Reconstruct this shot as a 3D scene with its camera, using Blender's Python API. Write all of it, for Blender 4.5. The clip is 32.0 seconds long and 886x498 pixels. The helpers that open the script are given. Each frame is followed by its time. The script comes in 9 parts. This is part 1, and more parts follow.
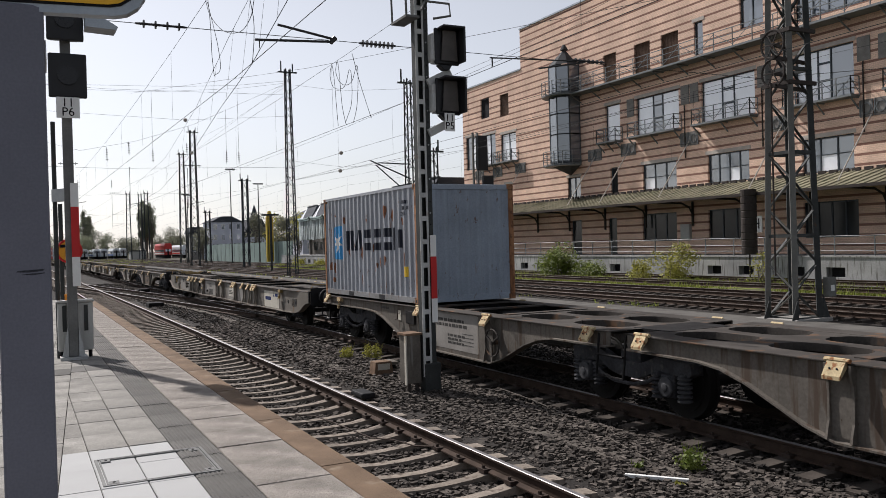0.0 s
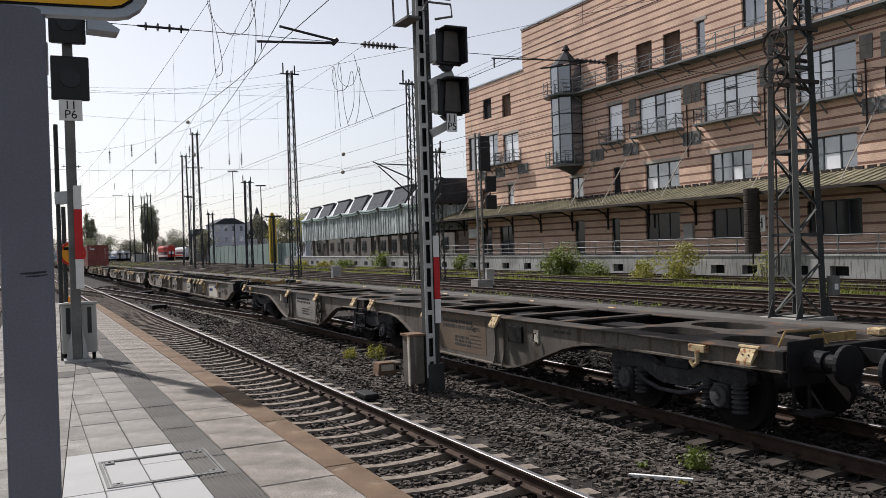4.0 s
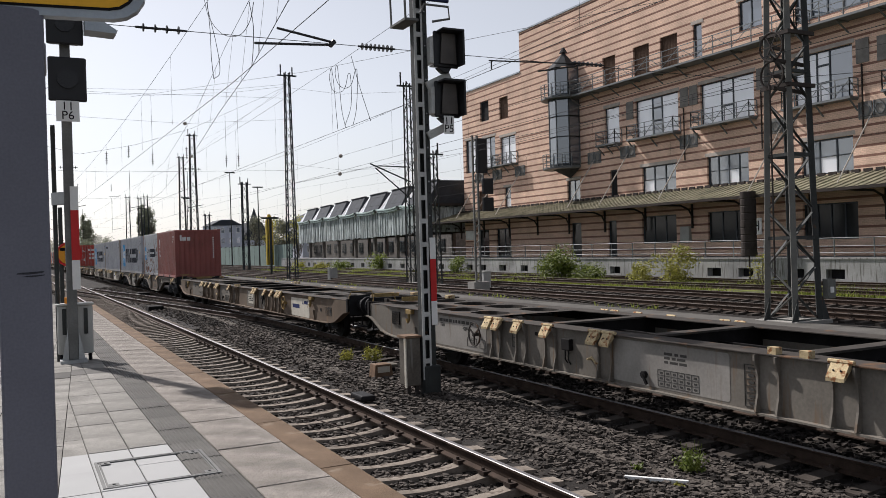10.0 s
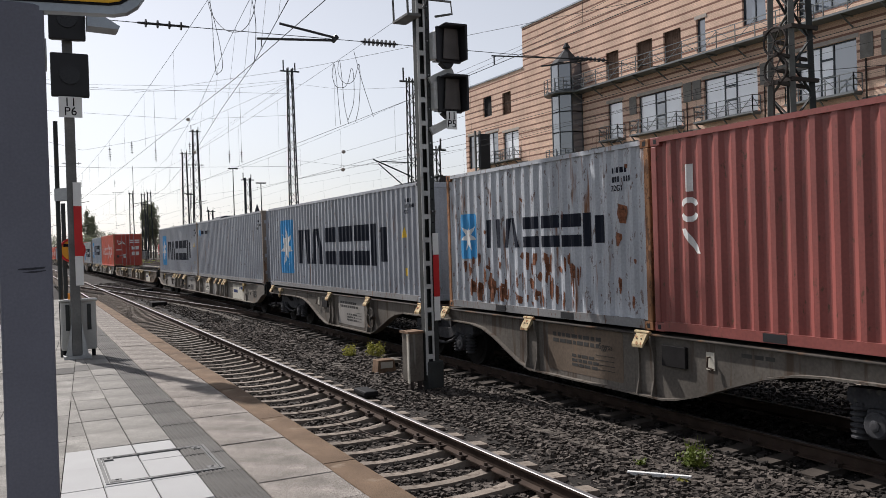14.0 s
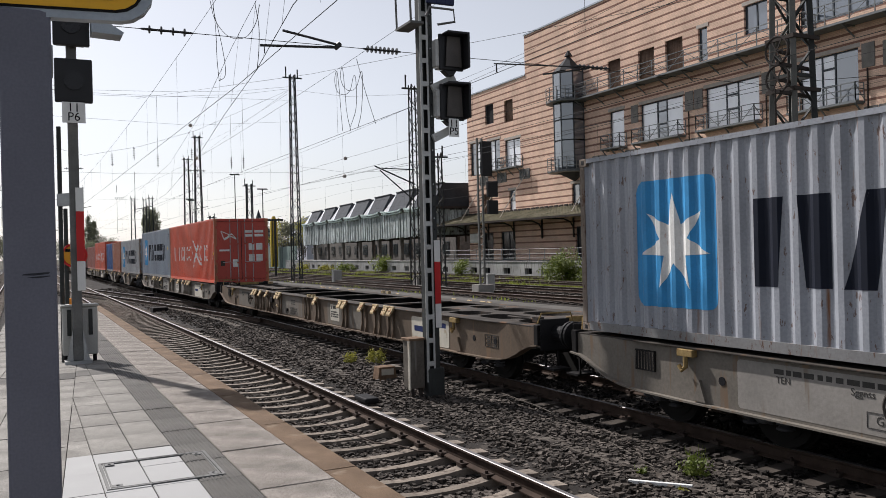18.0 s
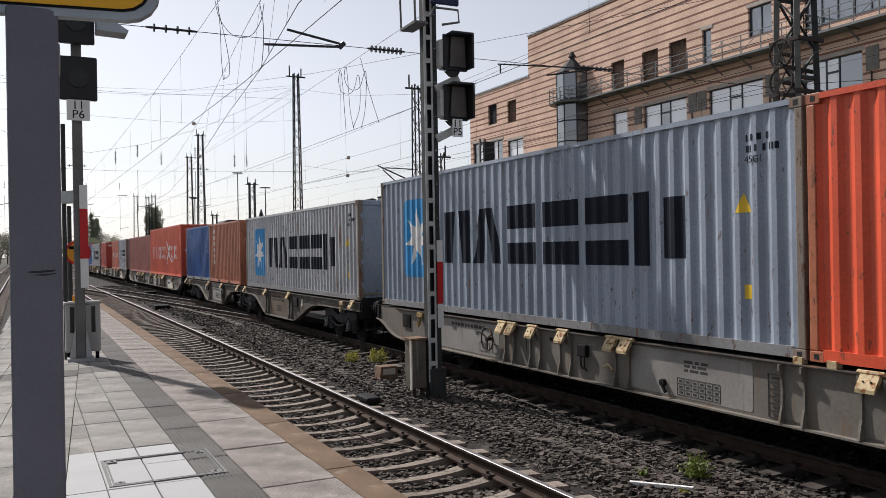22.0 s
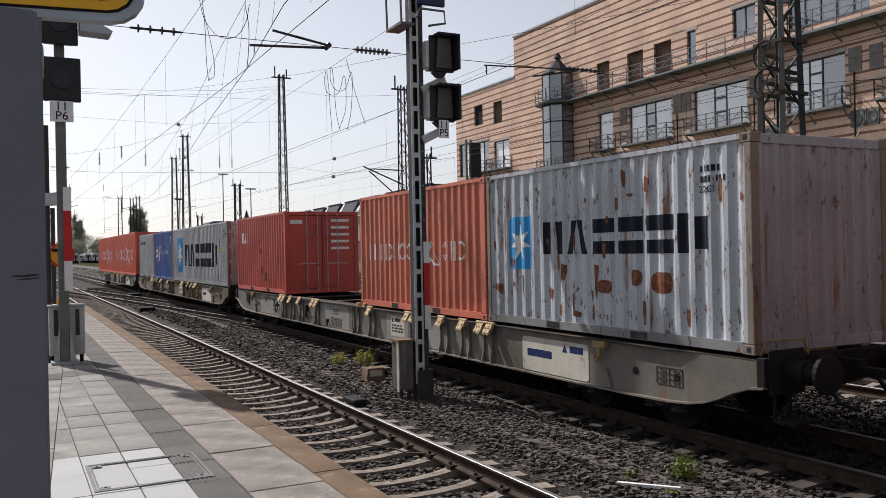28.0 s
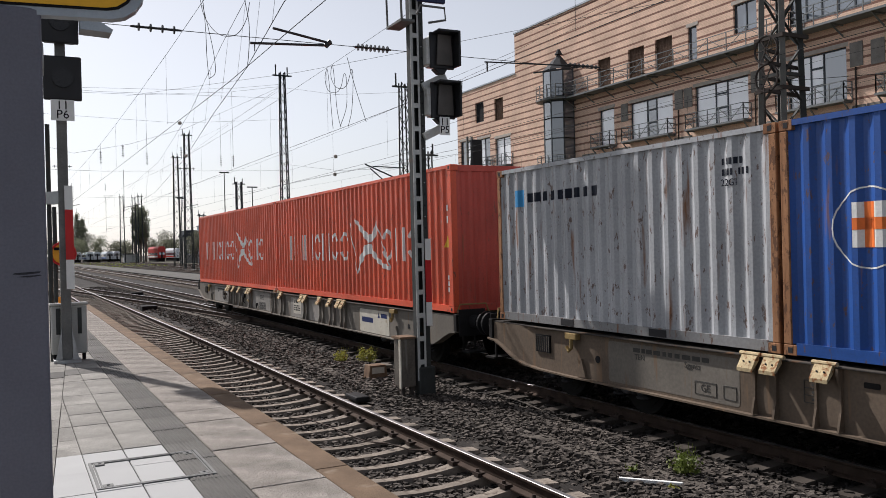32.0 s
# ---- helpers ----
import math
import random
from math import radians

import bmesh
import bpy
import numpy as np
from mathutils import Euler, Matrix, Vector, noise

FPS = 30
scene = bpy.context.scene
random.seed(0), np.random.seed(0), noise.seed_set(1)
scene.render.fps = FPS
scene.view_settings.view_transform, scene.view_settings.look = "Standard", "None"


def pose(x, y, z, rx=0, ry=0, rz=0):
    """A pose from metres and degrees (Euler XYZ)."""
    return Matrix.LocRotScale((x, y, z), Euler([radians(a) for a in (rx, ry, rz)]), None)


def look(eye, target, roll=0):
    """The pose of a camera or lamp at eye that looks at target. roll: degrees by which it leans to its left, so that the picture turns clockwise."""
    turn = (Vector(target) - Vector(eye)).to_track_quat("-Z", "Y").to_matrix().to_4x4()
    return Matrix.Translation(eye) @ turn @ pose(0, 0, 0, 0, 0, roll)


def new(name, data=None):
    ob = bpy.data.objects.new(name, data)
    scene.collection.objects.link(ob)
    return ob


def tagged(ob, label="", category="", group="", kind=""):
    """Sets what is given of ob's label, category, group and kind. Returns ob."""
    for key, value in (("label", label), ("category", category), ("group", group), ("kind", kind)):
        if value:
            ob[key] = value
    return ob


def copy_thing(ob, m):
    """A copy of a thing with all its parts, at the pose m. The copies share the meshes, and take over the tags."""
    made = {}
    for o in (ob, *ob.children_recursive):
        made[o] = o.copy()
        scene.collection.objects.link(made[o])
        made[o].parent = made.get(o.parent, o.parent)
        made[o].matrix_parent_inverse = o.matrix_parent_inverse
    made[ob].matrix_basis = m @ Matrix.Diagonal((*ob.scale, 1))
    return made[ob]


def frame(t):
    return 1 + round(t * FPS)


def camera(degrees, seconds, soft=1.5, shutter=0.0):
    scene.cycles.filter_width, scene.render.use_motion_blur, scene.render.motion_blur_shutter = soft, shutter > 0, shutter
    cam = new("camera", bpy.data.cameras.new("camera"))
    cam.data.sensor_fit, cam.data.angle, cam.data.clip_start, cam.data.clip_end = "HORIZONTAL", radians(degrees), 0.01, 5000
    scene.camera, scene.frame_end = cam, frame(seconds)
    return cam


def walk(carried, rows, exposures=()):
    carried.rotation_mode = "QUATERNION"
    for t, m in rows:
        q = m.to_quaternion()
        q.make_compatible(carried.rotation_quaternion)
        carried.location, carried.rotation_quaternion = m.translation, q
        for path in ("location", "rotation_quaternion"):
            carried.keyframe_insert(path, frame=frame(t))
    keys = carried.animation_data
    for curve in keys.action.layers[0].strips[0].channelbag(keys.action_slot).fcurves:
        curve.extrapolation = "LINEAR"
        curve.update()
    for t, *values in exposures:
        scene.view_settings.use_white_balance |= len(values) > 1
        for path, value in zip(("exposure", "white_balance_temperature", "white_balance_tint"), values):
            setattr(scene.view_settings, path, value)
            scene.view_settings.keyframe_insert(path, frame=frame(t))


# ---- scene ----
cam = camera(55.7, 32.0, soft=0.6)
PATH = [
    (0, pose(0.004, 0.015, 2.455, 89.62, 1.56, -26.73)),
    (0.5, pose(-0.000, 0.011, 2.451, 89.74, 1.59, -26.75)),
    (1, pose(-0.005, 0.005, 2.447, 89.76, 1.38, -26.57)),
    (1.5, pose(-0.010, 0.001, 2.455, 89.85, 1.42, -26.47)),
    (2, pose(-0.009, 0.004, 2.459, 89.68, 1.41, -26.51)),
    (2.5, pose(-0.002, 0.014, 2.453, 89.71, 1.68, -26.50)),
    (3, pose(0.007, 0.013, 2.452, 89.65, 1.88, -26.43)),
    (3.5, pose(0.007, 0.016, 2.451, 89.69, 1.93, -26.53)),
    (5.5, pose(0.007, 0.017, 2.451, 89.59, 1.53, -26.43)),
    (6, pose(0.010, 0.018, 2.450, 89.60, 1.52, -26.55)),
    (6.5, pose(0.009, 0.012, 2.457, 89.69, 1.41, -26.71)),
    (7, pose(0.006, 0.017, 2.448, 89.90, 1.50, -26.66)),
    (7.5, pose(0.002, 0.006, 2.450, 89.84, 1.48, -26.57)),
    (8, pose(-0.005, 0.008, 2.450, 89.80, 1.45, -26.68)),
    (8.5, pose(0.000, 0.003, 2.450, 89.80, 1.45, -26.61)),
    (9, pose(-0.000, 0.000, 2.450, 89.79, 1.51, -26.60)),
    (9.5, pose(-0.000, 0.002, 2.450, 89.81, 1.70, -26.68)),
    (10, pose(0.003, -0.001, 2.448, 89.82, 1.68, -26.74)),
    (10.5, pose(0.004, -0.002, 2.448, 89.87, 1.72, -26.62)),
    (11, pose(0.007, -0.003, 2.450, 89.75, 1.79, -26.60)),
    (11.5, pose(0.008, 0.005, 2.453, 89.84, 1.64, -26.50)),
    (12, pose(0.004, -0.002, 2.448, 89.63, 1.64, -26.23)),
    (12.5, pose(0.011, 0.002, 2.447, 89.38, 1.77, -26.15)),
    (13, pose(0.020, 0.015, 2.447, 89.40, 1.81, -26.11)),
    (13.5, pose(0.015, 0.014, 2.449, 89.60, 1.90, -25.87)),
    (14, pose(0.014, 0.004, 2.446, 89.53, 1.74, -26.52)),
    (14.5, pose(0.010, 0.011, 2.443, 89.40, 1.83, -26.34)),
    (16.5, pose(0.001, -0.009, 2.448, 89.90, 1.55, -26.35)),
    (17, pose(0.001, -0.002, 2.449, 89.79, 1.50, -26.48)),
    (17.5, pose(0.009, -0.001, 2.448, 89.96, 1.54, -26.71)),
    (18, pose(0.001, -0.001, 2.449, 90.01, 1.42, -26.45)),
    (18.5, pose(0.001, 0.002, 2.452, 89.95, 1.29, -26.77)),
    (19, pose(-0.002, -0.000, 2.447, 89.82, 1.26, -26.60)),
    (19.5, pose(0.005, 0.002, 2.448, 89.72, 1.18, -26.19)),
    (20, pose(0.005, 0.000, 2.447, 89.38, 1.26, -25.80)),
    (20.5, pose(0.002, 0.003, 2.450, 89.23, 1.16, -25.73)),
    (21, pose(-0.008, -0.003, 2.453, 89.45, 1.20, -25.89)),
    (21.5, pose(-0.003, -0.001, 2.456, 89.63, 1.28, -26.09)),
    (22, pose(-0.011, -0.007, 2.452, 90.01, 0.99, -26.30)),
    (22.5, pose(-0.019, -0.015, 2.451, 90.29, 0.87, -26.43)),
    (23, pose(-0.028, -0.015, 2.455, 90.56, 0.66, -26.60)),
    (23.5, pose(-0.024, -0.035, 2.445, 90.73, 0.76, -26.79)),
    (24, pose(-0.027, -0.041, 2.446, 90.75, 0.82, -26.69)),
    (24.5, pose(-0.018, -0.050, 2.437, 90.88, 0.85, -27.03)),
    (25, pose(-0.028, -0.038, 2.447, 90.64, 0.88, -27.17)),
    (25.5, pose(-0.030, -0.022, 2.455, 90.46, 0.86, -27.06)),
    (27.5, pose(-0.008, 0.007, 2.460, 89.99, 1.26, -27.06)),
    (28, pose(-0.013, 0.010, 2.460, 90.05, 1.15, -27.24)),
    (28.5, pose(-0.012, 0.001, 2.452, 90.30, 1.20, -27.27)),
    (29, pose(-0.014, -0.010, 2.451, 90.40, 1.07, -27.31)),
    (29.5, pose(-0.011, 0.004, 2.455, 90.25, 1.22, -27.33)),
    (30, pose(-0.013, -0.001, 2.448, 90.18, 1.27, -27.07)),
    (30.5, pose(-0.013, 0.004, 2.455, 89.93, 1.26, -27.12)),
    (31, pose(-0.011, 0.008, 2.456, 89.91, 1.35, -26.88)),
    (31.5, pose(-0.005, 0.006, 2.455, 89.75, 1.46, -27.15)),
    (32, pose(-0.009, 0.004, 2.453, 89.87, 1.42, -27.12)),
]
walk(cam, PATH, [(0.0, 0.12, 6350, 13), (32.0, 0.12, 6350, 13)])

# ---- light ----
SUN_AZ, SUN_EL = radians(-17.0), radians(45.0)
world = bpy.data.worlds.new("sky")
scene.world = world
world.use_nodes = True
wn = world.node_tree.nodes
sky = wn.new("ShaderNodeTexSky")
sky.sky_type, sky.sun_disc = "NISHITA", False
sky.sun_elevation, sky.sun_rotation = SUN_EL, SUN_AZ
sky.air_density, sky.dust_density, sky.ozone_density = 1.0, 1.2, 1.0
wn["Background"].inputs[1].default_value = 0.105
pale = wn.new("ShaderNodeHueSaturation")
pale.inputs["Saturation"].default_value = 0.32
world.node_tree.links.new(sky.outputs[0], pale.inputs["Color"])
world.node_tree.links.new(pale.outputs[0], wn["Background"].inputs[0])
sun = new("sun", bpy.data.lights.new("sun", "SUN"))
sun.data.energy, sun.data.angle, sun.data.color = 5.4, radians(0.9), (1.0, 0.955, 0.9)
sun.matrix_world = look((0, 0, 60), (-math.sin(SUN_AZ) * math.cos(SUN_EL), -math.cos(SUN_AZ) * math.cos(SUN_EL), 60 - math.sin(SUN_EL)))


# ---- materials ----
def mat(name, base, rough=0.7, metal=0.0, var=0.2, scale=3.0, fine=40.0, bump=0.15, second=None, amount=0.35, streak=False, rnd=0.0, stretch=None, scuff=None, speckle=None):
    """A surface of one base colour with coarse and fine variation, an optional second colour in patches or runs, and a fine relief."""
    m = bpy.data.materials.new(name)
    m.use_nodes = True
    nt = m.node_tree
    n, link = nt.nodes, nt.links.new
    b = n["Principled BSDF"]
    b.inputs["Roughness"].default_value, b.inputs["Metallic"].default_value = rough, metal
    # dusty, weathered surfaces give little gloss
    b.inputs["Specular IOR Level"].default_value = 0.12 if rough > 0.6 else 0.3
    tc = n.new("ShaderNodeTexCoord")
    src = tc.outputs["Object"]
    if stretch:
        mp = n.new("ShaderNodeMapping")
        mp.inputs["Scale"].default_value = stretch
        link(src, mp.inputs[0])
        src = mp.outputs[0]

    def tex(s, detail):
        t = n.new("ShaderNodeTexNoise")
        t.inputs["Scale"].default_value, t.inputs["Detail"].default_value = s, detail
        link(src, t.inputs["Vector"])
        return t.outputs[0]

    def ramp(v, lo, hi, a, c):
        r = n.new("ShaderNodeMapRange")
        r.inputs[1].default_value, r.inputs[2].default_value, r.inputs[3].default_value, r.inputs[4].default_value = lo, hi, a, c
        link(v, r.inputs[0])
        return r.outputs[0]

    def mul(a, c):
        x = n.new("ShaderNodeMath")
        x.operation = "MULTIPLY"
        link(a, x.inputs[0]), link(c, x.inputs[1])
        return x.outputs[0]
    big, small = tex(scale, 4.0), tex(fine, 3.0)
    k = mul(ramp(big, 0.3, 0.7, 1 - var, 1 + var), ramp(small, 0.3, 0.7, 1 - var * 0.6, 1 + var * 0.6))
    if rnd:
        oi = n.new("ShaderNodeObjectInfo")
        k = mul(k, ramp(oi.outputs["Random"], 0, 1, 1 - rnd, 1 + rnd))
    hue = n.new("ShaderNodeHueSaturation")
    hue.inputs["Color"].default_value = (*base, 1)
    link(k, hue.inputs["Value"])
    colour = hue.outputs[0]
    if second:
        if streak:
            mp2 = n.new("ShaderNodeMapping")
            mp2.inputs["Scale"].default_value = (5.0, 5.0, 0.55)
            link(tc.outputs["Object"], mp2.inputs[0])
            t2 = n.new("ShaderNodeTexNoise")
            t2.inputs["Scale"].default_value, t2.inputs["Detail"].default_value = 1.6, 6.0
            link(mp2.outputs[0], t2.inputs["Vector"])
            v2 = t2.outputs[0]
        else:
            v2 = tex(scale * 1.9, 6.0)
        edge = 0.75 - amount * 0.5
        mx = n.new("ShaderNodeMix")
        mx.data_type = "RGBA"
        link(ramp(v2, edge, edge + 0.1, 0, 1), mx.inputs[0])
        link(colour, mx.inputs[6])
        mx.inputs[7].default_value = (*second, 1)
        colour = mx.outputs[2]
    if scuff:
        # small upright chips and scrapes
        mp3 = n.new("ShaderNodeMapping")
        mp3.inputs["Scale"].default_value = (7.0, 9.0, 3.2)
        link(tc.outputs["Object"], mp3.inputs[0])
        t3 = n.new("ShaderNodeTexNoise")
        t3.inputs["Scale"].default_value, t3.inputs["Detail"].default_value, t3.inputs["Roughness"].default_value = 1.5, 8.0, 0.7
        link(mp3.outputs[0], t3.inputs["Vector"])
        mx3 = n.new("ShaderNodeMix")
        mx3.data_type = "RGBA"
        link(ramp(t3.outputs[0], scuff[3], scuff[3] + 0.03, 0, 0.85), mx3.inputs[0])
        link(colour, mx3.inputs[6])
        mx3.inputs[7].default_value = (*scuff[:3], 1)
        colour = mx3.outputs[2]
    if speckle:
        # dark pebbles showing in the face
        mx4 = n.new("ShaderNodeMix")
        mx4.data_type = "RGBA"
        link(ramp(tex(speckle[3], 2.0), 0.5, 0.6, 0, speckle[4]), mx4.inputs[0])
        link(colour, mx4.inputs[6])
        mx4.inputs[7].default_value = (*speckle[:3], 1)
        colour = mx4.outputs[2]
    link(colour, b.inputs["Base Color"])
    link(ramp(small, 0.2, 0.8, max(0.02, rough - 0.12), min(1, rough + 0.12)), b.inputs["Roughness"])
    if bump:
        bp = n.new("ShaderNodeBump")
        bp.inputs["Strength"].default_value, bp.inputs["Distance"].default_value = bump, 0.01
        link(small, bp.inputs["Height"])
        link(bp.outputs[0], b.inputs["Normal"])
    return m


def leaf_mat(name, base, second):
    """Leaves that let light through."""
    m = mat(name, base, 0.6, var=0.35, scale=2, fine=20, bump=0.0, second=second, amount=0.4)
    nt = m.node_tree
    b = nt.nodes["Principled BSDF"]
    tl, mx = nt.nodes.new("ShaderNodeBsdfTranslucent"), nt.nodes.new("ShaderNodeMixShader")
    nt.links.new(b.inputs["Base Color"].links[0].from_socket, tl.inputs["Color"])
    mx.inputs[0].default_value = 0.5
    nt.links.new(b.outputs[0], mx.inputs[1])
    nt.links.new(tl.outputs[0], mx.inputs[2])
    nt.links.new(mx.outputs[0], nt.nodes["Material Output"].inputs[0])
    return m


RUST = (0.19, 0.085, 0.04)
M_STONE = mat("ballast_stone", (0.056, 0.048, 0.042), 0.9, var=0.4, scale=9, fine=60, second=(0.11, 0.092, 0.078), amount=0.3)
M_BED = mat("ballast_bed", (0.024, 0.021, 0.019), 0.95, var=0.5, scale=2, fine=28, bump=0.9, second=(0.06, 0.052, 0.045), amount=0.3)
M_EARTH = mat("yard_ground", (0.058, 0.05, 0.041), 0.95, var=0.25, scale=0.4, fine=9, bump=0.5, second=(0.09, 0.12, 0.04), amount=0.35)
M_PATH = mat("gravel_path", (0.095, 0.09, 0.083), 0.95, var=0.2, scale=1.2, fine=30, bump=0.5)
M_SLEEPER = mat("concrete_sleeper", (0.2, 0.17, 0.142), 0.9, var=0.25, scale=4, fine=50, second=(0.1, 0.08, 0.065), amount=0.35, rnd=0.18)
M_RAILTOP = mat("polished_rail_steel", (0.2, 0.19, 0.19), 0.55, 1.0, var=0.08, scale=2, fine=60, bump=0.02)
M_RAIL = mat("rusty_rail_steel", (0.05, 0.034, 0.026), 0.85, 0.0, var=0.3, scale=5, fine=60)
M_CLIP = mat("rail_fastening", (0.06, 0.045, 0.038), 0.8, 0.4, var=0.3)
M_TILE = mat("platform_tile", (0.235, 0.225, 0.206), 0.9, var=0.3, scale=2.5, fine=60, bump=0.45, rnd=0.08, second=(0.17, 0.158, 0.145), amount=0.25, speckle=(0.12, 0.11, 0.1, 110.0, 0.4))
M_TILE_EXPOSED = mat("exposed_aggregate", (0.25, 0.228, 0.205), 0.9, var=0.4, scale=3, fine=48, bump=1.0, rnd=0.07, speckle=(0.085, 0.07, 0.058, 95.0, 0.85))
M_TACTILE = mat("tactile_tile", (0.105, 0.1, 0.094), 0.85, var=0.14, scale=3, fine=120, bump=0.3, rnd=0.12)
M_TILE_NEW = mat("new_white_paving", (0.34, 0.34, 0.335), 0.75, var=0.05, scale=2, fine=120, bump=0.12, rnd=0.03)
M_EDGE = mat("brown_stained_edge_stone", (0.135, 0.093, 0.062), 0.9, var=0.32, scale=2.2, fine=90, bump=0.5, second=(0.21, 0.163, 0.122), amount=0.3, rnd=0.08)
M_JOINT = mat("joint_mortar", (0.04, 0.036, 0.032), 0.95, var=0.2)
M_CONC = mat("weathered_concrete", (0.27, 0.26, 0.24), 0.9, var=0.18, scale=1.2, fine=30, bump=0.4, second=(0.2, 0.19, 0.175), amount=0.3)
M_PILLAR = mat("anthracite_coated_steel", (0.138, 0.142, 0.176), 0.5, var=0.14, scale=1.6, fine=90, bump=0.03)
M_GALV = mat("galvanised_steel", (0.34, 0.35, 0.355), 0.5, 0.7, var=0.15, scale=4, fine=50, bump=0.05)
M_MAST = mat("grey_green_mast_paint", (0.05, 0.053, 0.052), 0.65, 0.2, var=0.2, scale=3, fine=40, second=(0.09, 0.06, 0.045), amount=0.22)
M_MASTLIGHT = mat("pale_and_sunlit_mast_paint", (0.15, 0.15, 0.138), 0.65, 0.0, var=0.15, scale=3, fine=40, second=(0.2, 0.17, 0.14), amount=0.25)
M_DARKMAST = mat("dark_mast_steel", (0.035, 0.041, 0.045), 0.7, 0.2, var=0.2)
M_BLACK = mat("black_signal_housing", (0.014, 0.014, 0.016), 0.45, var=0.15, fine=30, bump=0.03)
M_LENS = mat("dark_signal_lens", (0.012, 0.012, 0.014), 0.3, var=0.05, bump=0.0)
M_CABINET = mat("pale_grey_cabinet", (0.4, 0.4, 0.38), 0.6, var=0.1, scale=2, fine=40, second=(0.4, 0.37, 0.32), amount=0.2)
M_WHITE = mat("white_enamel", (0.72, 0.72, 0.7), 0.45, var=0.05, bump=0.02)
M_RED = mat("red_enamel", (0.5, 0.02, 0.02), 0.45, var=0.08, bump=0.02)
M_YELLOW = mat("yellow_enamel", (0.75, 0.4, 0.02), 0.45, var=0.06, bump=0.02)
M_INK = mat("black_lettering", (0.012, 0.012, 0.014), 0.75, var=0.05, bump=0.0)
M_ORANGE = mat("orange_enamel", (0.85, 0.3, 0.03), 0.45, var=0.06, bump=0.02)
M_NAVY = mat("navy_sign_face", (0.008, 0.014, 0.06), 0.3, var=0.05, bump=0.0)
M_WAGON = mat("dusty_grey_wagon_paint", (0.155, 0.14, 0.12), 0.75, 0.0, var=0.2, scale=0.9, fine=25, bump=0.1, second=(0.16, 0.115, 0.08), amount=0.34, streak=True, scuff=(0.07, 0.045, 0.03, 0.7))
M_WAGON_TAN = mat("tan_wagon_paint", (0.128, 0.098, 0.073), 0.75, 0.0, var=0.22, scale=0.9, fine=25, bump=0.1, second=(0.17, 0.115, 0.075), amount=0.34, streak=True, scuff=(0.06, 0.04, 0.028, 0.69))
M_WAGON_GRIMY = mat("grimy_brown_grey_wagon_paint", (0.12, 0.107, 0.092), 0.78, 0.0, var=0.28, scale=0.9, fine=25, bump=0.1, second=(0.075, 0.055, 0.042), amount=0.42, streak=True, scuff=(0.05, 0.035, 0.026, 0.66))
M_DECK = mat("grimy_wagon_deck", (0.052, 0.046, 0.041), 0.85, 0.0, var=0.3, scale=1.5, fine=25, second=(0.12, 0.07, 0.042), amount=0.34)
# nearly black: the shade beneath and inside the wagons is in this colour
M_UNDER = mat("dusty_shade_dark_steel", (0.016, 0.015, 0.015), 0.85, 0.2, var=0.3, scale=4, fine=30)
M_BOGIE = mat("dusty_bogie_steel", (0.04, 0.04, 0.043), 0.8, 0.0, var=0.35, scale=5, fine=30, second=(0.075, 0.07, 0.065), amount=0.35)
M_AXLEBOX = mat("grey_dusted_axle_box", (0.055, 0.055, 0.058), 0.75, 0.0, var=0.3, scale=6, fine=40)
# wheels coloured for the deep shade they run in
M_WHEEL = mat("worn_shade_dark_wheel_steel", (0.014, 0.013, 0.012), 0.8, 0.0, var=0.2)
M_SPIGOT = mat("rusty_spigot", (0.42, 0.335, 0.2), 0.8, 0.0, var=0.25, scale=8, fine=50, second=(0.22, 0.1, 0.045), amount=0.45)
M_HOOKYEL = mat("yellow_tow_hook", (0.26, 0.185, 0.08), 0.65, var=0.2, scale=8, second=(0.2, 0.12, 0.05), amount=0.3)
M_BUFFER = mat("greasy_black_buffer", (0.014, 0.014, 0.015), 0.7, 0.0, var=0.3, fine=30)
M_MARK = mat("wagon_lettering", (0.05, 0.048, 0.045), 0.7, var=0.2, bump=0.0)
M_REPAINT = mat("repainted_grey_panel", (0.25, 0.235, 0.215), 0.7, var=0.14, scale=1.4, fine=25, second=(0.2, 0.17, 0.14), amount=0.3, streak=True)
M_FRAMEST = mat("dull_steel_frame", (0.15, 0.15, 0.145), 0.7, var=0.2)
# base kept this dark to hold the shade under the train as well
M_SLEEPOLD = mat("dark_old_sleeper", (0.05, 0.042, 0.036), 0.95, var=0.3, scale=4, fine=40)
M_BOXGREY = mat("stained_cable_box", (0.13, 0.115, 0.098), 0.85, var=0.25, scale=3, fine=30, second=(0.2, 0.19, 0.17), amount=0.35, streak=True)
D_INKBLUE = mat("dark_blue_mark", (0.015, 0.025, 0.09), 0.7, var=0.1, bump=0.0)
M_BOXBROWN = mat("brown_box_wood", (0.16, 0.105, 0.07), 0.85, var=0.25, scale=6, fine=30)
M_PATCH = mat("pale_paint_patch", (0.5, 0.47, 0.4), 0.7, var=0.12, scale=3, second=(0.36, 0.3, 0.22), amount=0.3)

# ---- mesh helpers ----


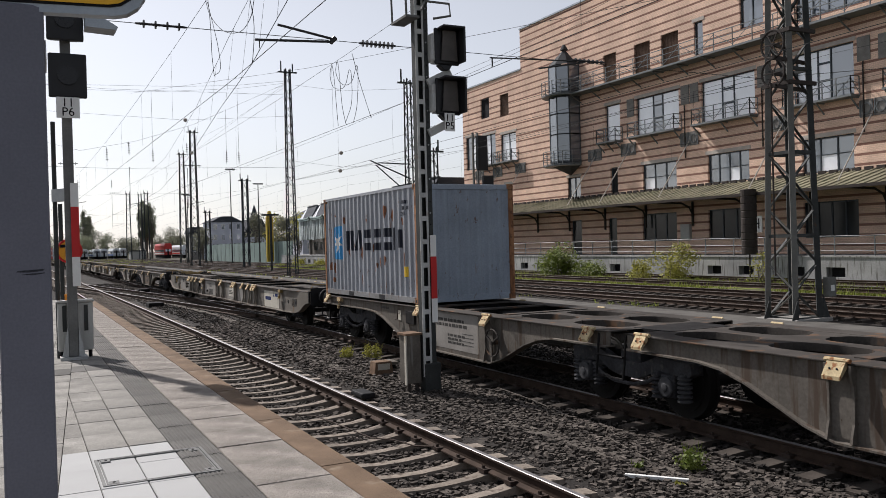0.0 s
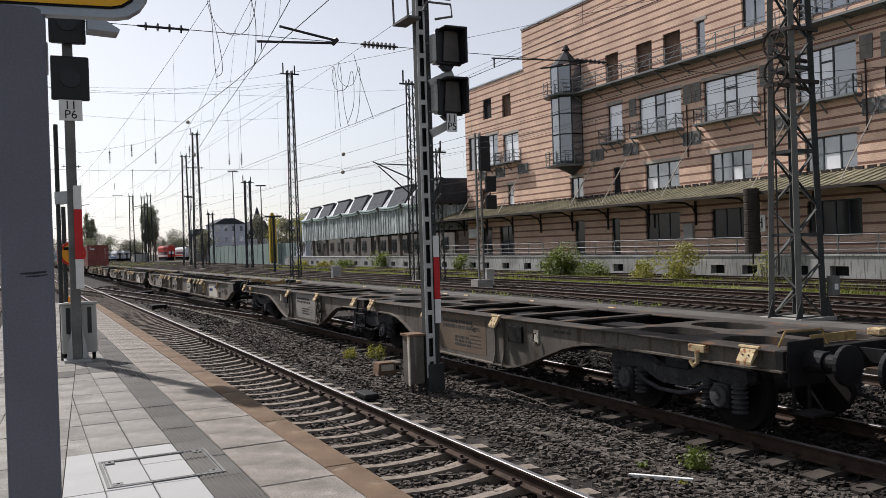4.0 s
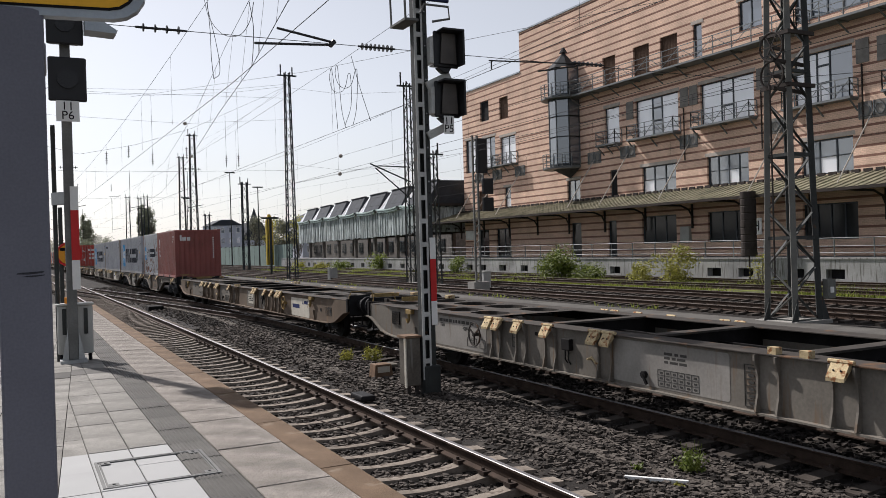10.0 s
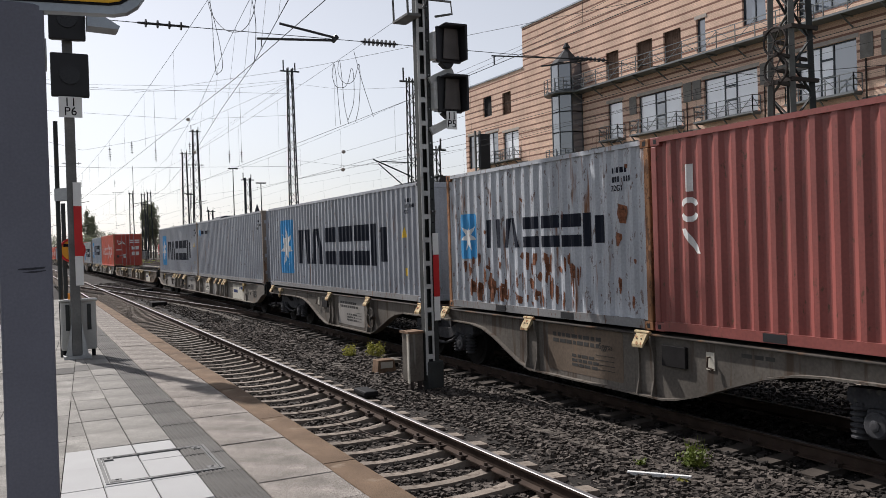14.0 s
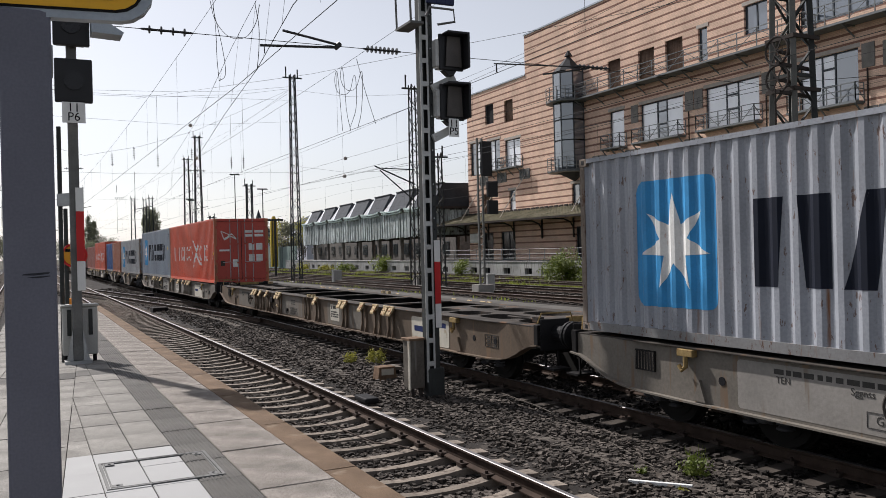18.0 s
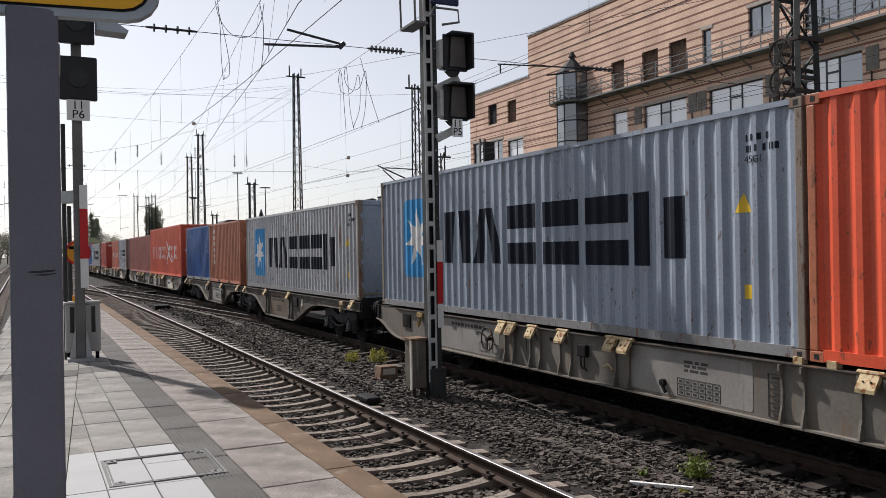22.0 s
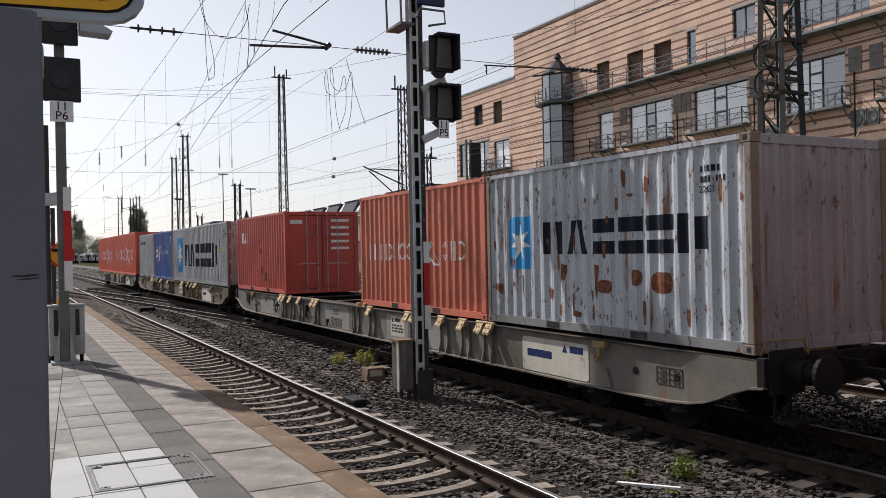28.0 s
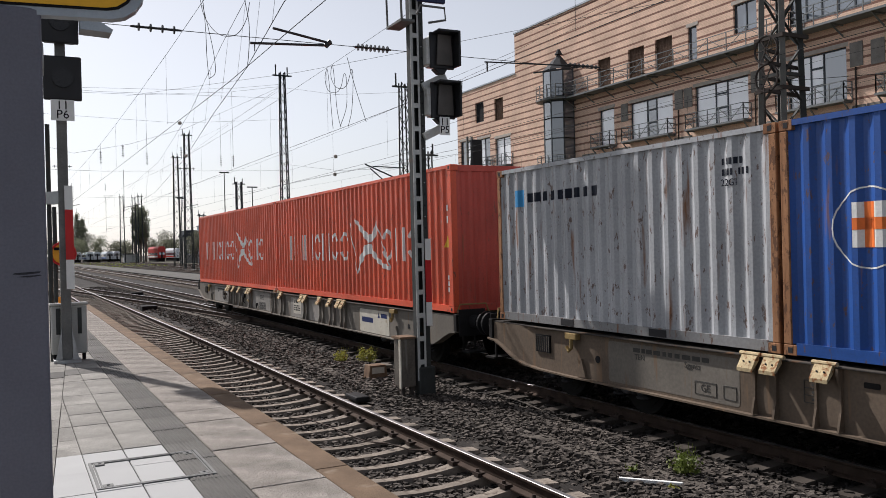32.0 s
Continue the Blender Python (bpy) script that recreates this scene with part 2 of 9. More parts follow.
class MB:
    """Collects vertices and faces for one mesh."""

    def __init__(self):
        self.v, self.f = [], []

    def quad(self, *p):
        n = len(self.v)
        self.v += [tuple(q) for q in p]
        self.f.append(tuple(range(n, n + len(p))))

    def box(self, x0, x1, y0, y1, z0, z1):
        n = len(self.v)
        self.v += [(x, y, z) for z in (z0, z1) for y in (y0, y1) for x in (x0, x1)]
        self.f += [(n, n + 2, n + 3, n + 1), (n + 4, n + 5, n + 7, n + 6), (n, n + 1, n + 5, n + 4), (n + 1, n + 3, n + 7, n + 5), (n + 3, n + 2, n + 6, n + 7), (n + 2, n, n + 4, n + 6)]
        return self

    def cyl(self, a, b, r, n=8, r2=None, caps=True):
        a, b = Vector(a), Vector(b)
        d = (b - a).normalized()
        u = d.orthogonal().normalized()
        w = d.cross(u)
        r2 = r if r2 is None else r2
        k = len(self.v)
        for i in range(n):
            c, s = math.cos(2 * math.pi * i / n), math.sin(2 * math.pi * i / n)
            self.v.append(tuple(a + (u * c + w * s) * r))
            self.v.append(tuple(b + (u * c + w * s) * r2))
        for i in range(n):
            j = (i + 1) % n
            self.f.append((k + 2 * i, k + 2 * j, k + 2 * j + 1, k + 2 * i + 1))
        if caps:
            self.f.append(tuple(k + 2 * i for i in range(n))[::-1])
            self.f.append(tuple(k + 2 * i + 1 for i in range(n)))
        return self

    def bar(self, a, b, w, h=None):
        """A square or flat bar from a to b."""
        a, b, h = Vector(a), Vector(b), h or w
        d = (b - a).normalized()
        u = d.cross(Vector((0, 0, 1)))
        u = u.normalized() if u.length > 1e-4 else Vector((1, 0, 0))
        q = d.cross(u)
        k = len(self.v)
        for p in (a, b):
            for s, t in ((-1, -1), (1, -1), (1, 1), (-1, 1)):
                self.v.append(tuple(p + u * s * w / 2 + q * t * h / 2))
        for i in range(4):
            j = (i + 1) % 4
            self.f.append((k + i, k + j, k + 4 + j, k + 4 + i))
        self.f += [(k + 3, k + 2, k + 1, k), (k + 4, k + 5, k + 6, k + 7)]
        return self

    def prism(self, poly, axis, a, b):
        """A polygon drawn in the two other axes (in their order) and pulled along axis from a to b."""
        def place(p, c):
            q = list(p)
            q.insert(axis, c)
            return tuple(q)
        n, k = len(poly), len(self.v)
        self.v += [place(p, a) for p in poly] + [place(p, b) for p in poly]
        self.f += [tuple(range(k, k + n))[::-1], tuple(range(k + n, k + 2 * n))]
        for i in range(n):
            j = (i + 1) % n
            self.f.append((k + i, k + j, k + n + j, k + n + i))
        return self

    def tube(self, pts, r, n=6):
        """A round bar along a line of points, in one piece; closed where the ends meet."""
        p = [Vector(q) for q in pts]
        p = [q for i, q in enumerate(p) if i == 0 or (q - p[i - 1]).length > 1e-5]
        closed = len(p) > 3 and (p[0] - p[-1]).length < 1e-4
        if closed:
            p = p[:-1]
        m, k, u = len(p), len(self.v), None
        for i, q in enumerate(p):
            d = (p[(i + 1) % m] - p[i - 1]) if closed else (p[min(i + 1, m - 1)] - p[max(i - 1, 0)])
            d.normalize()
            u = d.orthogonal() if u is None else u - d * u.dot(d)
            u.normalize()
            w = d.cross(u)
            for j in range(n):
                a = 2 * math.pi * j / n
                self.v.append(tuple(q + (u * math.cos(a) + w * math.sin(a)) * r))
        for i in range(m if closed else m - 1):
            for j in range(n):
                a, b, e = k + i * n, k + (i + 1) % m * n, (j + 1) % n
                self.f.append((a + j, a + e, b + e, b + j))
        if not closed:
            self.f += [tuple(range(k, k + n))[::-1], tuple(range(k + (m - 1) * n, k + m * n))]
        return self

    def lathe(self, a, d, prof, n=12):
        """A turned shape in one piece: radii along the way d from a."""
        a, d = Vector(a), Vector(d).normalized()
        u = d.orthogonal().normalized()
        w, k = d.cross(u), len(self.v)
        for s, r in prof:
            for j in range(n):
                t = 2 * math.pi * j / n
                self.v.append(tuple(a + d * s + (u * math.cos(t) + w * math.sin(t)) * r))
        for i in range(len(prof) - 1):
            for j in range(n):
                p, q, e = k + i * n, k + (i + 1) * n, (j + 1) % n
                self.f.append((p + j, p + e, q + e, q + j))
        self.f += [tuple(range(k, k + n))[::-1], tuple(range(k + (len(prof) - 1) * n, k + len(prof) * n))]
        return self

    def mesh(self, name, material):
        me = bpy.data.meshes.new(name)
        me.from_pydata(self.v, [], self.f)
        me.materials.append(material)
        bm = bmesh.new()
        bm.from_mesh(me)
        if len(self.f) < 60000:
            bmesh.ops.recalc_face_normals(bm, faces=bm.faces)
        bm.to_mesh(me)
        bm.free()
        return me


def part(name, mb, material, parent=None, label="", bevel=0.0, smooth=False):
    """One mesh object, a part of its parent or a thing of its own."""
    me = mb if isinstance(mb, bpy.types.Mesh) else mb.mesh(name, material)
    ob = new(name, me)
    if parent:
        ob.parent = parent
    if bevel:
        md = ob.modifiers.new("bevel", "BEVEL")
        md.width, md.segments, md.limit_method = bevel, 2, "ANGLE"
    if smooth:
        for p in me.polygons:
            p.use_smooth = True
    if label:
        tagged(ob, label)
    return ob


def thing(name, label, category, group="", kind="", at=None):
    ob = tagged(new(name), label, category, group, kind)
    if at is not None:
        ob.matrix_world = at
    return ob


def text(name, words, size, m, material, parent=None, width=None):
    """Raised lettering as a mesh; m places it, reading along its x axis."""
    cu = bpy.data.curves.new(name, "FONT")
    cu.body, cu.size, cu.extrude, cu.align_x, cu.align_y, cu.resolution_u = words, size, 0.002, "CENTER", "CENTER", 3
    tmp = bpy.data.objects.new(name, cu)
    scene.collection.objects.link(tmp)
    bpy.context.view_layer.update()
    me = bpy.data.meshes.new_from_object(tmp)
    bpy.data.objects.remove(tmp)
    me.materials.clear()
    me.materials.append(material)
    ob = new(name, me)
    ob.parent = parent
    if width:
        w = max(v.co.x for v in me.vertices) - min(v.co.x for v in me.vertices)
        m = m @ Matrix.Diagonal((width / w, 1, 1, 1))
    me.transform(m)
    return ob


def clip_strip(poly, lo, hi):
    """A convex polygon in (y, z), cut to lo <= y <= hi."""
    for c, s in ((lo, 1), (hi, -1)):
        out = []
        for p, q in zip(poly, poly[1:] + poly[:1]):
            a, b = (p[0] - c) * s, (q[0] - c) * s
            if a >= 0:
                out.append(p)
            if a * b < 0:
                t = a / (a - b)
                out.append((c, p[1] + (q[1] - p[1]) * t))
        poly = out
        if len(poly) < 3:
            return []
    return poly


# ---- ground, tracks and platform ----
def bend(y):
    """How far the tracks have swung to the left at y."""
    s = (y - 26) / 7
    return -0.0068 * 7 * (math.log1p(math.exp(s)) if s < 30 else s)


def strip(mb, x0, x1, z, ys, follow=True):
    """A flat band along the tracks."""
    for a, b in zip(ys, ys[1:]):
        da, db = (bend(a), bend(b)) if follow else (0, 0)
        mb.quad((x0 + da, a, z), (x1 + da, a, z), (x1 + db, b, z), (x0 + db, b, z))
    return mb


LONG = [-30, -10, 0, 10, 20, 25, 30, 40, 50, 70, 100, 150, 250, 420]
g = MB()
for xa, xb in zip((-900, -60, -8, 0, 40, 120, 400), (-60, -8, 0, 40, 120, 400, 1500)):
    for ya, yb in zip((-400, -30, 30, 120, 400, 900), (-30, 30, 120, 400, 900, 2500)):
        g.quad((xa, ya, -0.42), (xb, ya, -0.42), (xb, yb, -0.42), (xa, yb, -0.42))
tagged(part("ground", g, M_EARTH), "brownish gravelly railway yard ground with thin grass", "ground", kind="structure")
bed = MB()
for c in (-2.3, 4.0, 8.8, 13.6):
    strip(bed, c - 2.4, c + 2.4, -0.235 if c == 8.8 else -0.29, LONG)
for c in (23.6, 28.2):
    strip(bed, c - 2.3, c + 2.2, -0.25, LONG)
tagged(part("ballast_bed", bed, M_BED), "dark brown crushed stone bed under the tracks", "ballast", kind="structure")
pth = MB()
shoulder = MB()
for xa, xb, za, zb in ((5.1, 5.6, -0.26, -0.175), (5.6, 7.2, -0.175, -0.175), (7.2, 7.7, -0.175, -0.26)):
    for a, b in zip(LONG, LONG[1:]):
        shoulder.quad((xa + bend(a), a, za), (xb + bend(a), a, zb), (xb + bend(b), b, zb), (xa + bend(b), b, za))
tagged(part("ballast_shoulder", shoulder, M_BED), "low ridge of crushed stone between two tracks", "ballast", kind="structure")
strip(pth, 16.2, 21.0, -0.16, LONG)
tagged(part("service_path", pth, M_PATH), "pale grey gravel service path beside the tracks", "path", kind="structure")

M_RAILDULL = mat("dull_rail_steel", (0.07, 0.058, 0.05), 0.6, 0.3, var=0.15)
RAIL_SECTION = [(-0.075, -0.17), (0.075, -0.17), (0.075, -0.155), (0.012, -0.135), (0.012, -0.045), (0.034, -0.03), (0.034, -0.006), (-0.034, -0.006), (-0.034, -0.03), (-0.012, -0.045), (-0.012, -0.135), (-0.075, -0.155)]


def rail_mesh(x):
    foot, head = MB(), MB()
    for a, b in zip(LONG, LONG[1:]):
        da, db, n, k = bend(a), bend(b), len(RAIL_SECTION), len(foot.v)
        foot.v += [(x + p + da, a, z) for p, z in RAIL_SECTION] + [(x + p + db, b, z) for p, z in RAIL_SECTION]
        foot.f += [(k + i, k + (i + 1) % n, k + n + (i + 1) % n, k + n + i) for i in range(n)]
        k = len(head.v)
        top = [(-0.034, -0.006), (-0.026, 0.0), (0.026, 0.0), (0.034, -0.006)]
        head.v += [(x + p + da, a, z) for p, z in top] + [(x + p + db, b, z) for p, z in top]
        head.f += [(k + i, k + i + 1, k + 5 + i, k + 4 + i) for i in range(3)]
    return foot, head


SLEEPER = MB()
prof = [(-1.3, 0.15, -0.185), (-0.95, 0.15, -0.165), (-0.75, 0.14, -0.165), (-0.45, 0.11, -0.212), (-0.15, 0.1, -0.232), (0.15, 0.1, -0.232), (0.45, 0.11, -0.212), (0.75, 0.14, -0.165), (0.95, 0.15, -0.165), (1.3, 0.15, -0.185)]
for (xa, wa, za), (xb, wb, zb) in zip(prof, prof[1:]):
    k = len(SLEEPER.v)
    SLEEPER.v += [(xa, -wa, -0.36), (xa, -wa * 0.72, za), (xa, wa * 0.72, za), (xa, wa, -0.36), (xb, -wb, -0.36), (xb, -wb * 0.72, zb), (xb, wb * 0.72, zb), (xb, wb, -0.36)]
    SLEEPER.f += [(k, k + 1, k + 5, k + 4), (k + 1, k + 2, k + 6, k + 5), (k + 2, k + 3, k + 7, k + 6)]
SLEEPER.f += [(0, 3, 2, 1)]
k = len(SLEEPER.v)
SLEEPER.f += [(k - 4, k - 3, k - 2, k - 1)]
SLEEPER_ME = SLEEPER.mesh("sleeper", M_SLEEPER)
OLD_ME = SLEEPER.mesh("sleeper", M_SLEEPOLD)
CLIPS = MB()
for s in (-0.75, 0.75):
    for d in (-1, 1):
        CLIPS.box(s + d * 0.075 - 0.05, s + d * 0.075 + 0.05, -0.07, 0.07, -0.17, -0.125)
        CLIPS.cyl((s + d * 0.09, 0, -0.13), (s + d * 0.09, 0, -0.09), 0.02, 6)
CLIP_ME = CLIPS.mesh("rail_clips", M_CLIP)
RNG = random.Random(4)


def railway(name, c, y0, y1, single, label, worn=True, sooty=False):
    """A track: two rails and its sleepers; those in the stretch `single` are pieces of their own. sooty: sleepers
    darkened for soot and for the train's shade.
    """
    tr = thing(name, label, "railway track", kind="structure")
    for s in (-0.75, 0.75):
        foot, head = rail_mesh(c + s)
        r = part("rail", foot, M_RAIL, tr)
        part("rail_head", head, M_RAILTOP if worn else M_RAILDULL, r, "polished running surface" if worn else "dull running surface")
    rest, clips = MB(), MB()
    y = y0
    while y < y1:
        jx, jz = RNG.uniform(-0.015, 0.015), RNG.uniform(-0.008, 0.004)
        at = Matrix.Translation((c + bend(y) + jx, y, jz)) @ Matrix.Rotation(RNG.uniform(-0.006, 0.006), 4, "Z")
        if single[0] <= y < single[1]:
            ob = new("sleeper", OLD_ME if sooty or not worn else SLEEPER_ME)
            ob.parent, ob.matrix_basis = tr, at
            if y < 26:
                ob = new("rail_clips", CLIP_ME)
                ob.parent, ob.matrix_basis = tr, at
        else:
            k = len(rest.v)
            rest.v += [tuple(at @ Vector(v)) for v in SLEEPER.v]
            rest.f += [tuple(i + k for i in f) for f in SLEEPER.f]
        y += 0.6
    if rest.v:
        tagged(part("far_sleepers", rest, M_SLEEPOLD if sooty or not worn else M_SLEEPER, tr), "concrete sleepers further off", kind="stuff")
    return tr


def ballast(name, count, box, seed, size=(0.02, 0.042), label="loose crushed ballast stones between rails", lift=0.0, power=1.5):
    """Loose stones strewn over a stretch of the bed, as one mesh."""
    rng = np.random.default_rng(seed)
    x0, x1, y0, y1 = box
    # denser towards the platform end, where they can be told apart
    y = y0 + (y1 - y0) * rng.random(count) ** power
    x = x0 + (x1 - x0) * rng.random(count)
    base = np.array([(i, j, k * 0.75) for k in (-1, 1) for j in (-1, 1) for i in (-1, 1)], float) * 0.72
    faces = np.array([(0, 1, 5), (0, 5, 4), (1, 3, 7), (1, 7, 5), (3, 2, 6), (3, 6, 7), (2, 0, 4), (2, 4, 6), (4, 5, 7), (4, 7, 6)])
    r = rng.uniform(*size, count) * (1 + y * 0.012)
    jit = base[None] * rng.uniform(0.7, 1.25, (count, 1, 3)) + rng.uniform(-0.34, 0.34, (count, 8, 3))
    a = rng.random(count) * 6.28
    rot = np.zeros((count, 3, 3))
    rot[:, 0, 0], rot[:, 0, 1], rot[:, 1, 0], rot[:, 1, 1], rot[:, 2, 2] = np.cos(a), -np.sin(a), np.sin(a), np.cos(a), 1
    v = np.einsum("nij,nkj->nki", rot, jit) * r[:, None, None]
    sh = np.array([bend(q) for q in y])
    off = np.minimum(abs(x - 4.0), abs(x - 8.8))
    z = -0.293 + lift + rng.uniform(-0.015, 0.025, count) + (0.135 - lift) * np.clip((off - 1.2) / 0.5, 0, 1)
    v += np.stack([x + sh, y, z], 1)[:, None]
    me = bpy.data.meshes.new(name)
    me.from_pydata(v.reshape(-1, 3).tolist(), [], (faces[None] + 8 * np.arange(count)[:, None, None]).reshape(-1, 3).tolist())
    me.materials.append(M_STONE_PICK)
    return tagged(new(name, me), label, "ballast", kind="stuff")


def stone_tint(m):
    """Lets the shade of each loose stone differ."""
    nt = m.node_tree
    geo = nt.nodes.new("ShaderNodeNewGeometry")
    mr = nt.nodes.new("ShaderNodeMapRange")
    mr.inputs[3].default_value, mr.inputs[4].default_value = 0.3, 2.1
    nt.links.new(geo.outputs["Random Per Island"], mr.inputs[0])
    hs = [q for q in nt.nodes if q.type == "HUE_SAT"][0]
    mm = nt.nodes.new("ShaderNodeMath")
    mm.operation = "MULTIPLY"
    nt.links.new(hs.inputs["Value"].links[0].from_socket, mm.inputs[0])
    nt.links.new(mr.outputs[0], mm.inputs[1])
    nt.links.new(mm.outputs[0], hs.inputs["Value"])
    return m


M_STONE_PICK = stone_tint(M_STONE)
ballast("ballast_stones", 60000, (2.35, 7.45, 3.5, 30), 1)
ballast("ballast_stones", 9000, (2.35, 7.45, -8, 3.5), 5, power=1.0)
ballast("ballast_stones", 9000, (2.35, 7.6, 26, 75), 2, (0.02, 0.034))
# soot and the shade below the train, both put into the stone colour
M_STONE_PICK = stone_tint(mat("sooty_shaded_ballast_stone", (0.024, 0.021, 0.019), 0.9, var=0.4, scale=9, fine=60, second=(0.055, 0.047, 0.04), amount=0.3))
ballast("ballast_stones", 18000, (7.4, 12.5, 2.5, 30), 3, label="sooty ballast stones under the train, its shade in their colour", lift=0.065)

railway("track_platform", 4.0, -9.0, 320, (-9.0, 90), "straight track beside the platform with concrete sleepers")
railway("track_train", 8.8, -9.2, 320, (-9.2, 50), "track under the goods train, concrete sleepers dark with soot and painted shade", True, True)
railway("track_left", -2.3, -9, 200, (8, 8), "track on the other side of the platform")
railway("track_middle", 13.6, -9, 320, (8, 8), "track behind the goods train")
railway("track_yard", 23.6, 0, 320, (12, 36), "dark rusty yard track with old dark sleepers", False)
for xt in (33.2, 37.6):
    railway("track_yard", xt, 125, 320, (125, 125), "far yard track with dark sleepers", False)
railway("track_yard", 28.2, 0, 320, (12, 36), "dark rusty yard track beside the grass strip", False)

# a crossover that joins the train's track to the one beside the platform
xo = thing("track_crossover", "crossover rails between the platform track and the train track", "railway track", kind="structure")


def cross_x(y):
    return 6.4 - 0.115 * (y - 51.3) + bend(y)


for s in (-0.75, 0.75):
    foot, head = MB(), MB()
    ys = np.linspace(31.5, 71.0, 14)
    for a, b in zip(ys, ys[1:]):
        xa, xb = cross_x(a) + s, cross_x(b) + s
        n, k = len(RAIL_SECTION), len(foot.v)
        foot.v += [(xa + p, a, z + 0.002) for p, z in RAIL_SECTION] + [(xb + p, b, z + 0.002) for p, z in RAIL_SECTION]
        foot.f += [(k + i, k + (i + 1) % n, k + n + (i + 1) % n, k + n + i) for i in range(n)]
        head.quad((xa - 0.03, a, 0.003), (xa + 0.03, a, 0.003), (xb + 0.03, b, 0.003), (xb - 0.03, b, 0.003))
    r = part("rail", foot, M_RAIL, xo)
    part("rail_head", head, M_RAILTOP, r, "polished running surface")
y = 38.3
while y < 65:
    ob = new("sleeper", OLD_ME)
    ob.parent, ob.matrix_basis = xo, Matrix.Translation((cross_x(y), y, 0.004)) @ Matrix.Rotation(0.115, 4, "Z")
    y += 0.6
for yc_, sd in ((42.0, -1), (58.0, 1)):
    part("point_machine", MB().box(cross_x(yc_) + sd * 1.7 - 0.35, cross_x(yc_) + sd * 1.7 + 0.35, yc_ - 0.5, yc_ + 0.5, -0.3, 0.02), M_UNDER, xo, "dark point machine box", bevel=0.04)

# the platform
PY0, PY1, PZ = -6.0, 34.0, 0.76
plat = thing("platform", "island platform of pale concrete slabs with a stained edge", "platform", kind="structure")


def left_edge(y):
    return -0.85 + 0.012 * y


core = MB()
core.prism([(left_edge(PY0), PY0), (2.2, PY0), (2.2, PY1), (left_edge(PY1), PY1)], 2, -0.5, PZ - 0.06)
part("core", core, M_CONC, plat)
bedm = MB()
bedm.prism([(left_edge(PY0), PY0), (2.27, PY0), (2.27, PY1), (left_edge(PY1), PY1)], 2, PZ - 0.06, PZ - 0.012)
part("mortar_bed", bedm, M_JOINT, plat)
COLS = [(-0.52, -0.19, M_TILE), (-0.19, 0.14, M_TILE), (0.14, 0.47, M_TILE), (0.47, 0.8, M_TILE), (0.8, 1.13, M_TILE), (1.13, 1.46, M_TACTILE), (1.46, 2.03, M_TILE_EXPOSED), (2.03, 2.3, M_EDGE)]
TILES = {}


def tile_mesh(w, d, material, ribs=False):
    key = (round(w, 3), round(d, 3), material.name, ribs)
    if key not in TILES:
        m = MB()
        b, t = 0.004, 0.0
        k = len(m.v)
        m.v += [(b, b, -0.05), (w - b, b, -0.05), (w - b, d - b, -0.05), (b, d - b, -0.05), (b, b, -0.006), (w - b, b, -0.006), (w - b, d - b, -0.006), (b, d - b, -0.006), (b + 0.006, b + 0.006, t), (w - b - 0.006, b + 0.006, t), (w - b - 0.006, d - b - 0.006, t), (b + 0.006, d - b - 0.006, t)]
        for i in range(4):
            j = (i + 1) % 4
            m.f += [(k + i, k + j, k + 4 + j, k + 4 + i), (k + 4 + i, k + 4 + j, k + 8 + j, k + 8 + i)]
        m.f.append((k + 8, k + 9, k + 10, k + 11))
        if ribs:
            n = 9
            for i in range(n):
                x = 0.02 + (w - 0.04) * (i + 0.5) / n
                m.quad((x - 0.011, 0.005, 0.001), (x - 0.006, 0.005, 0.006), (x - 0.006, d - 0.005, 0.006), (x - 0.011, d - 0.005, 0.001))
                m.quad((x - 0.006, 0.005, 0.006), (x + 0.006, 0.005, 0.006), (x + 0.006, d - 0.005, 0.006), (x - 0.006, d - 0.005, 0.006))
                m.quad((x + 0.006, 0.005, 0.006), (x + 0.011, 0.005, 0.001), (x + 0.011, d - 0.005, 0.001), (x + 0.006, d - 0.005, 0.006))
        TILES[key] = m.mesh("tile", material)
    return TILES[key]


TR = random.Random(9)
ROW = 0.66


def seam(y):
    """The joint at which the paving of the two platform edges meets."""
    return 0.25 + 0.0615 * (y - 7.5)


REST = MB()


def slab(pts, m_):
    """A paving slab of any outline, cut where needed; those at the far end of the walk are joined."""
    if pts[0][1] < -1.5 or (pts[1][0] < -0.2 and pts[0][1] > 15):
        REST.prism(pts, 2, PZ - 0.05, PZ + TR.uniform(-0.004, 0.003))
        return None
    b = MB().prism(pts, 2, PZ - 0.05, PZ + TR.uniform(-0.004, 0.003))
    return part("tile", b, m_, plat)


def grown(x0, y0):
    return M_TILE_NEW if y0 > 5.7 and y0 < 7.7 else (M_TACTILE if 12.6 < y0 < 13.2 else M_TILE)


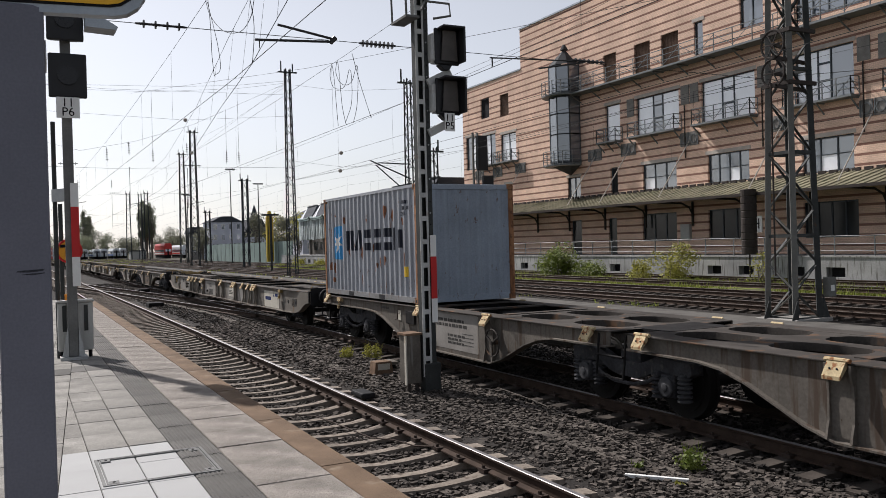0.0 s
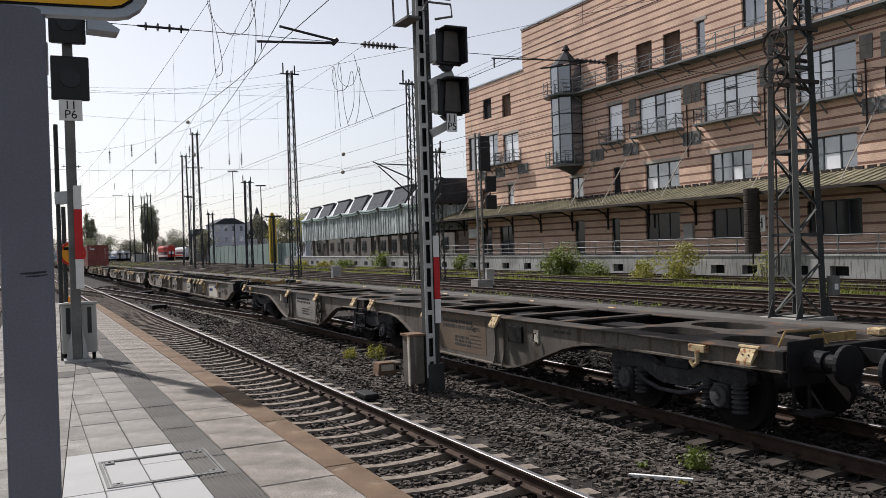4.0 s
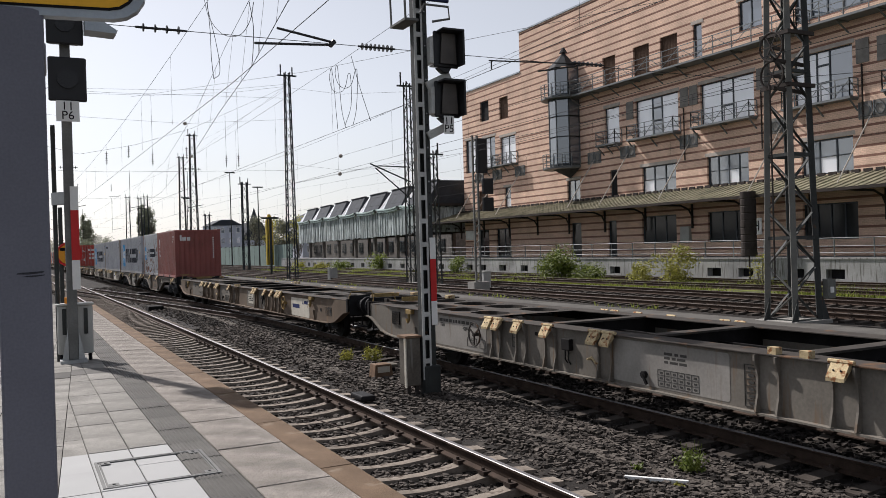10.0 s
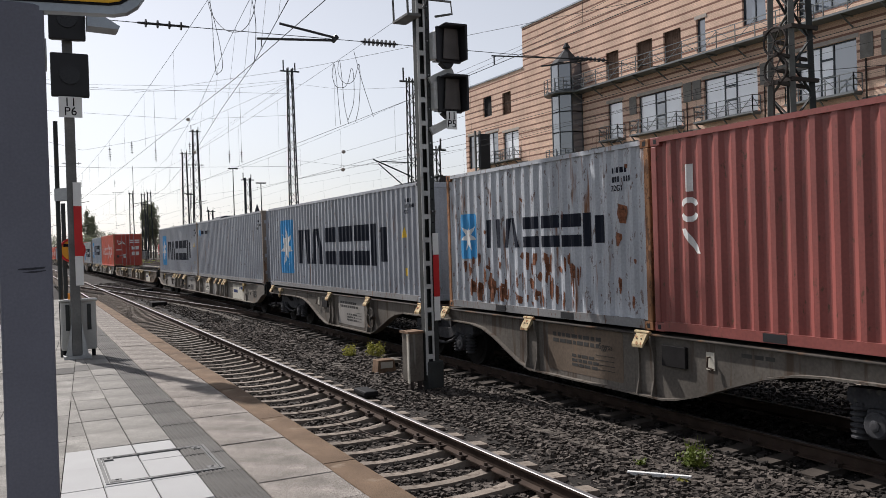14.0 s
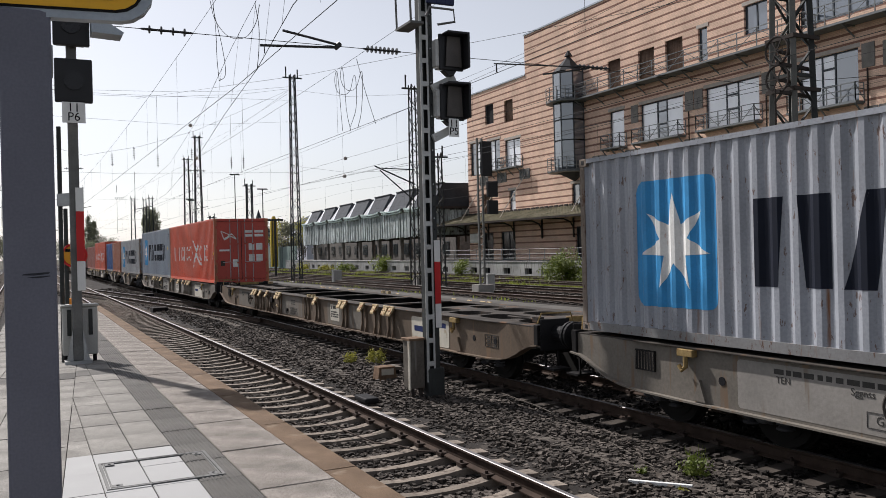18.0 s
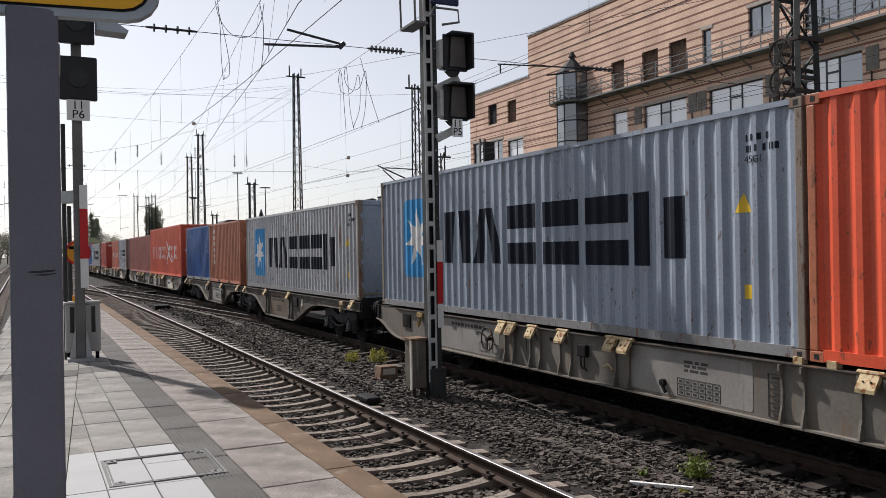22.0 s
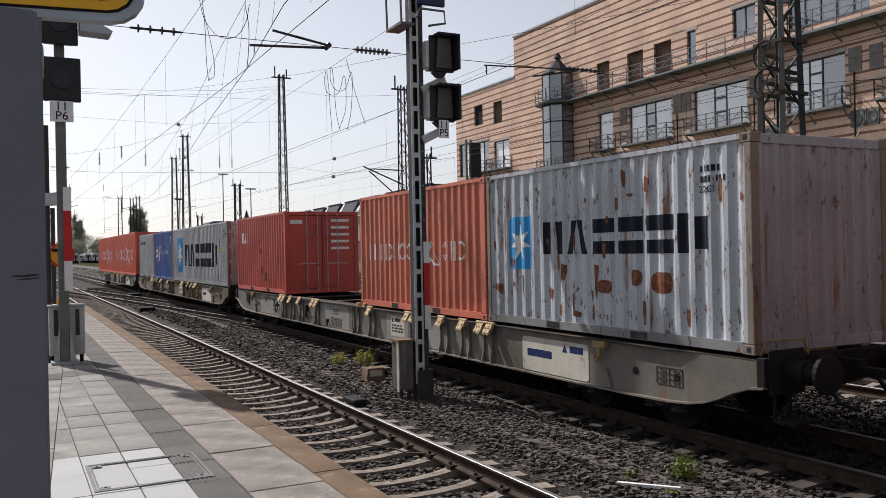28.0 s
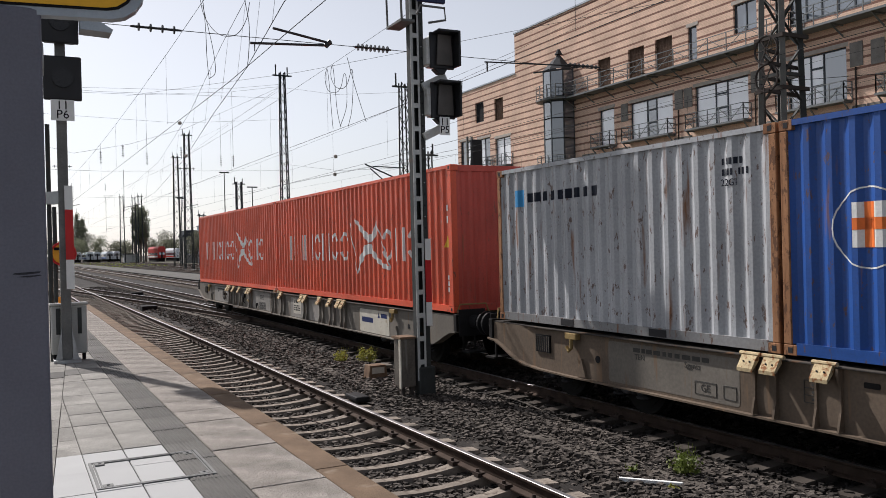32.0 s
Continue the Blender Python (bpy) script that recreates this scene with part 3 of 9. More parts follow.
for ci, (xa, xb, tm) in enumerate(COLS):
    y = {M_TILE: -6.06, M_TACTILE: -6.1, M_TILE_EXPOSED: -5.9, M_EDGE: -5.64}[tm]
    while y < PY1 - 0.1:
        m_, step, ribs = tm, ROW, tm is M_TACTILE
        if tm is M_EDGE:
            step = 1.98
        if tm is M_TILE:
            m_ = grown(xa, y)
        step = min(step, PY1 - y)
        sa, sb = seam(y), seam(y + step)
        if tm is M_TILE and sb > xa:
            # slabs that the seam cuts
            if sa < xb - 0.02:
                slab([(max(sa, xa) + 0.004, y + 0.004), (xb - 0.004, y + 0.004), (xb - 0.004, y + step - 0.004), (min(max(sb, xa) + 0.004, xb - 0.01), y + step - 0.004)], m_)
            y += step
            continue
        ob = new("edge_stone" if tm is M_EDGE else "tile", tile_mesh(xb - xa, step, m_, ribs and y < 20))
        ob.parent, ob.location = plat, (xa, y, PZ + TR.uniform(-0.004, 0.003))
        y += step
# slabs laid along the other platform edge
y = -5.6
while y < PY1 - 0.1:
    step = min(ROW, PY1 - y)
    for k in range(9):
        a, b = seam(y) - 0.33 * (k + 1), seam(y + step) - 0.33 * (k + 1)
        lo = max(a, left_edge(y)) + 0.004
        if lo < a + 0.3:
            slab([(lo, y + 0.004), (a + 0.326, y + 0.004), (b + 0.326, y + step - 0.004), (max(b, left_edge(y + step)) + 0.004, y + step - 0.004)], M_TACTILE if 12.6 < y < 13.2 else M_TILE)
    y += step
tagged(part("paving_rest", REST, M_TILE, plat), "pale slabs further off", kind="stuff")
face = MB()
face.box(2.19, 2.235, PY0, PY1, -0.45, PZ - 0.07)
part("edge_wall", face, M_CONC, plat)

# access cover let into the paving
hatch = thing("access_cover", "square tile-filled access cover with a thin steel frame in the paving", "manhole cover")
fr = MB()
x0, x1, y0, y1 = 0.49, 1.34, 6.53, 7.4
for a in ((x0, x1, y0, y0 + 0.022), (x0, x1, y1 - 0.022, y1), (x0, x0 + 0.022, y0 + 0.022, y1 - 0.022), (x1 - 0.022, x1, y0 + 0.022, y1 - 0.022)):
    fr.box(*a, PZ - 0.02, PZ + 0.009)
for a in ((x0 + 0.03, x1 - 0.03, y0 + 0.032, y0 + 0.045), (x0 + 0.03, x1 - 0.03, y1 - 0.045, y1 - 0.032), (x0 + 0.03, x0 + 0.042, y0 + 0.05, y1 - 0.05), (x1 - 0.042, x1 - 0.03, y0 + 0.05, y1 - 0.05)):
    fr.box(*a, PZ - 0.02, PZ + 0.008)
part("steel_frame", fr, M_FRAMEST, hatch)
for cx, cy in ((x0 + 0.08, y0 + 0.08), (x1 - 0.08, y0 + 0.08), (x0 + 0.08, y1 - 0.08), (x1 - 0.08, y1 - 0.08)):
    part("corner_plate", MB().prism([(cx - 0.035, cy - 0.035), (cx + 0.035, cy - 0.035), (cx + 0.035, cy + 0.035), (cx - 0.035, cy + 0.035)], 2, PZ - 0.01, PZ + 0.0095), M_FRAMEST, hatch)
    part("bolt", MB().cyl((cx, cy, PZ), (cx, cy, PZ + 0.013), 0.012, 8), M_INK, hatch)

trough = thing("cable_trough", "row of half-buried brownish concrete cable trough lids between the tracks", "cable trough")
M_TROUGH = mat("dirt_covered_concrete", (0.1, 0.088, 0.076), 0.95, var=0.25, scale=2, fine=30, bump=0.5, second=(0.06, 0.05, 0.042), amount=0.45)
ROUTE = [(4.5, 6.43), (6.2, 6.39), (8.0, 6.3), (11.0, 6.12), (14.5, 5.95), (18.7, 6.0), (24.3, 6.46), (33.6, 6.9), (60.0, 5.6)]


def route(y):
    for (ya, xa), (yb, xb) in zip(ROUTE, ROUTE[1:]):
        if ya <= y <= yb:
            return xa + (xb - xa) * (y - ya) / (yb - ya)


y = 4.6
while y < 58:
    if not 12.2 < y < 14.5:
        xa, xb = route(y), route(y + 0.97)
        zt = -0.132 + TR.uniform(-0.012, 0.006)
        part("lid", MB().prism([(xa - 0.13, y), (xa + 0.13, y), (xb + 0.13, y + 0.97), (xb - 0.13, y + 0.97)], 2, -0.24, zt), M_TROUGH, trough)
    y += 1.0
draped = thing("rail_cable", "thin dirty cable draped across the sleepers beside the rail", "cable")
part("strand", MB().tube([(4.62, 9.6, -0.12), (4.5, 9.9, -0.16), (4.36, 10.3, -0.14), (4.2, 10.7, -0.17), (4.12, 11.2, -0.15), (4.1, 11.9, -0.17), (4.0, 12.5, -0.16), (3.8, 12.9, -0.18)], 0.011, 6), M_CLIP, draped)


# ---- the goods train ----
S_TABLE = (0.0, 10.62, 21.56, 32.54, 43.59, 54.65, 65.72, 76.69, 87.65, 98.48, 109.47, 120.34, 131.42, 142.44, 153.55, 164.32, 175.1, 185.86, 196.8, 207.57, 218.62, 229.28, 240.46, 251.5, 262.52, 273.7, 284.96, 296.28, 307.64, 318.72, 330.16, 341.31, 352.43)
TRACK_X = 8.8
MOVERS = []


def ride(u, length, t, z=0.0):
    """The pose at t seconds of a vehicle whose leading end is u metres along the train."""
    y = u - S_TABLE[t]
    a, b = TRACK_X + bend(y), TRACK_X + bend(y + length)
    return Matrix.Translation((a, y, z)) @ Matrix.Rotation(math.atan2(a - b, length), 4, "Z")


def moving(ob, u, length, z=0.0):
    MOVERS.append((ob, u, length, z))
    ob.matrix_basis = ride(u, length, 0, z)
    return ob


def ring(c, r, w, axis=0, n=20, rad=0.012):
    m = MB()
    pts = [(c[0], c[1] + r * math.cos(2 * math.pi * i / n), c[2] + r * math.sin(2 * math.pi * i / n)) for i in range(n + 1)]
    m.tube(pts, rad, 5)
    return m


def wheelset_mesh():
    w, a = MB(), MB()
    for s in (-1, 1):
        x = s * 0.75
        w.cyl((x - 0.06, 0, 0), (x + 0.06, 0, 0), 0.46, 28)
        w.cyl((x - s * 0.06, 0, 0), (x - s * 0.09, 0, 0), 0.49, 28)
        w.cyl((x + s * 0.06, 0, 0), (x + s * 0.075, 0, 0), 0.36, 24)
        w.cyl((x + s * 0.06, 0, 0), (x + s * 0.16, 0, 0), 0.14, 16)
    a.cyl((-1.0, 0, 0), (1.0, 0, 0), 0.08, 12)
    w.v += [v for v in a.v]
    k = len(w.v) - len(a.v)
    w.f += [tuple(i + k for i in f) for f in a.f]
    return w.mesh("wheelset", M_WHEEL)


WHEEL_ME = wheelset_mesh()


def bogie(parent, yc):
    """A two-axle bogie: pressed frame, springs, axle boxes, brake gear and wheelsets."""
    fr = MB()
    for s in (-1, 1):
        x = s * 1.0
        # the solebar: level over the axle boxes, sagging between them
        fr.prism([(yc - 1.3, 0.66), (yc - 1.22, 0.6), (yc - 0.62, 0.64), (yc - 0.42, 0.54), (yc - 0.2, 0.48), (yc + 0.2, 0.48), (yc + 0.42, 0.54), (yc + 0.62, 0.64), (yc + 1.22, 0.6), (yc + 1.3, 0.66), (yc + 1.28, 0.8), (yc + 0.62, 0.82), (yc + 0.3, 0.7), (yc - 0.3, 0.7), (yc - 0.62, 0.82), (yc - 1.28, 0.8)], 0, x - 0.07, x + 0.07)
        fr.tube([(x + s * 0.11, yc - 0.72, 0.6), (x + s * 0.12, yc - 0.5, 0.47), (x + s * 0.12, yc - 0.2, 0.4), (x + s * 0.12, yc + 0.2, 0.4), (x + s * 0.12, yc + 0.5, 0.47), (x + s * 0.11, yc + 0.72, 0.6)], 0.03, 6)
    fr.box(-1.0, 1.0, yc - 0.22, yc + 0.22, 0.52, 0.84)
    fr.box(-1.0, 1.0, yc - 1.24, yc - 1.14, 0.62, 0.76)
    fr.box(-1.0, 1.0, yc + 1.14, yc + 1.24, 0.62, 0.76)
    b = part("bogie", fr, M_BOGIE, parent, "dark brake-dusted bogie")
    for ya in (yc - 0.9, yc + 0.9):
        ob = new("wheelset", WHEEL_ME)
        ob.parent, ob.location = b, (0, ya, 0.46)
        for s in (-1, 1):
            x = s * 1.03
            q = part("axle_box", MB().box(x - 0.1, x + 0.1, ya - 0.13, ya + 0.13, 0.32, 0.62), M_BOGIE, b, bevel=0.025)
            part("axle_cover", MB().lathe((x + s * 0.09, ya, 0.46), (s, 0, 0), [(0, 0.14), (0.045, 0.14), (0.06, 0.12), (0.062, 0.06), (0.075, 0.055), (0.08, 0.03)], 12), M_AXLEBOX, q)
            for d in (-0.25, 0.25):
                sp = MB().lathe((x + s * 0.02, ya + d, 0.27), (0, 0, 1), [(0.0, 0.06)] + [q for i in range(6) for q in ((i * 0.06, 0.068), (i * 0.06 + 0.015, 0.105), (i * 0.06 + 0.035, 0.105), (i * 0.06 + 0.05, 0.068))] + [(0.38, 0.06)], 10)
                part("coil_spring", sp, M_AXLEBOX if d * (ya - yc) > 0 else M_BOGIE, b)
    return b


def buffers(w, y, d):
    """Two buffers, the draw hook and the hoses on a headstock; d is the way they point along y."""
    for s in (-0.875, 0.875):
        part("buffer", MB().cyl((s, y, 1.0), (s, y + d * 0.28, 1.0), 0.13, 14).cyl((s, y + d * 0.28, 1.0), (s, y + d * 0.5, 1.0), 0.1, 14).cyl((s, y + d * 0.5, 1.0), (s, y + d * 0.56, 1.0), 0.225, 20), M_BUFFER, w, bevel=0.01)
    hk = MB().bar((0, y, 1.0), (0, y + d * 0.35, 1.0), 0.06, 0.16).box(-0.05, 0.05, min(y + d * 0.3, y + d * 0.62), max(y + d * 0.3, y + d * 0.62), 0.9, 1.0)
    part("draw_hook", hk, M_BUFFER, w)
    for x in (-0.45, 0.45):
        part("brake_hose", MB().tube([(x, y, 0.85), (x, y + d * 0.2, 0.8), (x, y + d * 0.35, 0.62), (x * 0.8, y + d * 0.55, 0.55)], 0.025, 6), M_BUFFER, w)
    part("end_step", MB().box(-1.15, -0.8, min(y, y + d * 0.3), max(y, y + d * 0.3), 0.42, 0.45).bar((-1.1, y, 0.45), (-1.1, y, 0.9), 0.03).bar((-0.85, y, 0.45), (-0.85, y, 0.9), 0.03), M_UNDER, w)
    part("grab_handle", MB().tube([(-1.15, y - d * 0.15, 1.16), (-1.1, y - d * 0.1, 1.33), (-0.55, y - d * 0.05, 1.33), (-0.5, y - d * 0.02, 1.16)], 0.016, 6), M_HOOKYEL, w)
    part("end_plate", MB().box(-1.2, -0.62, min(y, y + d * 0.03), max(y, y + d * 0.03), 0.72, 1.24), M_BUFFER, w, bevel=0.01)
    part("bridge_plate", MB().prism([(-0.45, 1.125), (0.35, 1.125), (0.35, 1.23), (-0.45, 1.23)], 1, y - d * 0.3 - 0.015, y - d * 0.3 + 0.015), M_HOOKYEL, w, bevel=0.006)
    part("corner_lug", MB().box(0.75, 0.95, y - d * 0.35 - 0.1, y - d * 0.35 + 0.1, 1.125, 1.22), M_SPIGOT, w, bevel=0.02)


def spigot(w, y, double, folded=True):
    """Folding container pins on the edge of the side beam, hanging down on the outside."""
    for s in (-1, 1):
        x = s * 1.275
        for d in ((-0.16, 0.16) if double else (0,)):
            m = MB().prism([(x, 1.125), (x + s * 0.02, 1.145), (x + s * 0.12, 0.985), (x + s * 0.12, 0.945), (x, 1.07)], 1, y + d - 0.11, y + d + 0.11)
            q = part("folding_spigot", m, M_SPIGOT, w)
            if s > 0:
                continue
            for e in (-0.045, 0.045):
                part("pin_hole", MB().cyl((x + s * 0.07, y + d + e, 1.05), (x + s * 0.085, y + d + e, 1.062), 0.01, 6), M_INK, q)
            part("pivot", MB().cyl((x + s * 0.01, y + d - 0.15, 1.14), (x + s * 0.01, y + d + 0.15, 1.14), 0.026, 8), M_SPIGOT, q)


def lettering(w, y, z, rows, width, x=-1.213, h=0.07, material=None):
    """Lines of wagon markings as plain bars on the near side beam."""
    m = MB()
    rng = random.Random(int(y * 100))
    for i in range(rows):
        u = 0.0
        while u < width:
            k = rng.uniform(0.06, 0.16)
            m.box(x - 0.003, x + 0.004, y - u - k, y - u, z - i * h * 1.6 - h, z - i * h * 1.6)
            u += k + rng.uniform(0.02, 0.05)
    return part("marking", m, material or M_MARK, w)


def side_beam(w, outline, paint, s, ribs, taper=(0.05, 0.3)):
    x = s * 1.2
    m = MB()
    m.prism(outline, 0, x - 0.012, x + 0.012)
    b = part("side_beam", m, paint, w)
    low = [p for p in outline if p[1] < 1.1]
    # near-black lining on the inner face paints the shade inside the frame
    lin = MB()
    ya_, yb_ = outline[0][0] + 0.15, outline[-1][0] - 0.15
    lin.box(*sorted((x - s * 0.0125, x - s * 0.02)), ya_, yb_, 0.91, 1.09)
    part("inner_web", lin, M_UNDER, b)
    fl = MB()
    for a, c in zip(low, low[1:]):
        k = len(fl.v)
        fl.v += [(x + e, a[0], a[1] + h) for e in (-0.09, 0.09) for h in (-0.012, 0.012)] + [(x + e, c[0], c[1] + h) for e in (-0.09, 0.09) for h in (-0.012, 0.012)]
        fl.f += [(k, k + 1, k + 5, k + 4), (k + 2, k + 3, k + 7, k + 6), (k, k + 2, k + 6, k + 4), (k + 1, k + 3, k + 7, k + 5), (k, k + 1, k + 3, k + 2), (k + 4, k + 5, k + 7, k + 6)]
    part("bottom_flange", fl, paint, b)
    y0, y1 = outline[0][0], outline[-1][0]
    y0, y1 = min(y0, y1), max(y0, y1)
    ta, tb_ = taper
    part("top_flange", MB().prism([(x - s * 0.3, y0), (x + s * 0.013, y0), (x + s * 0.013, y0 + ta), (x + s * 0.075, y0 + tb_), (x + s * 0.075, y1 - tb_), (x + s * 0.013, y1 - ta), (x + s * 0.013, y1), (x - s * 0.3, y1)], 2, 1.1, 1.12), M_DECK, b, bevel=0.005)
    for y, zb in ribs:
        m = MB()
        h = 1.095 - zb
        # two bent ribs joined by a plate, wide at the top, pinched below it and flared at the foot
        prof = [(0.012, 0.02), (0.1, 0.02), (0.085, 0.1), (0.055, 0.22), (0.05, h * 0.6), (0.06, h * 0.75), (0.1, h * 0.9), (0.1, h), (0.012, h)]
        for d in (-0.15, 0.15):
            m.prism([(x + s * p, zb + q) for p, q in prof], 1, y + d - 0.014, y + d + 0.014)
        m.box(min(x + s * 0.012, x + s * 0.022), max(x + s * 0.012, x + s * 0.022), y - 0.136, y + 0.136, zb + 0.05, 1.09)
        part("web_stiffener", m, paint, b)
    return b


def lens_plate(y0, y1, x0, x1, holes, z=1.115):
    """A deck plate between y0 and y1 with rounded openings on both sides of a middle web, as strips round the holes."""
    m = MB()
    n = 60

    def cuts(yy):
        out = [x0]
        for s in (-1, 1):
            best = (s * 0.5, 0.0)
            for cy, cx, ry, rx in holes:
                q = 1 - abs((yy - cy) / ry) ** 4
                if cx * s > 0 and q > 0:
                    best = (cx, rx * q ** 0.5)
            out += [best[0] - best[1], best[0] + best[1]]
        return out + [x1]
    for i in range(n):
        ya, yb = y0 + (y1 - y0) * i / n, y0 + (y1 - y0) * (i + 1) / n
        ea, eb = cuts(ya), cuts(yb)
        for j in range(0, 6, 2):
            m.quad((ea[j], ya, z), (ea[j + 1], ya, z), (eb[j + 1], yb, z), (eb[j], yb, z))
            m.quad((ea[j], ya, z - 0.03), (eb[j], yb, z - 0.03), (eb[j + 1], yb, z - 0.03), (ea[j + 1], ya, z - 0.03))
            if j < 4:
                m.quad((ea[j + 1], ya, z), (ea[j + 1], ya, z - 0.1), (eb[j + 1], yb, z - 0.1), (eb[j + 1], yb, z))
                m.quad((ea[j + 2], ya, z), (ea[j + 2], ya, z - 0.1), (eb[j + 2], yb, z - 0.1), (eb[j + 2], yb, z))
    return m


def tow_hook(w, y, metal=None):
    for s in (-1,):
        x = s * 1.22
        part("tow_bracket", MB().box(x - 0.09, x, y - 0.14, y + 0.14, 1.0, 1.095), metal or M_HOOKYEL, w, bevel=0.01)
        part("tow_hook", MB().tube([(x - 0.07, y, 1.0), (x - 0.07, y, 0.87), (x - 0.07, y + 0.07, 0.82), (x - 0.07, y + 0.12, 0.88)], 0.03, 8), metal or M_HOOKYEL, w)


def handwheel(w, y, z, r=0.26, rim=None):
    h = part("brake_handwheel", ring((-1.33, y, z), r, 0, n=24, rad=0.016), rim or M_SPIGOT, w, "worn spoked brake wheel")
    sp = MB()
    for i in range(3):
        a = 2.1 * i + 0.5
        sp.bar((-1.33, y, z), (-1.33, y + r * math.cos(a), z + r * math.sin(a)), 0.025)
    sp.cyl((-1.2, y, z), (-1.36, y, z), 0.035, 10)
    part("spokes", sp, rim or M_SPIGOT, h)


def rounded(y0, y1, z0, z1, r):
    pts = []
    for cy, cz, a0 in ((y1 - r, z1 - r, 0), (y0 + r, z1 - r, 90), (y0 + r, z0 + r, 180), (y1 - r, z0 + r, 270)):
        for i in range(5):
            a = radians(a0 + 22.5 * i)
            pts.append((cy + r * math.cos(a), cz + r * math.sin(a)))
    return pts


def build_long_wagon(paint, label, odd=-0.85):
    """An 80-foot container wagon with straight deep side beams."""
    L = 24.9
    w = thing("container_wagon", label, "freight wagon", "wagons of the train")
    end_curve = [(0, 0.81), (0.22, 0.785), (0.45, 0.71), (0.65, 0.62), (0.9, 0.525), (1.2, 0.465), (1.6, 0.435), (2.4, 0.42)]
    out = [(0, 1.1)] + end_curve + [(L - d, z) for d, z in end_curve[::-1]] + [(L, 1.1)]
    mid = L / 2
    # pins: distance from the middle, and whether there are two side by side
    pins = [(-6.25, 1), (-5.42, 0), (-4.54, 0), (-3.13, 1), (odd, 0), (3.13, 1), (4.54, 0), (5.42, 0), (6.25, 1)]
    ribs = [(mid + d, 0.42) for d, _ in pins if d != odd] + [(mid - 0.15 * (1 if odd > 0 else -1), 0.42), (mid + odd, 0.42)]
    for s in (-1, 1):
        side_beam(w, out, paint, s, ribs, (1.0, 1.6))
    for d, two in pins:
        spigot(w, mid + d, two)
    for s in (-1, 1):
        for e in (-0.42, 0.02):
            part("upright_pin", MB().box(s * 1.2 - 0.05, s * 1.2 + 0.05, mid + e, mid + e + 0.12, 1.11, 1.2), M_SPIGOT, w, "raised rusty container pin")
    for e, d in ((0.0, 1), (L, -1)):
        part("headstock", MB().box(-1.25, 1.25, min(e, e + d * 0.12), max(e, e + d * 0.12), 0.8, 1.15), M_UNDER, w, bevel=0.01)
        ya, yb = sorted((e + d * 0.12, e + d * 5.6))
        holes = [(e + d * h, q * c, r, v) for q in (-1, 1) for h, c, r, v in ((0.85, 0.52, 0.58, 0.36), (2.3, 0.5, 0.62, 0.37), (3.6, 0.54, 0.55, 0.36), (4.85, 0.56, 0.5, 0.3))]
        part("end_deck", lens_plate(ya, yb, -0.93, 0.93, holes), M_DECK, w)
        part("brake_rod", MB().cyl((-0.9, e + d * 0.4, 1.19), (-0.9, e + d * 1.5, 1.19), 0.022, 6).box(-0.97, -0.83, e + d * 0.5 - 0.08, e + d * 0.5 + 0.08, 1.15, 1.24), M_DECK, w)
        buffers(w, e, -d)
        bogie(w, e + d * 2.75)
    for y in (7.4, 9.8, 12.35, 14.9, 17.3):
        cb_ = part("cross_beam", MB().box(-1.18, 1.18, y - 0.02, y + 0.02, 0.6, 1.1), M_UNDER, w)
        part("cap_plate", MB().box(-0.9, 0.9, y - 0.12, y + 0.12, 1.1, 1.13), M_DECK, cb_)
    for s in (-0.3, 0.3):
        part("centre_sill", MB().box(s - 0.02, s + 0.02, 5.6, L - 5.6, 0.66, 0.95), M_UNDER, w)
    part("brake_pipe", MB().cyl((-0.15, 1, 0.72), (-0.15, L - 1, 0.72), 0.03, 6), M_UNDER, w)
    part("air_tank", MB().cyl((0.45, 10.6, 0.62), (0.45, 11.8, 0.62), 0.2, 14), M_UNDER, w)
    tow_hook(w, mid - 9.5), tow_hook(w, mid + 9.9)
    side = Matrix.Rotation(math.pi / 2, 4, "X") @ Matrix.Rotation(-math.pi / 2, 4, "Y")
    aged = M_WAGON if paint is M_WAGON_TAN else M_REPAINT
    for ya, yb, za, zb in ((0.75, 3.0, 0.47, 1.06), (-2.8, -1.65, 0.46, 1.04), (6.65, 9.1, 0.47, 1.05), (-4.4, -3.4, 0.46, 1.05)):
        part("paint_patch", MB().prism(rounded(mid + ya, mid + yb, za, zb, 0.05), 0, -1.2155, -1.2), aged, w, "paler repainted panel")
    part("notice_plate", MB().prism(rounded(mid - 9.15, mid - 7.35, 0.45, 1.0, 0.06), 0, -1.2185, -1.2), M_PATCH, w, "pale notice panel with dark bars")
    part("notice_mark", MB().prism(rounded(mid - 8.2, mid - 7.5, 0.69, 0.81, 0.02), 0, -1.2205, -1.2), D_INKBLUE, w)
    part("company_mark", MB().prism([(mid - 8.62, 0.83), (mid - 8.48, 0.83), (mid - 8.55, 0.95)], 0, -1.2205, -1.2).box(-1.2205, -1.2, mid - 9.02, mid - 8.68, 0.84, 0.94), D_INKBLUE, w)
    part("owner_panel", MB().prism(rounded(mid - 2.62, mid - 1.9, 0.56, 1.0, 0.03), 0, -1.2185, -1.2), M_PATCH, w, "small pale panel with lines of marks")
    part("owner_mark", MB().prism([(mid - 2.06, 0.87), (mid - 1.94, 0.87), (mid - 2.0, 0.97)], 0, -1.2205, -1.2).box(-1.2205, -1.2, mid - 2.4, mid - 2.12, 0.88, 0.96), M_MARK, w)
    lettering(w, mid - 1.95, 0.82, 3, 0.55, x=-1.2175, h=0.04)

    def grid(name, ya, yb, za, zb, across, up):
        """A ruled table painted on the beam."""
        g = MB()
        for i in range(up + 1):
            z = za + (zb - za) * i / up
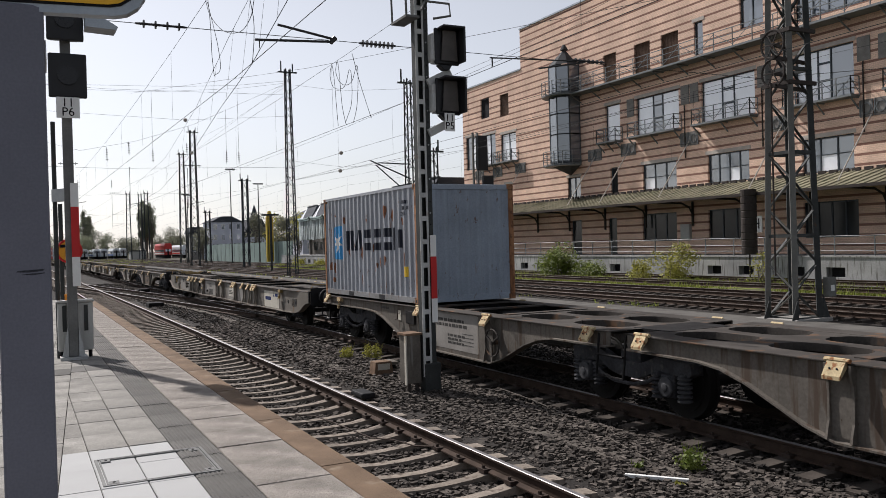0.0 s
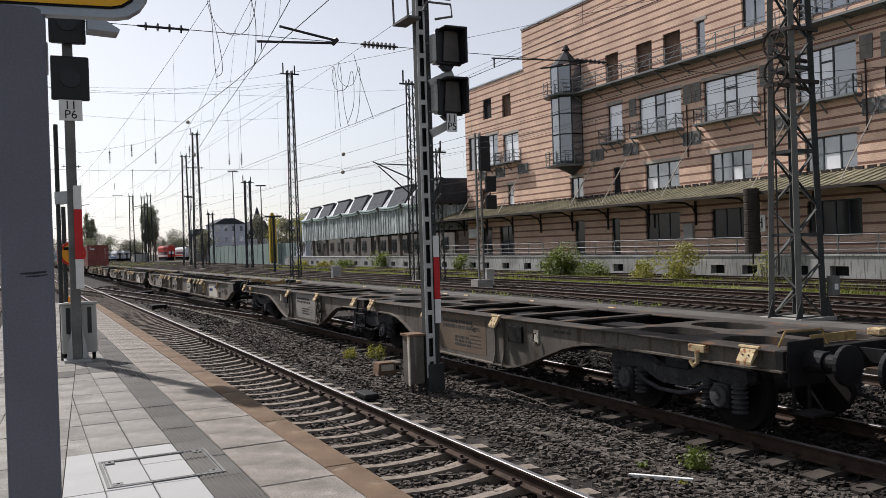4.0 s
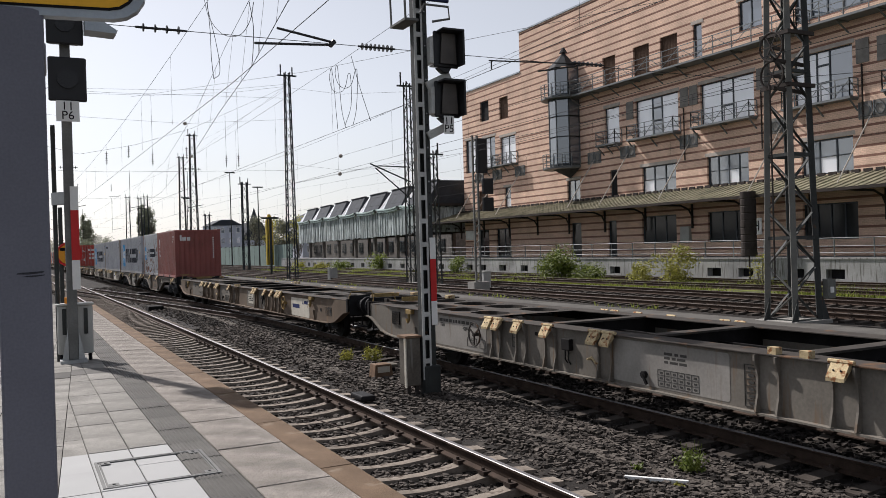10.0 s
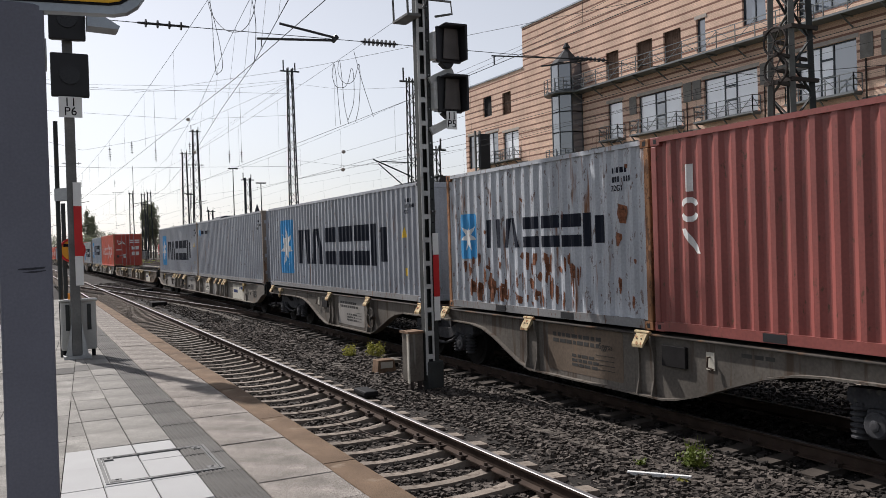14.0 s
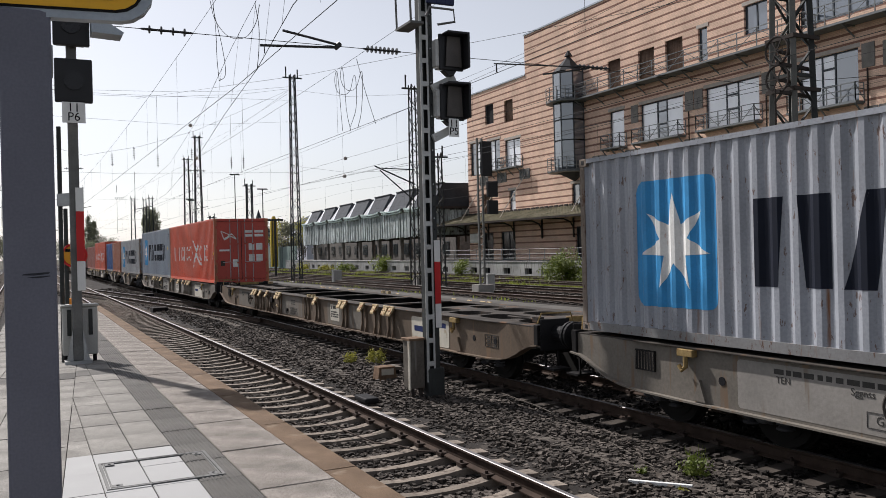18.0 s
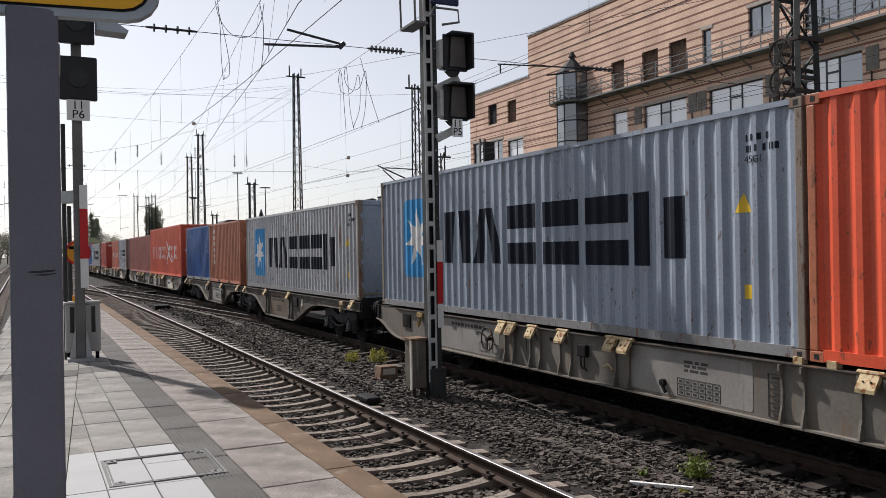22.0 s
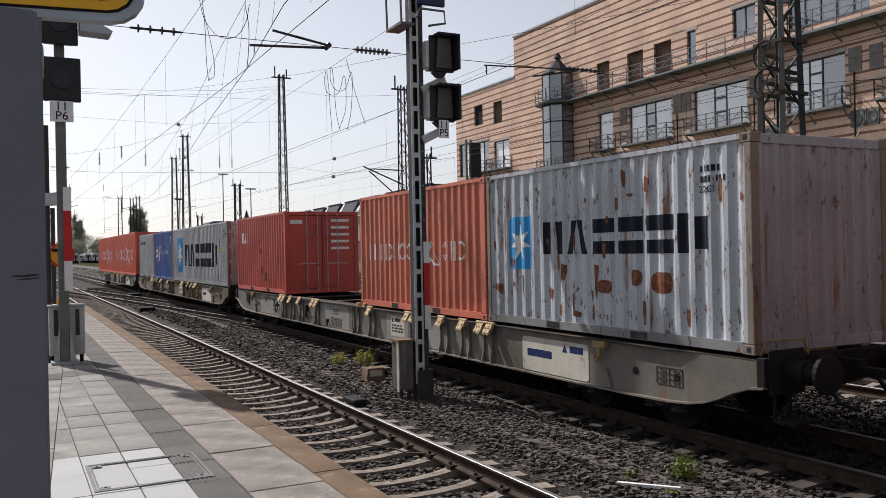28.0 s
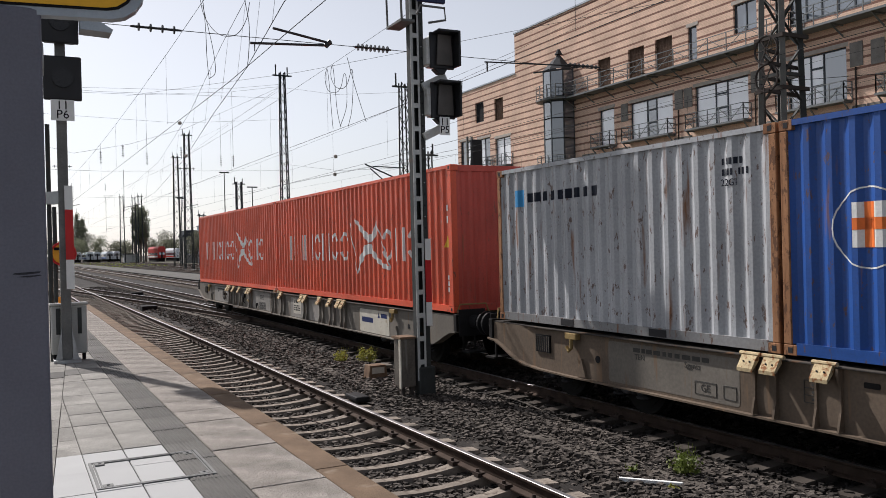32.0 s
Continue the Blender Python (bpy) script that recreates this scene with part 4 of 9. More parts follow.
            g.box(-1.2195, -1.213, ya, yb, z - 0.004, z + 0.004)
        for i in range(across + 1):
            y = ya + (yb - ya) * i / across
            g.box(-1.2192, -1.213, y - 0.004, y + 0.004, za, zb)
        for i in range(across):
            for j in range(up):
                y, z, q, v = ya + (yb - ya) * i / across, za + (zb - za) * j / up, (yb - ya) / across, (zb - za) / up
                g.box(-1.2192, -1.213, y + q * 0.25, y + q * 0.7, z + v * 0.3, z + v * 0.65)
        tagged(part(name, g, M_MARK, w), kind="stuff")
    grid("load_table", mid + 1.27, mid + 2.03, 0.5, 0.72, 6, 3)
    grid("speed_table", mid + 0.12, mid + 0.52, 0.47, 0.96, 2, 6)
    grid("brake_table", mid + 5.42, mid + 5.74, 0.68, 0.92, 1, 3)
    grid("revision_table", mid - 11.1, mid - 10.62, 0.64, 0.86, 2, 3)
    lettering(w, mid + 1.9, 0.96, 3, 0.42, h=0.035)
    lettering(w, mid + 8.55, 1.0, 1, 1.4, x=-1.2155, h=0.06)
    text("keeper_lettering", "TEN", 0.11, Matrix.Translation((-1.2175, mid + 8.42, 0.875)) @ side, M_MARK, w)
    text("type_lettering", "Sggnss", 0.11, Matrix.Translation((-1.2175, mid + 7.42, 0.875)) @ side, M_MARK, w)
    text("class_lettering", "GE", 0.13, Matrix.Translation((-1.2175, mid + 7.2, 0.62)) @ side, M_MARK, w)
    for ya, yb in ((7.02, 7.38), (6.7, 6.9)):
        part("class_box", MB().tube([(-1.218, mid + yb, 0.54), (-1.218, mid + ya, 0.54), (-1.218, mid + ya, 0.7), (-1.218, mid + yb, 0.7), (-1.218, mid + yb, 0.54)], 0.005, 4), M_MARK, w)
    part("dark_slot", MB().prism(rounded(mid + 4.84, mid + 5.02, 0.93, 0.99, 0.015), 0, -1.219, -1.2), M_UNDER, w)
    vs = 1 if odd < 0 else -1
    vb_ = part("valve_box", MB().box(-1.29, -1.213, mid + vs * 4.06 - 0.11, mid + vs * 4.06 + 0.11, 0.78, 0.96), M_UNDER, w, bevel=0.012)
    part("valve_pipe", MB().tube([(-1.26, mid + vs * 4.06 - 0.05, 0.78), (-1.26, mid + vs * 4.06 - 0.05, 0.62), (-1.22, mid + vs * 4.06 - 0.05, 0.56)], 0.012, 5).tube([(-1.26, mid + vs * 4.06 + 0.04, 0.78), (-1.26, mid + vs * 4.06 + 0.04, 0.64), (-1.22, mid + vs * 4.06 + 0.04, 0.58)], 0.012, 5), M_UNDER, vb_)
    part("brake_selector", MB().cyl((-1.2, mid + 2.28, 0.62), (-1.27, mid + 2.28, 0.62), 0.05, 10).bar((-1.27, mid + 2.28, 0.62), (-1.27, mid + 2.2, 0.5), 0.03), M_UNDER, w)
    part("load_lever", MB().tube([(-1.215, mid + 3.5, 0.7), (-1.28, mid + 3.5, 0.7), (-1.28, mid + 3.4, 0.74), (-1.28, mid + 3.3, 0.66), (-1.215, mid + 3.28, 0.66)], 0.018, 6), M_SPIGOT, w)
    part("label_board", MB().box(-1.24, -1.21, mid + 10.55, mid + 10.95, 0.72, 1.0), M_UNDER, w)
    gl_ = MB()
    for e in range(7):
        gl_.box(-1.246, -1.24, mid + 10.57 + e * 0.06, mid + 10.575 + e * 0.06, 0.74, 0.98)
    part("label_grid", gl_, M_WAGON, w)
    for y in (mid - 11.0, mid - 10.2, mid + 9.35):
        part("lightening_hole", MB().cyl((-1.22, y, 0.75), (-1.205, y, 0.75), 0.055, 14), M_INK, w)
    part("gusset", MB().prism([(mid - 9.72, 0.45), (mid - 9.5, 0.45), (mid - 9.6, 0.72)], 0, -1.26, -1.21), paint, w)
    part("gusset", MB().prism([(mid + 9.6, 0.45), (mid + 9.82, 0.45), (mid + 9.7, 0.72)], 0, -1.26, -1.21), paint, w)
    handwheel(w, mid + 6.9 if odd < 0 else mid - 6.85, 0.8, 0.21, M_DECK if odd < 0 else M_HOOKYEL)
    return w


def build_joint_wagon(paint, label):
    """A two-part wagon of 2 x 40 feet on three bogies, with deep bellies between the bogies."""
    w = thing("articulated_container_wagon", label, "freight wagon", "wagons of the train")
    L = 25.6
    belly = [(0, 1.1), (0, 0.9), (2.9, 0.9), (3.4, 0.89), (3.78, 0.86), (4.22, 0.77), (4.71, 0.61), (5.25, 0.42), (5.66, 0.31), (5.95, 0.27), (9.2, 0.27), (9.6, 0.38), (10.0, 0.55), (10.4, 0.72), (10.8, 0.84), (11.2, 0.89), (12.6, 0.9), (12.6, 1.1)]
    for side in (0, 1):
        def at(d):
            return d if side == 0 else L - d
        out = [(at(d), z) for d, z in belly]
        if side:
            out = out[::-1]
        for s in (-1, 1):
            side_beam(w, out, paint, s, [(at(6.28), 0.27), (at(9.15), 0.27)])
        spigot(w, at(6.28), 0), spigot(w, at(9.15), 0), spigot(w, at(0.45), 0), spigot(w, at(12.2), 0)
        for d0, d1, dc in ((0.0, 3.4, 1.75), (9.2, 12.6, 10.85)):
            holes = [(at(dc + e), q * 0.5, 0.62, 0.36) for e in (-0.85, 0.78) for q in (-1, 1)]
            part("end_deck", lens_plate(*sorted((at(d0), at(d1))), -0.9, 0.9, holes), M_DECK, w)
        for d in (4.8, 6.28, 7.7, 9.15):
            y = at(d)
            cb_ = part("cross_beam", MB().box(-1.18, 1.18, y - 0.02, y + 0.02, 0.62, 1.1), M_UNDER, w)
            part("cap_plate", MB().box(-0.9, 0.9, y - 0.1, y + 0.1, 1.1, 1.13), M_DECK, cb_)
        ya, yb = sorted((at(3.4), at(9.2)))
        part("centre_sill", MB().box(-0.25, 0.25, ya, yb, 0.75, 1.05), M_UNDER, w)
        ym = (at(6.6) + at(8.9)) / 2
        pp = rounded(ym - 0.95, ym + 0.95, 0.36, 1.08, 0.05)
        part("paint_patch", MB().prism(pp, 0, -1.2155, -1.2), M_REPAINT if side else M_WAGON_TAN, w, "differently aged paint panel")
        lettering(w, ym + 0.8, 0.96, 2, 1.2, x=-1.2155, h=0.06)
        lettering(w, ym + 0.3, 0.66, 3, 0.6, x=-1.2155, h=0.045)
        lettering(w, at(4.3) + 0.3, 1.02, 1, 0.5, h=0.05)
        tb_ = MB()
        for e in range(4):
            tb_.box(-1.2195, -1.213, ym - 0.75, ym - 0.3, 0.7 - e * 0.07 - 0.004, 0.7 - e * 0.07 + 0.004)
        tagged(part("load_table", tb_, M_MARK, w), kind="stuff")
        part("label_board", MB().box(-1.26, -1.21, *sorted((at(5.95), at(5.5))), 0.72, 1.0), M_UNDER, w, bevel=0.01)
        part("valve_handle", MB().tube([(-1.2, at(5.1), 0.92), (-1.27, at(5.1), 0.92), (-1.28, at(5.1), 0.8), (-1.28, at(5.0), 0.78)], 0.014, 6), M_RAIL, w)
        part("valve_box", MB().box(-1.225, -1.205, at(5.1) - 0.07, at(5.1) + 0.07, 0.76, 0.98), M_PATCH, w)
    handwheel(w, 16.2, 0.66, 0.24, M_DECK)
    text("type_lettering", "Sggrss", 0.13, Matrix.Translation((-1.2175, 7.2, 0.84)) @ Matrix.Rotation(math.pi / 2, 4, "X") @ Matrix.Rotation(-math.pi / 2, 4, "Y"), M_MARK, w)
    for e, d in ((0.0, 1), (L, -1)):
        part("headstock", MB().box(-1.25, 1.25, min(e, e + d * 0.12), max(e, e + d * 0.12), 0.82, 1.13), M_UNDER, w, bevel=0.01)
        buffers(w, e, -d)
        bogie(w, e + d * 2.0)
        tow_hook(w, e + d * 1.3, M_SPIGOT)
    bogie(w, 12.8)
    part("joint_step", MB().tube([(-1.32, 12.5, 1.1), (-1.38, 12.5, 0.5), (-1.38, 13.1, 0.5), (-1.32, 13.1, 1.1)], 0.02, 6).tube([(-1.38, 12.5, 0.8), (-1.38, 13.1, 0.8)], 0.02, 6), M_UNDER, w)
    part("joint_cover", MB().box(-0.6, 0.6, 12.4, 13.2, 0.85, 1.12), M_UNDER, w)
    return w


LONG_L, JOINT_L = 24.9, 25.6
proto_grey = build_long_wagon(M_WAGON, "long dusty grey container wagon with rusty folding spigots, on two bogies")
proto_tan = build_long_wagon(M_WAGON_TAN, "long brownish grey container wagon with rusty folding spigots, on two bogies", 0.87)
proto_tan_turned = build_long_wagon(M_WAGON_TAN, "long brownish grey container wagon with rusty folding spigots, on two bogies")
proto_grey_turned = build_long_wagon(M_WAGON, "long dusty grey container wagon with rusty folding spigots, on two bogies", 0.87)
proto_joint = build_joint_wagon(M_WAGON_GRIMY, "two-part grey container wagon with curved belly beams, on three bogies")
USED = set()


def wagon(proto, u, length, label=""):
    if proto in USED:
        ob = copy_thing(proto, Matrix.Identity(4))
    else:
        ob = proto
        USED.add(proto)
    if label:
        tagged(ob, label)
    return moving(ob, u, length)


for proto, u, n, lab in ((proto_joint, -3.22, JOINT_L, "two-part grey container wagon, one grey box on its rear half"), (proto_grey, 23.8, LONG_L, "long empty dusty grey container wagon with rusty spigots"), (proto_joint, 50.3, JOINT_L, "two-part empty grey container wagon with curved belly beams"),
                         (proto_grey_turned, 77.56, LONG_L, "long empty dusty grey container wagon with rusty spigots"), (proto_grey, 103.74, LONG_L, "long empty dusty grey container wagon with rusty spigots"), (proto_tan, 130.02, LONG_L, "long empty brownish grey container wagon"),
                         (proto_joint, 156.28, JOINT_L, "two-part grey container wagon carrying a dark red box and grey boxes"), (proto_grey, 182.67, LONG_L, "long grey container wagon carrying two grey boxes"), (proto_tan_turned, 208.54, LONG_L, "long empty brownish grey container wagon"),
                         (proto_grey, 234.47, LONG_L, "long grey container wagon carrying a red and a grey box"), (proto_joint, 260.55, JOINT_L, "two-part grey container wagon carrying grey, brown and blue boxes"), (proto_grey, 287.57, LONG_L, "long grey container wagon carrying red and brown boxes"),
                         (proto_grey, 314.44, LONG_L, "long grey container wagon carrying three short boxes"), (proto_tan, 340.56, LONG_L, "long brownish grey container wagon carrying grey and blue boxes"), (proto_grey, 366.7, LONG_L, "long grey container wagon carrying two red boxes, last of the train")):
    wagon(proto, u, n, lab)

# ---- containers ----
W = 2.438


def paint(name, c, rust=0.25, rough=0.45):
    m = mat(name, c, rough, 0.0, var=0.17, scale=0.8, fine=30, bump=0.08, second=RUST, amount=rust, streak=True, scuff=(0.1, 0.05, 0.03, 0.645 - rust * 0.2))
    m.node_tree.nodes["Principled BSDF"].inputs["Specular IOR Level"].default_value = 0.38 if rough < 0.6 else 0.2
    return m


P_GREY = paint("light_grey_container_paint", (0.27, 0.285, 0.315), 0.18)
P_PALE = paint("pale_grey_container_paint", (0.35, 0.36, 0.375), 0.27)
P_GREYEND = paint("darker_grey_end_paint", (0.25, 0.25, 0.258), 0.26)
P_GREYRUST = paint("rust_streaked_grey_container_paint", (0.4, 0.42, 0.45), 0.3)
P_GREYBLUE = paint("blue_grey_container_paint", (0.235, 0.275, 0.33), 0.14)
P_RED = paint("bright_red_container_paint", (0.58, 0.08, 0.032), 0.15)
P_REDFADE = paint("faded_red_container_paint", (0.5, 0.13, 0.075), 0.16)
P_CRIMSON = paint("crimson_container_paint", (0.42, 0.06, 0.042), 0.14)
P_MAROON = paint("maroon_container_paint", (0.23, 0.065, 0.055), 0.15)
P_BROWN = paint("red_brown_container_paint", (0.36, 0.12, 0.06), 0.3)
P_DULLRED = paint("dull_red_container_paint", (0.3, 0.085, 0.065), 0.15)
P_BLUE = mat("deep_blue_container_paint", (0.011, 0.075, 0.27), 0.45, 0.0, var=0.3, scale=0.9, fine=30, bump=0.08, second=(0.008, 0.03, 0.11), amount=0.4, streak=True, scuff=(0.17, 0.22, 0.32, 0.615))
P_NAVY = paint("navy_blue_container_paint", (0.012, 0.066, 0.27), 0.18)
P_POST = paint("rusty_corner_post_paint", (0.2, 0.165, 0.135), 0.3, 0.8)
P_RUSTPOST = paint("orange_rusted_post_paint", (0.3, 0.15, 0.075), 0.55, 0.8)
P_RAILGREY = paint("dirty_grey_bottom_rail", (0.2, 0.2, 0.2), 0.3, 0.8)
GREYS = (P_GREY, P_PALE, P_GREYRUST, P_GREYBLUE)
D_BLUE = mat("light_blue_decal", (0.035, 0.25, 0.52), 0.6, var=0.12, bump=0.0, scuff=(0.25, 0.28, 0.3, 0.7))
D_NAVY = mat("dark_decal", (0.012, 0.015, 0.025), 0.7, var=0.12, bump=0.0, scuff=(0.25, 0.26, 0.28, 0.68))
D_WHITE = mat("white_decal", (0.66, 0.66, 0.64), 0.55, var=0.12, scale=4, bump=0.0, second=(0.45, 0.3, 0.25), amount=0.2, scuff=(0.25, 0.15, 0.1, 0.7))
D_FADED = mat("faded_pale_blue_lettering", (0.3, 0.36, 0.45), 0.6, var=0.2, scale=6, bump=0.0, scuff=(0.02, 0.07, 0.2, 0.62))
D_YELLOW = mat("yellow_decal", (0.7, 0.45, 0.03), 0.5, var=0.06, bump=0.0)
D_ORANGE = mat("orange_decal", (0.7, 0.16, 0.03), 0.5, var=0.06, bump=0.0)
D_RUST = mat("rust_blotch", (0.19, 0.08, 0.045), 0.9, var=0.4, scale=9, fine=40, second=(0.1, 0.05, 0.03), amount=0.4)
PER, DEP = 0.278, 0.036
DOORS = mat("door_gasket", (0.03, 0.03, 0.032), 0.7, var=0.1)


def waves(a, b):
    """Corners of the trapezoid corrugation between a and b: place along the wall and depth inwards."""
    n = max(1, round((b - a) / PER))
    p = (b - a) / n
    pts = []
    for i in range(n):
        s = a + i * p
        pts += [(s, 0.0), (s + p * 0.26, 0.0), (s + p * 0.5, DEP), (s + p * 0.76, DEP)]
    return pts + [(b, 0.0)]


def decal(name, polys, pts, material, parent, side=-1):
    """A painted mark that follows the corrugation of the near side wall."""
    m = MB()
    for poly in polys:
        for (ya, da), (yb, db) in zip(pts, pts[1:]):
            c = clip_strip(poly, ya, yb)
            if c:
                m.quad(*[(side * (W / 2 - 0.012 - (da + (db - da) * (y - ya) / (yb - ya)) + 0.004), y, z) for y, z in c])
    ob = part(name, m, material, parent)
    bm = bmesh.new()
    bm.from_mesh(ob.data)
    bmesh.ops.remove_doubles(bm, verts=bm.verts, dist=0.0005)
    bm.to_mesh(ob.data)
    bm.free()
    if name in ("code_marking", "word_mark", "code_column"):
        tagged(ob, kind="stuff")
    return ob


def rect(y0, y1, z0, z1):
    return [(y0, z0), (y1, z0), (y1, z1), (y0, z1)]


def disc(cy, cz, r, n=20):
    return [(cy + r * math.cos(2 * math.pi * i / n), cz + r * math.sin(2 * math.pi * i / n)) for i in range(n)]


def star(cy, cz, r, k=7, inner=0.4):
    """A star as triangles round a centre."""
    out = []
    for i in range(k):
        a, d = 2 * math.pi * i / k + math.pi / 2, math.pi / k
        p = (cy + r * math.cos(a), cz + r * math.sin(a))
        q = (cy + inner * r * math.cos(a - d), cz + inner * r * math.sin(a - d))
        s = (cy + inner * r * math.cos(a + d), cz + inner * r * math.sin(a + d))
        out += [[(cy, cz), q, p], [(cy, cz), p, s]]
    return out


def bars(u0, u1, z0, z1, n, L, gap=0.18, lean=0.0, wide=0.0):
    """Plain upright strokes in a row that stand for a painted word; wide: two strokes to a sign."""
    out, w = [], (u1 - u0) / n
    for i in range(n):
        a = u0 + i * w
        b = a + w * (1 - gap)
        runs = ((a, a + w * wide), (b - w * wide, b)) if wide else ((a, b),)
        for p, q in runs:
            out.append([(L - p, z0), (L - q, z0), (L - q - lean, z1), (L - p - lean, z1)])
    return out


def container(label, u, feet, colour, post=None, high=False, near_door=False, marks=None, end_colour=None, z=1.165):
    """A corrugated steel shipping container with its frame, castings, panels and doors; its leading end is u metres along the train."""
    L, H = (6.058, 12.192)[feet > 20], 2.896 if high else 2.591
    post, end_colour = post or colour, end_colour or colour
    c = thing("shipping_container", label, "shipping container", "containers on the train")
    pts = waves(0.1, L - 0.1)
    for s in (-1, 1):
        m = MB()
        for (ya, da), (yb, db) in zip(pts, pts[1:]):
            xa, xb = s * (W / 2 - 0.012 - da), s * (W / 2 - 0.012 - db)
            m.quad((xa, ya, 0.13), (xb, yb, 0.13), (xb, yb, H - 0.06), (xa, ya, H - 0.06))
        part("side_panel", m, colour, c)
        x0, x1 = sorted((s * (W / 2), s * (W / 2 - 0.06)))
        part("top_rail", MB().box(x0, x1, 0.17, L - 0.17, H - 0.07, H - 0.005), colour, c)
        lo = MB().box(x0, x1, 0.17, L - 0.17, 0.0 + 0.015, 0.14)
        br = part("bottom_rail", lo, P_RAILGREY if colour in GREYS or colour is P_BLUE else colour, c)
        if feet == 20:
            for yf in (L / 2 - 1.02, L / 2 + 1.02):
                part("fork_pocket", MB().box(*sorted((s * (W / 2 + 0.004), s * (W / 2 - 0.02))), yf - 0.17, yf + 0.17, 0.025, 0.125), DOORS, br)
    roof = MB()
    rp = waves(0.1, L - 0.1)
    for (ya, da), (yb, db) in zip(rp, rp[1:]):
        roof.quad((-W / 2 + 0.05, ya, H - 0.02 - da * 0.5), (W / 2 - 0.05, ya, H - 0.02 - da * 0.5), (W / 2 - 0.05, yb, H - 0.02 - db * 0.5), (-W / 2 + 0.05, yb, H - 0.02 - db * 0.5))
    part("roof", roof, end_colour, c)
    part("floor", MB().box(-W / 2 + 0.06, W / 2 - 0.06, 0.1, L - 0.1, 0.12, 0.16), DOORS, c)
    for x in (-1, 1):
        for y in (0, 1):
            x0, x1 = sorted((x * W / 2, x * (W / 2 - 0.13)))
            y0, y1 = (0.004, 0.11) if y == 0 else (L - 0.11, L - 0.004)
            part("corner_post", MB().box(x0, x1, y0, y1, 0.12, H - 0.12), post, c, bevel=0.012)
            for zc in (0, H - 0.118):
                yc0, yc1 = (0.0, 0.178) if y == 0 else (L - 0.178, L)
                cast = MB().box(*sorted((x * (W / 2 + 0.002), x * (W / 2 - 0.162))), yc0, yc1, zc, zc + 0.118)
                q = part("corner_casting", cast, post, c, bevel=0.008)
                yc = (yc0 + yc1) / 2
                part("casting_hole", MB().prism([(yc - 0.03, zc + 0.03), (yc + 0.03, zc + 0.03), (yc + 0.03, zc + 0.09), (yc - 0.03, zc + 0.09)], 0, *sorted((x * (W / 2 + 0.005), x * (W / 2 - 0.01)))), DOORS, q)
    for y, door in ((0.0, near_door), (L, not near_door)):
        d = 1 if y == 0 else -1
        part("end_header", MB().box(-W / 2 + 0.13, W / 2 - 0.13, *sorted((y + d * 0.01, y + d * 0.1)), H - 0.13, H - 0.01), end_colour, c, bevel=0.01)
        part("end_sill", MB().box(-W / 2 + 0.13, W / 2 - 0.13, *sorted((y + d * 0.01, y + d * 0.1)), 0.01, 0.15), end_colour, c, bevel=0.01)
        if not door:
            m = MB()
            wp = waves(-W / 2 + 0.13, W / 2 - 0.13)
            for (xa, da), (xb, db) in zip(wp, wp[1:]):
                ya, yb = y + d * (0.02 + da), y + d * (0.02 + db)
                m.quad((xa, ya, 0.15), (xb, yb, 0.15), (xb, yb, H - 0.13), (xa, ya, H - 0.13))
            part("end_panel", m, end_colour, c)
        else:
            for s in (-1, 1):
                x0, x1 = sorted((s * 0.012, s * (W / 2 - 0.13)))
                leaf = MB()
                zs = [0.16, H * 0.25, H * 0.5, H * 0.73, H - 0.14]
                leaf.box(x0, x1, *sorted((y + d * 0.03, y + d * 0.06)), 0.16, H - 0.14)
                lf = part("door", leaf, end_colour, c, bevel=0.006)
                for za, zb in zip(zs, zs[1:]):
                    part("door_panel", MB().box(x0 + 0.05, x1 - 0.05, *sorted((y + d * 0.018, y + d * 0.0302)), za + 0.06, zb - 0.06), end_colour, lf)
                for xr in (s * 0.16, s * 0.51):
                    part("locking_rod", MB().cyl((xr, y + d * 0.002, 0.06), (xr, y + d * 0.002, H - 0.04), 0.019, 8), M_GALV, lf)
                    for zz in (0.22, 0.9, 1.75, H - 0.2):
                        part("rod_bracket", MB().box(xr - 0.05, xr + 0.05, *sorted((y - d * 0.018, y + d * 0.022)), zz - 0.03, zz + 0.03), end_colour, lf)
                    part("handle", MB().bar((xr - 0.02, y - d * 0.02, 0.95), (xr + s * 0.34, y - d * 0.02, 0.93), 0.025), M_GALV, lf)
                for zz in (0.4, 1.0, 1.6, H - 0.4):
                    part("hinge", MB().box(*sorted((s * (W / 2 - 0.16), s * (W / 2 - 0.07))), *sorted((y - d * 0.01, y + d * 0.03)), zz - 0.06, zz + 0.06), end_colour, lf)
            part("door_gasket", MB().box(-0.012, 0.012, *sorted((y + d * 0.025, y + d * 0.05)), 0.16, H - 0.14), DOORS, c)
    if marks:
        marks(c, L, H, pts)
    return moving(c, u, L, z)


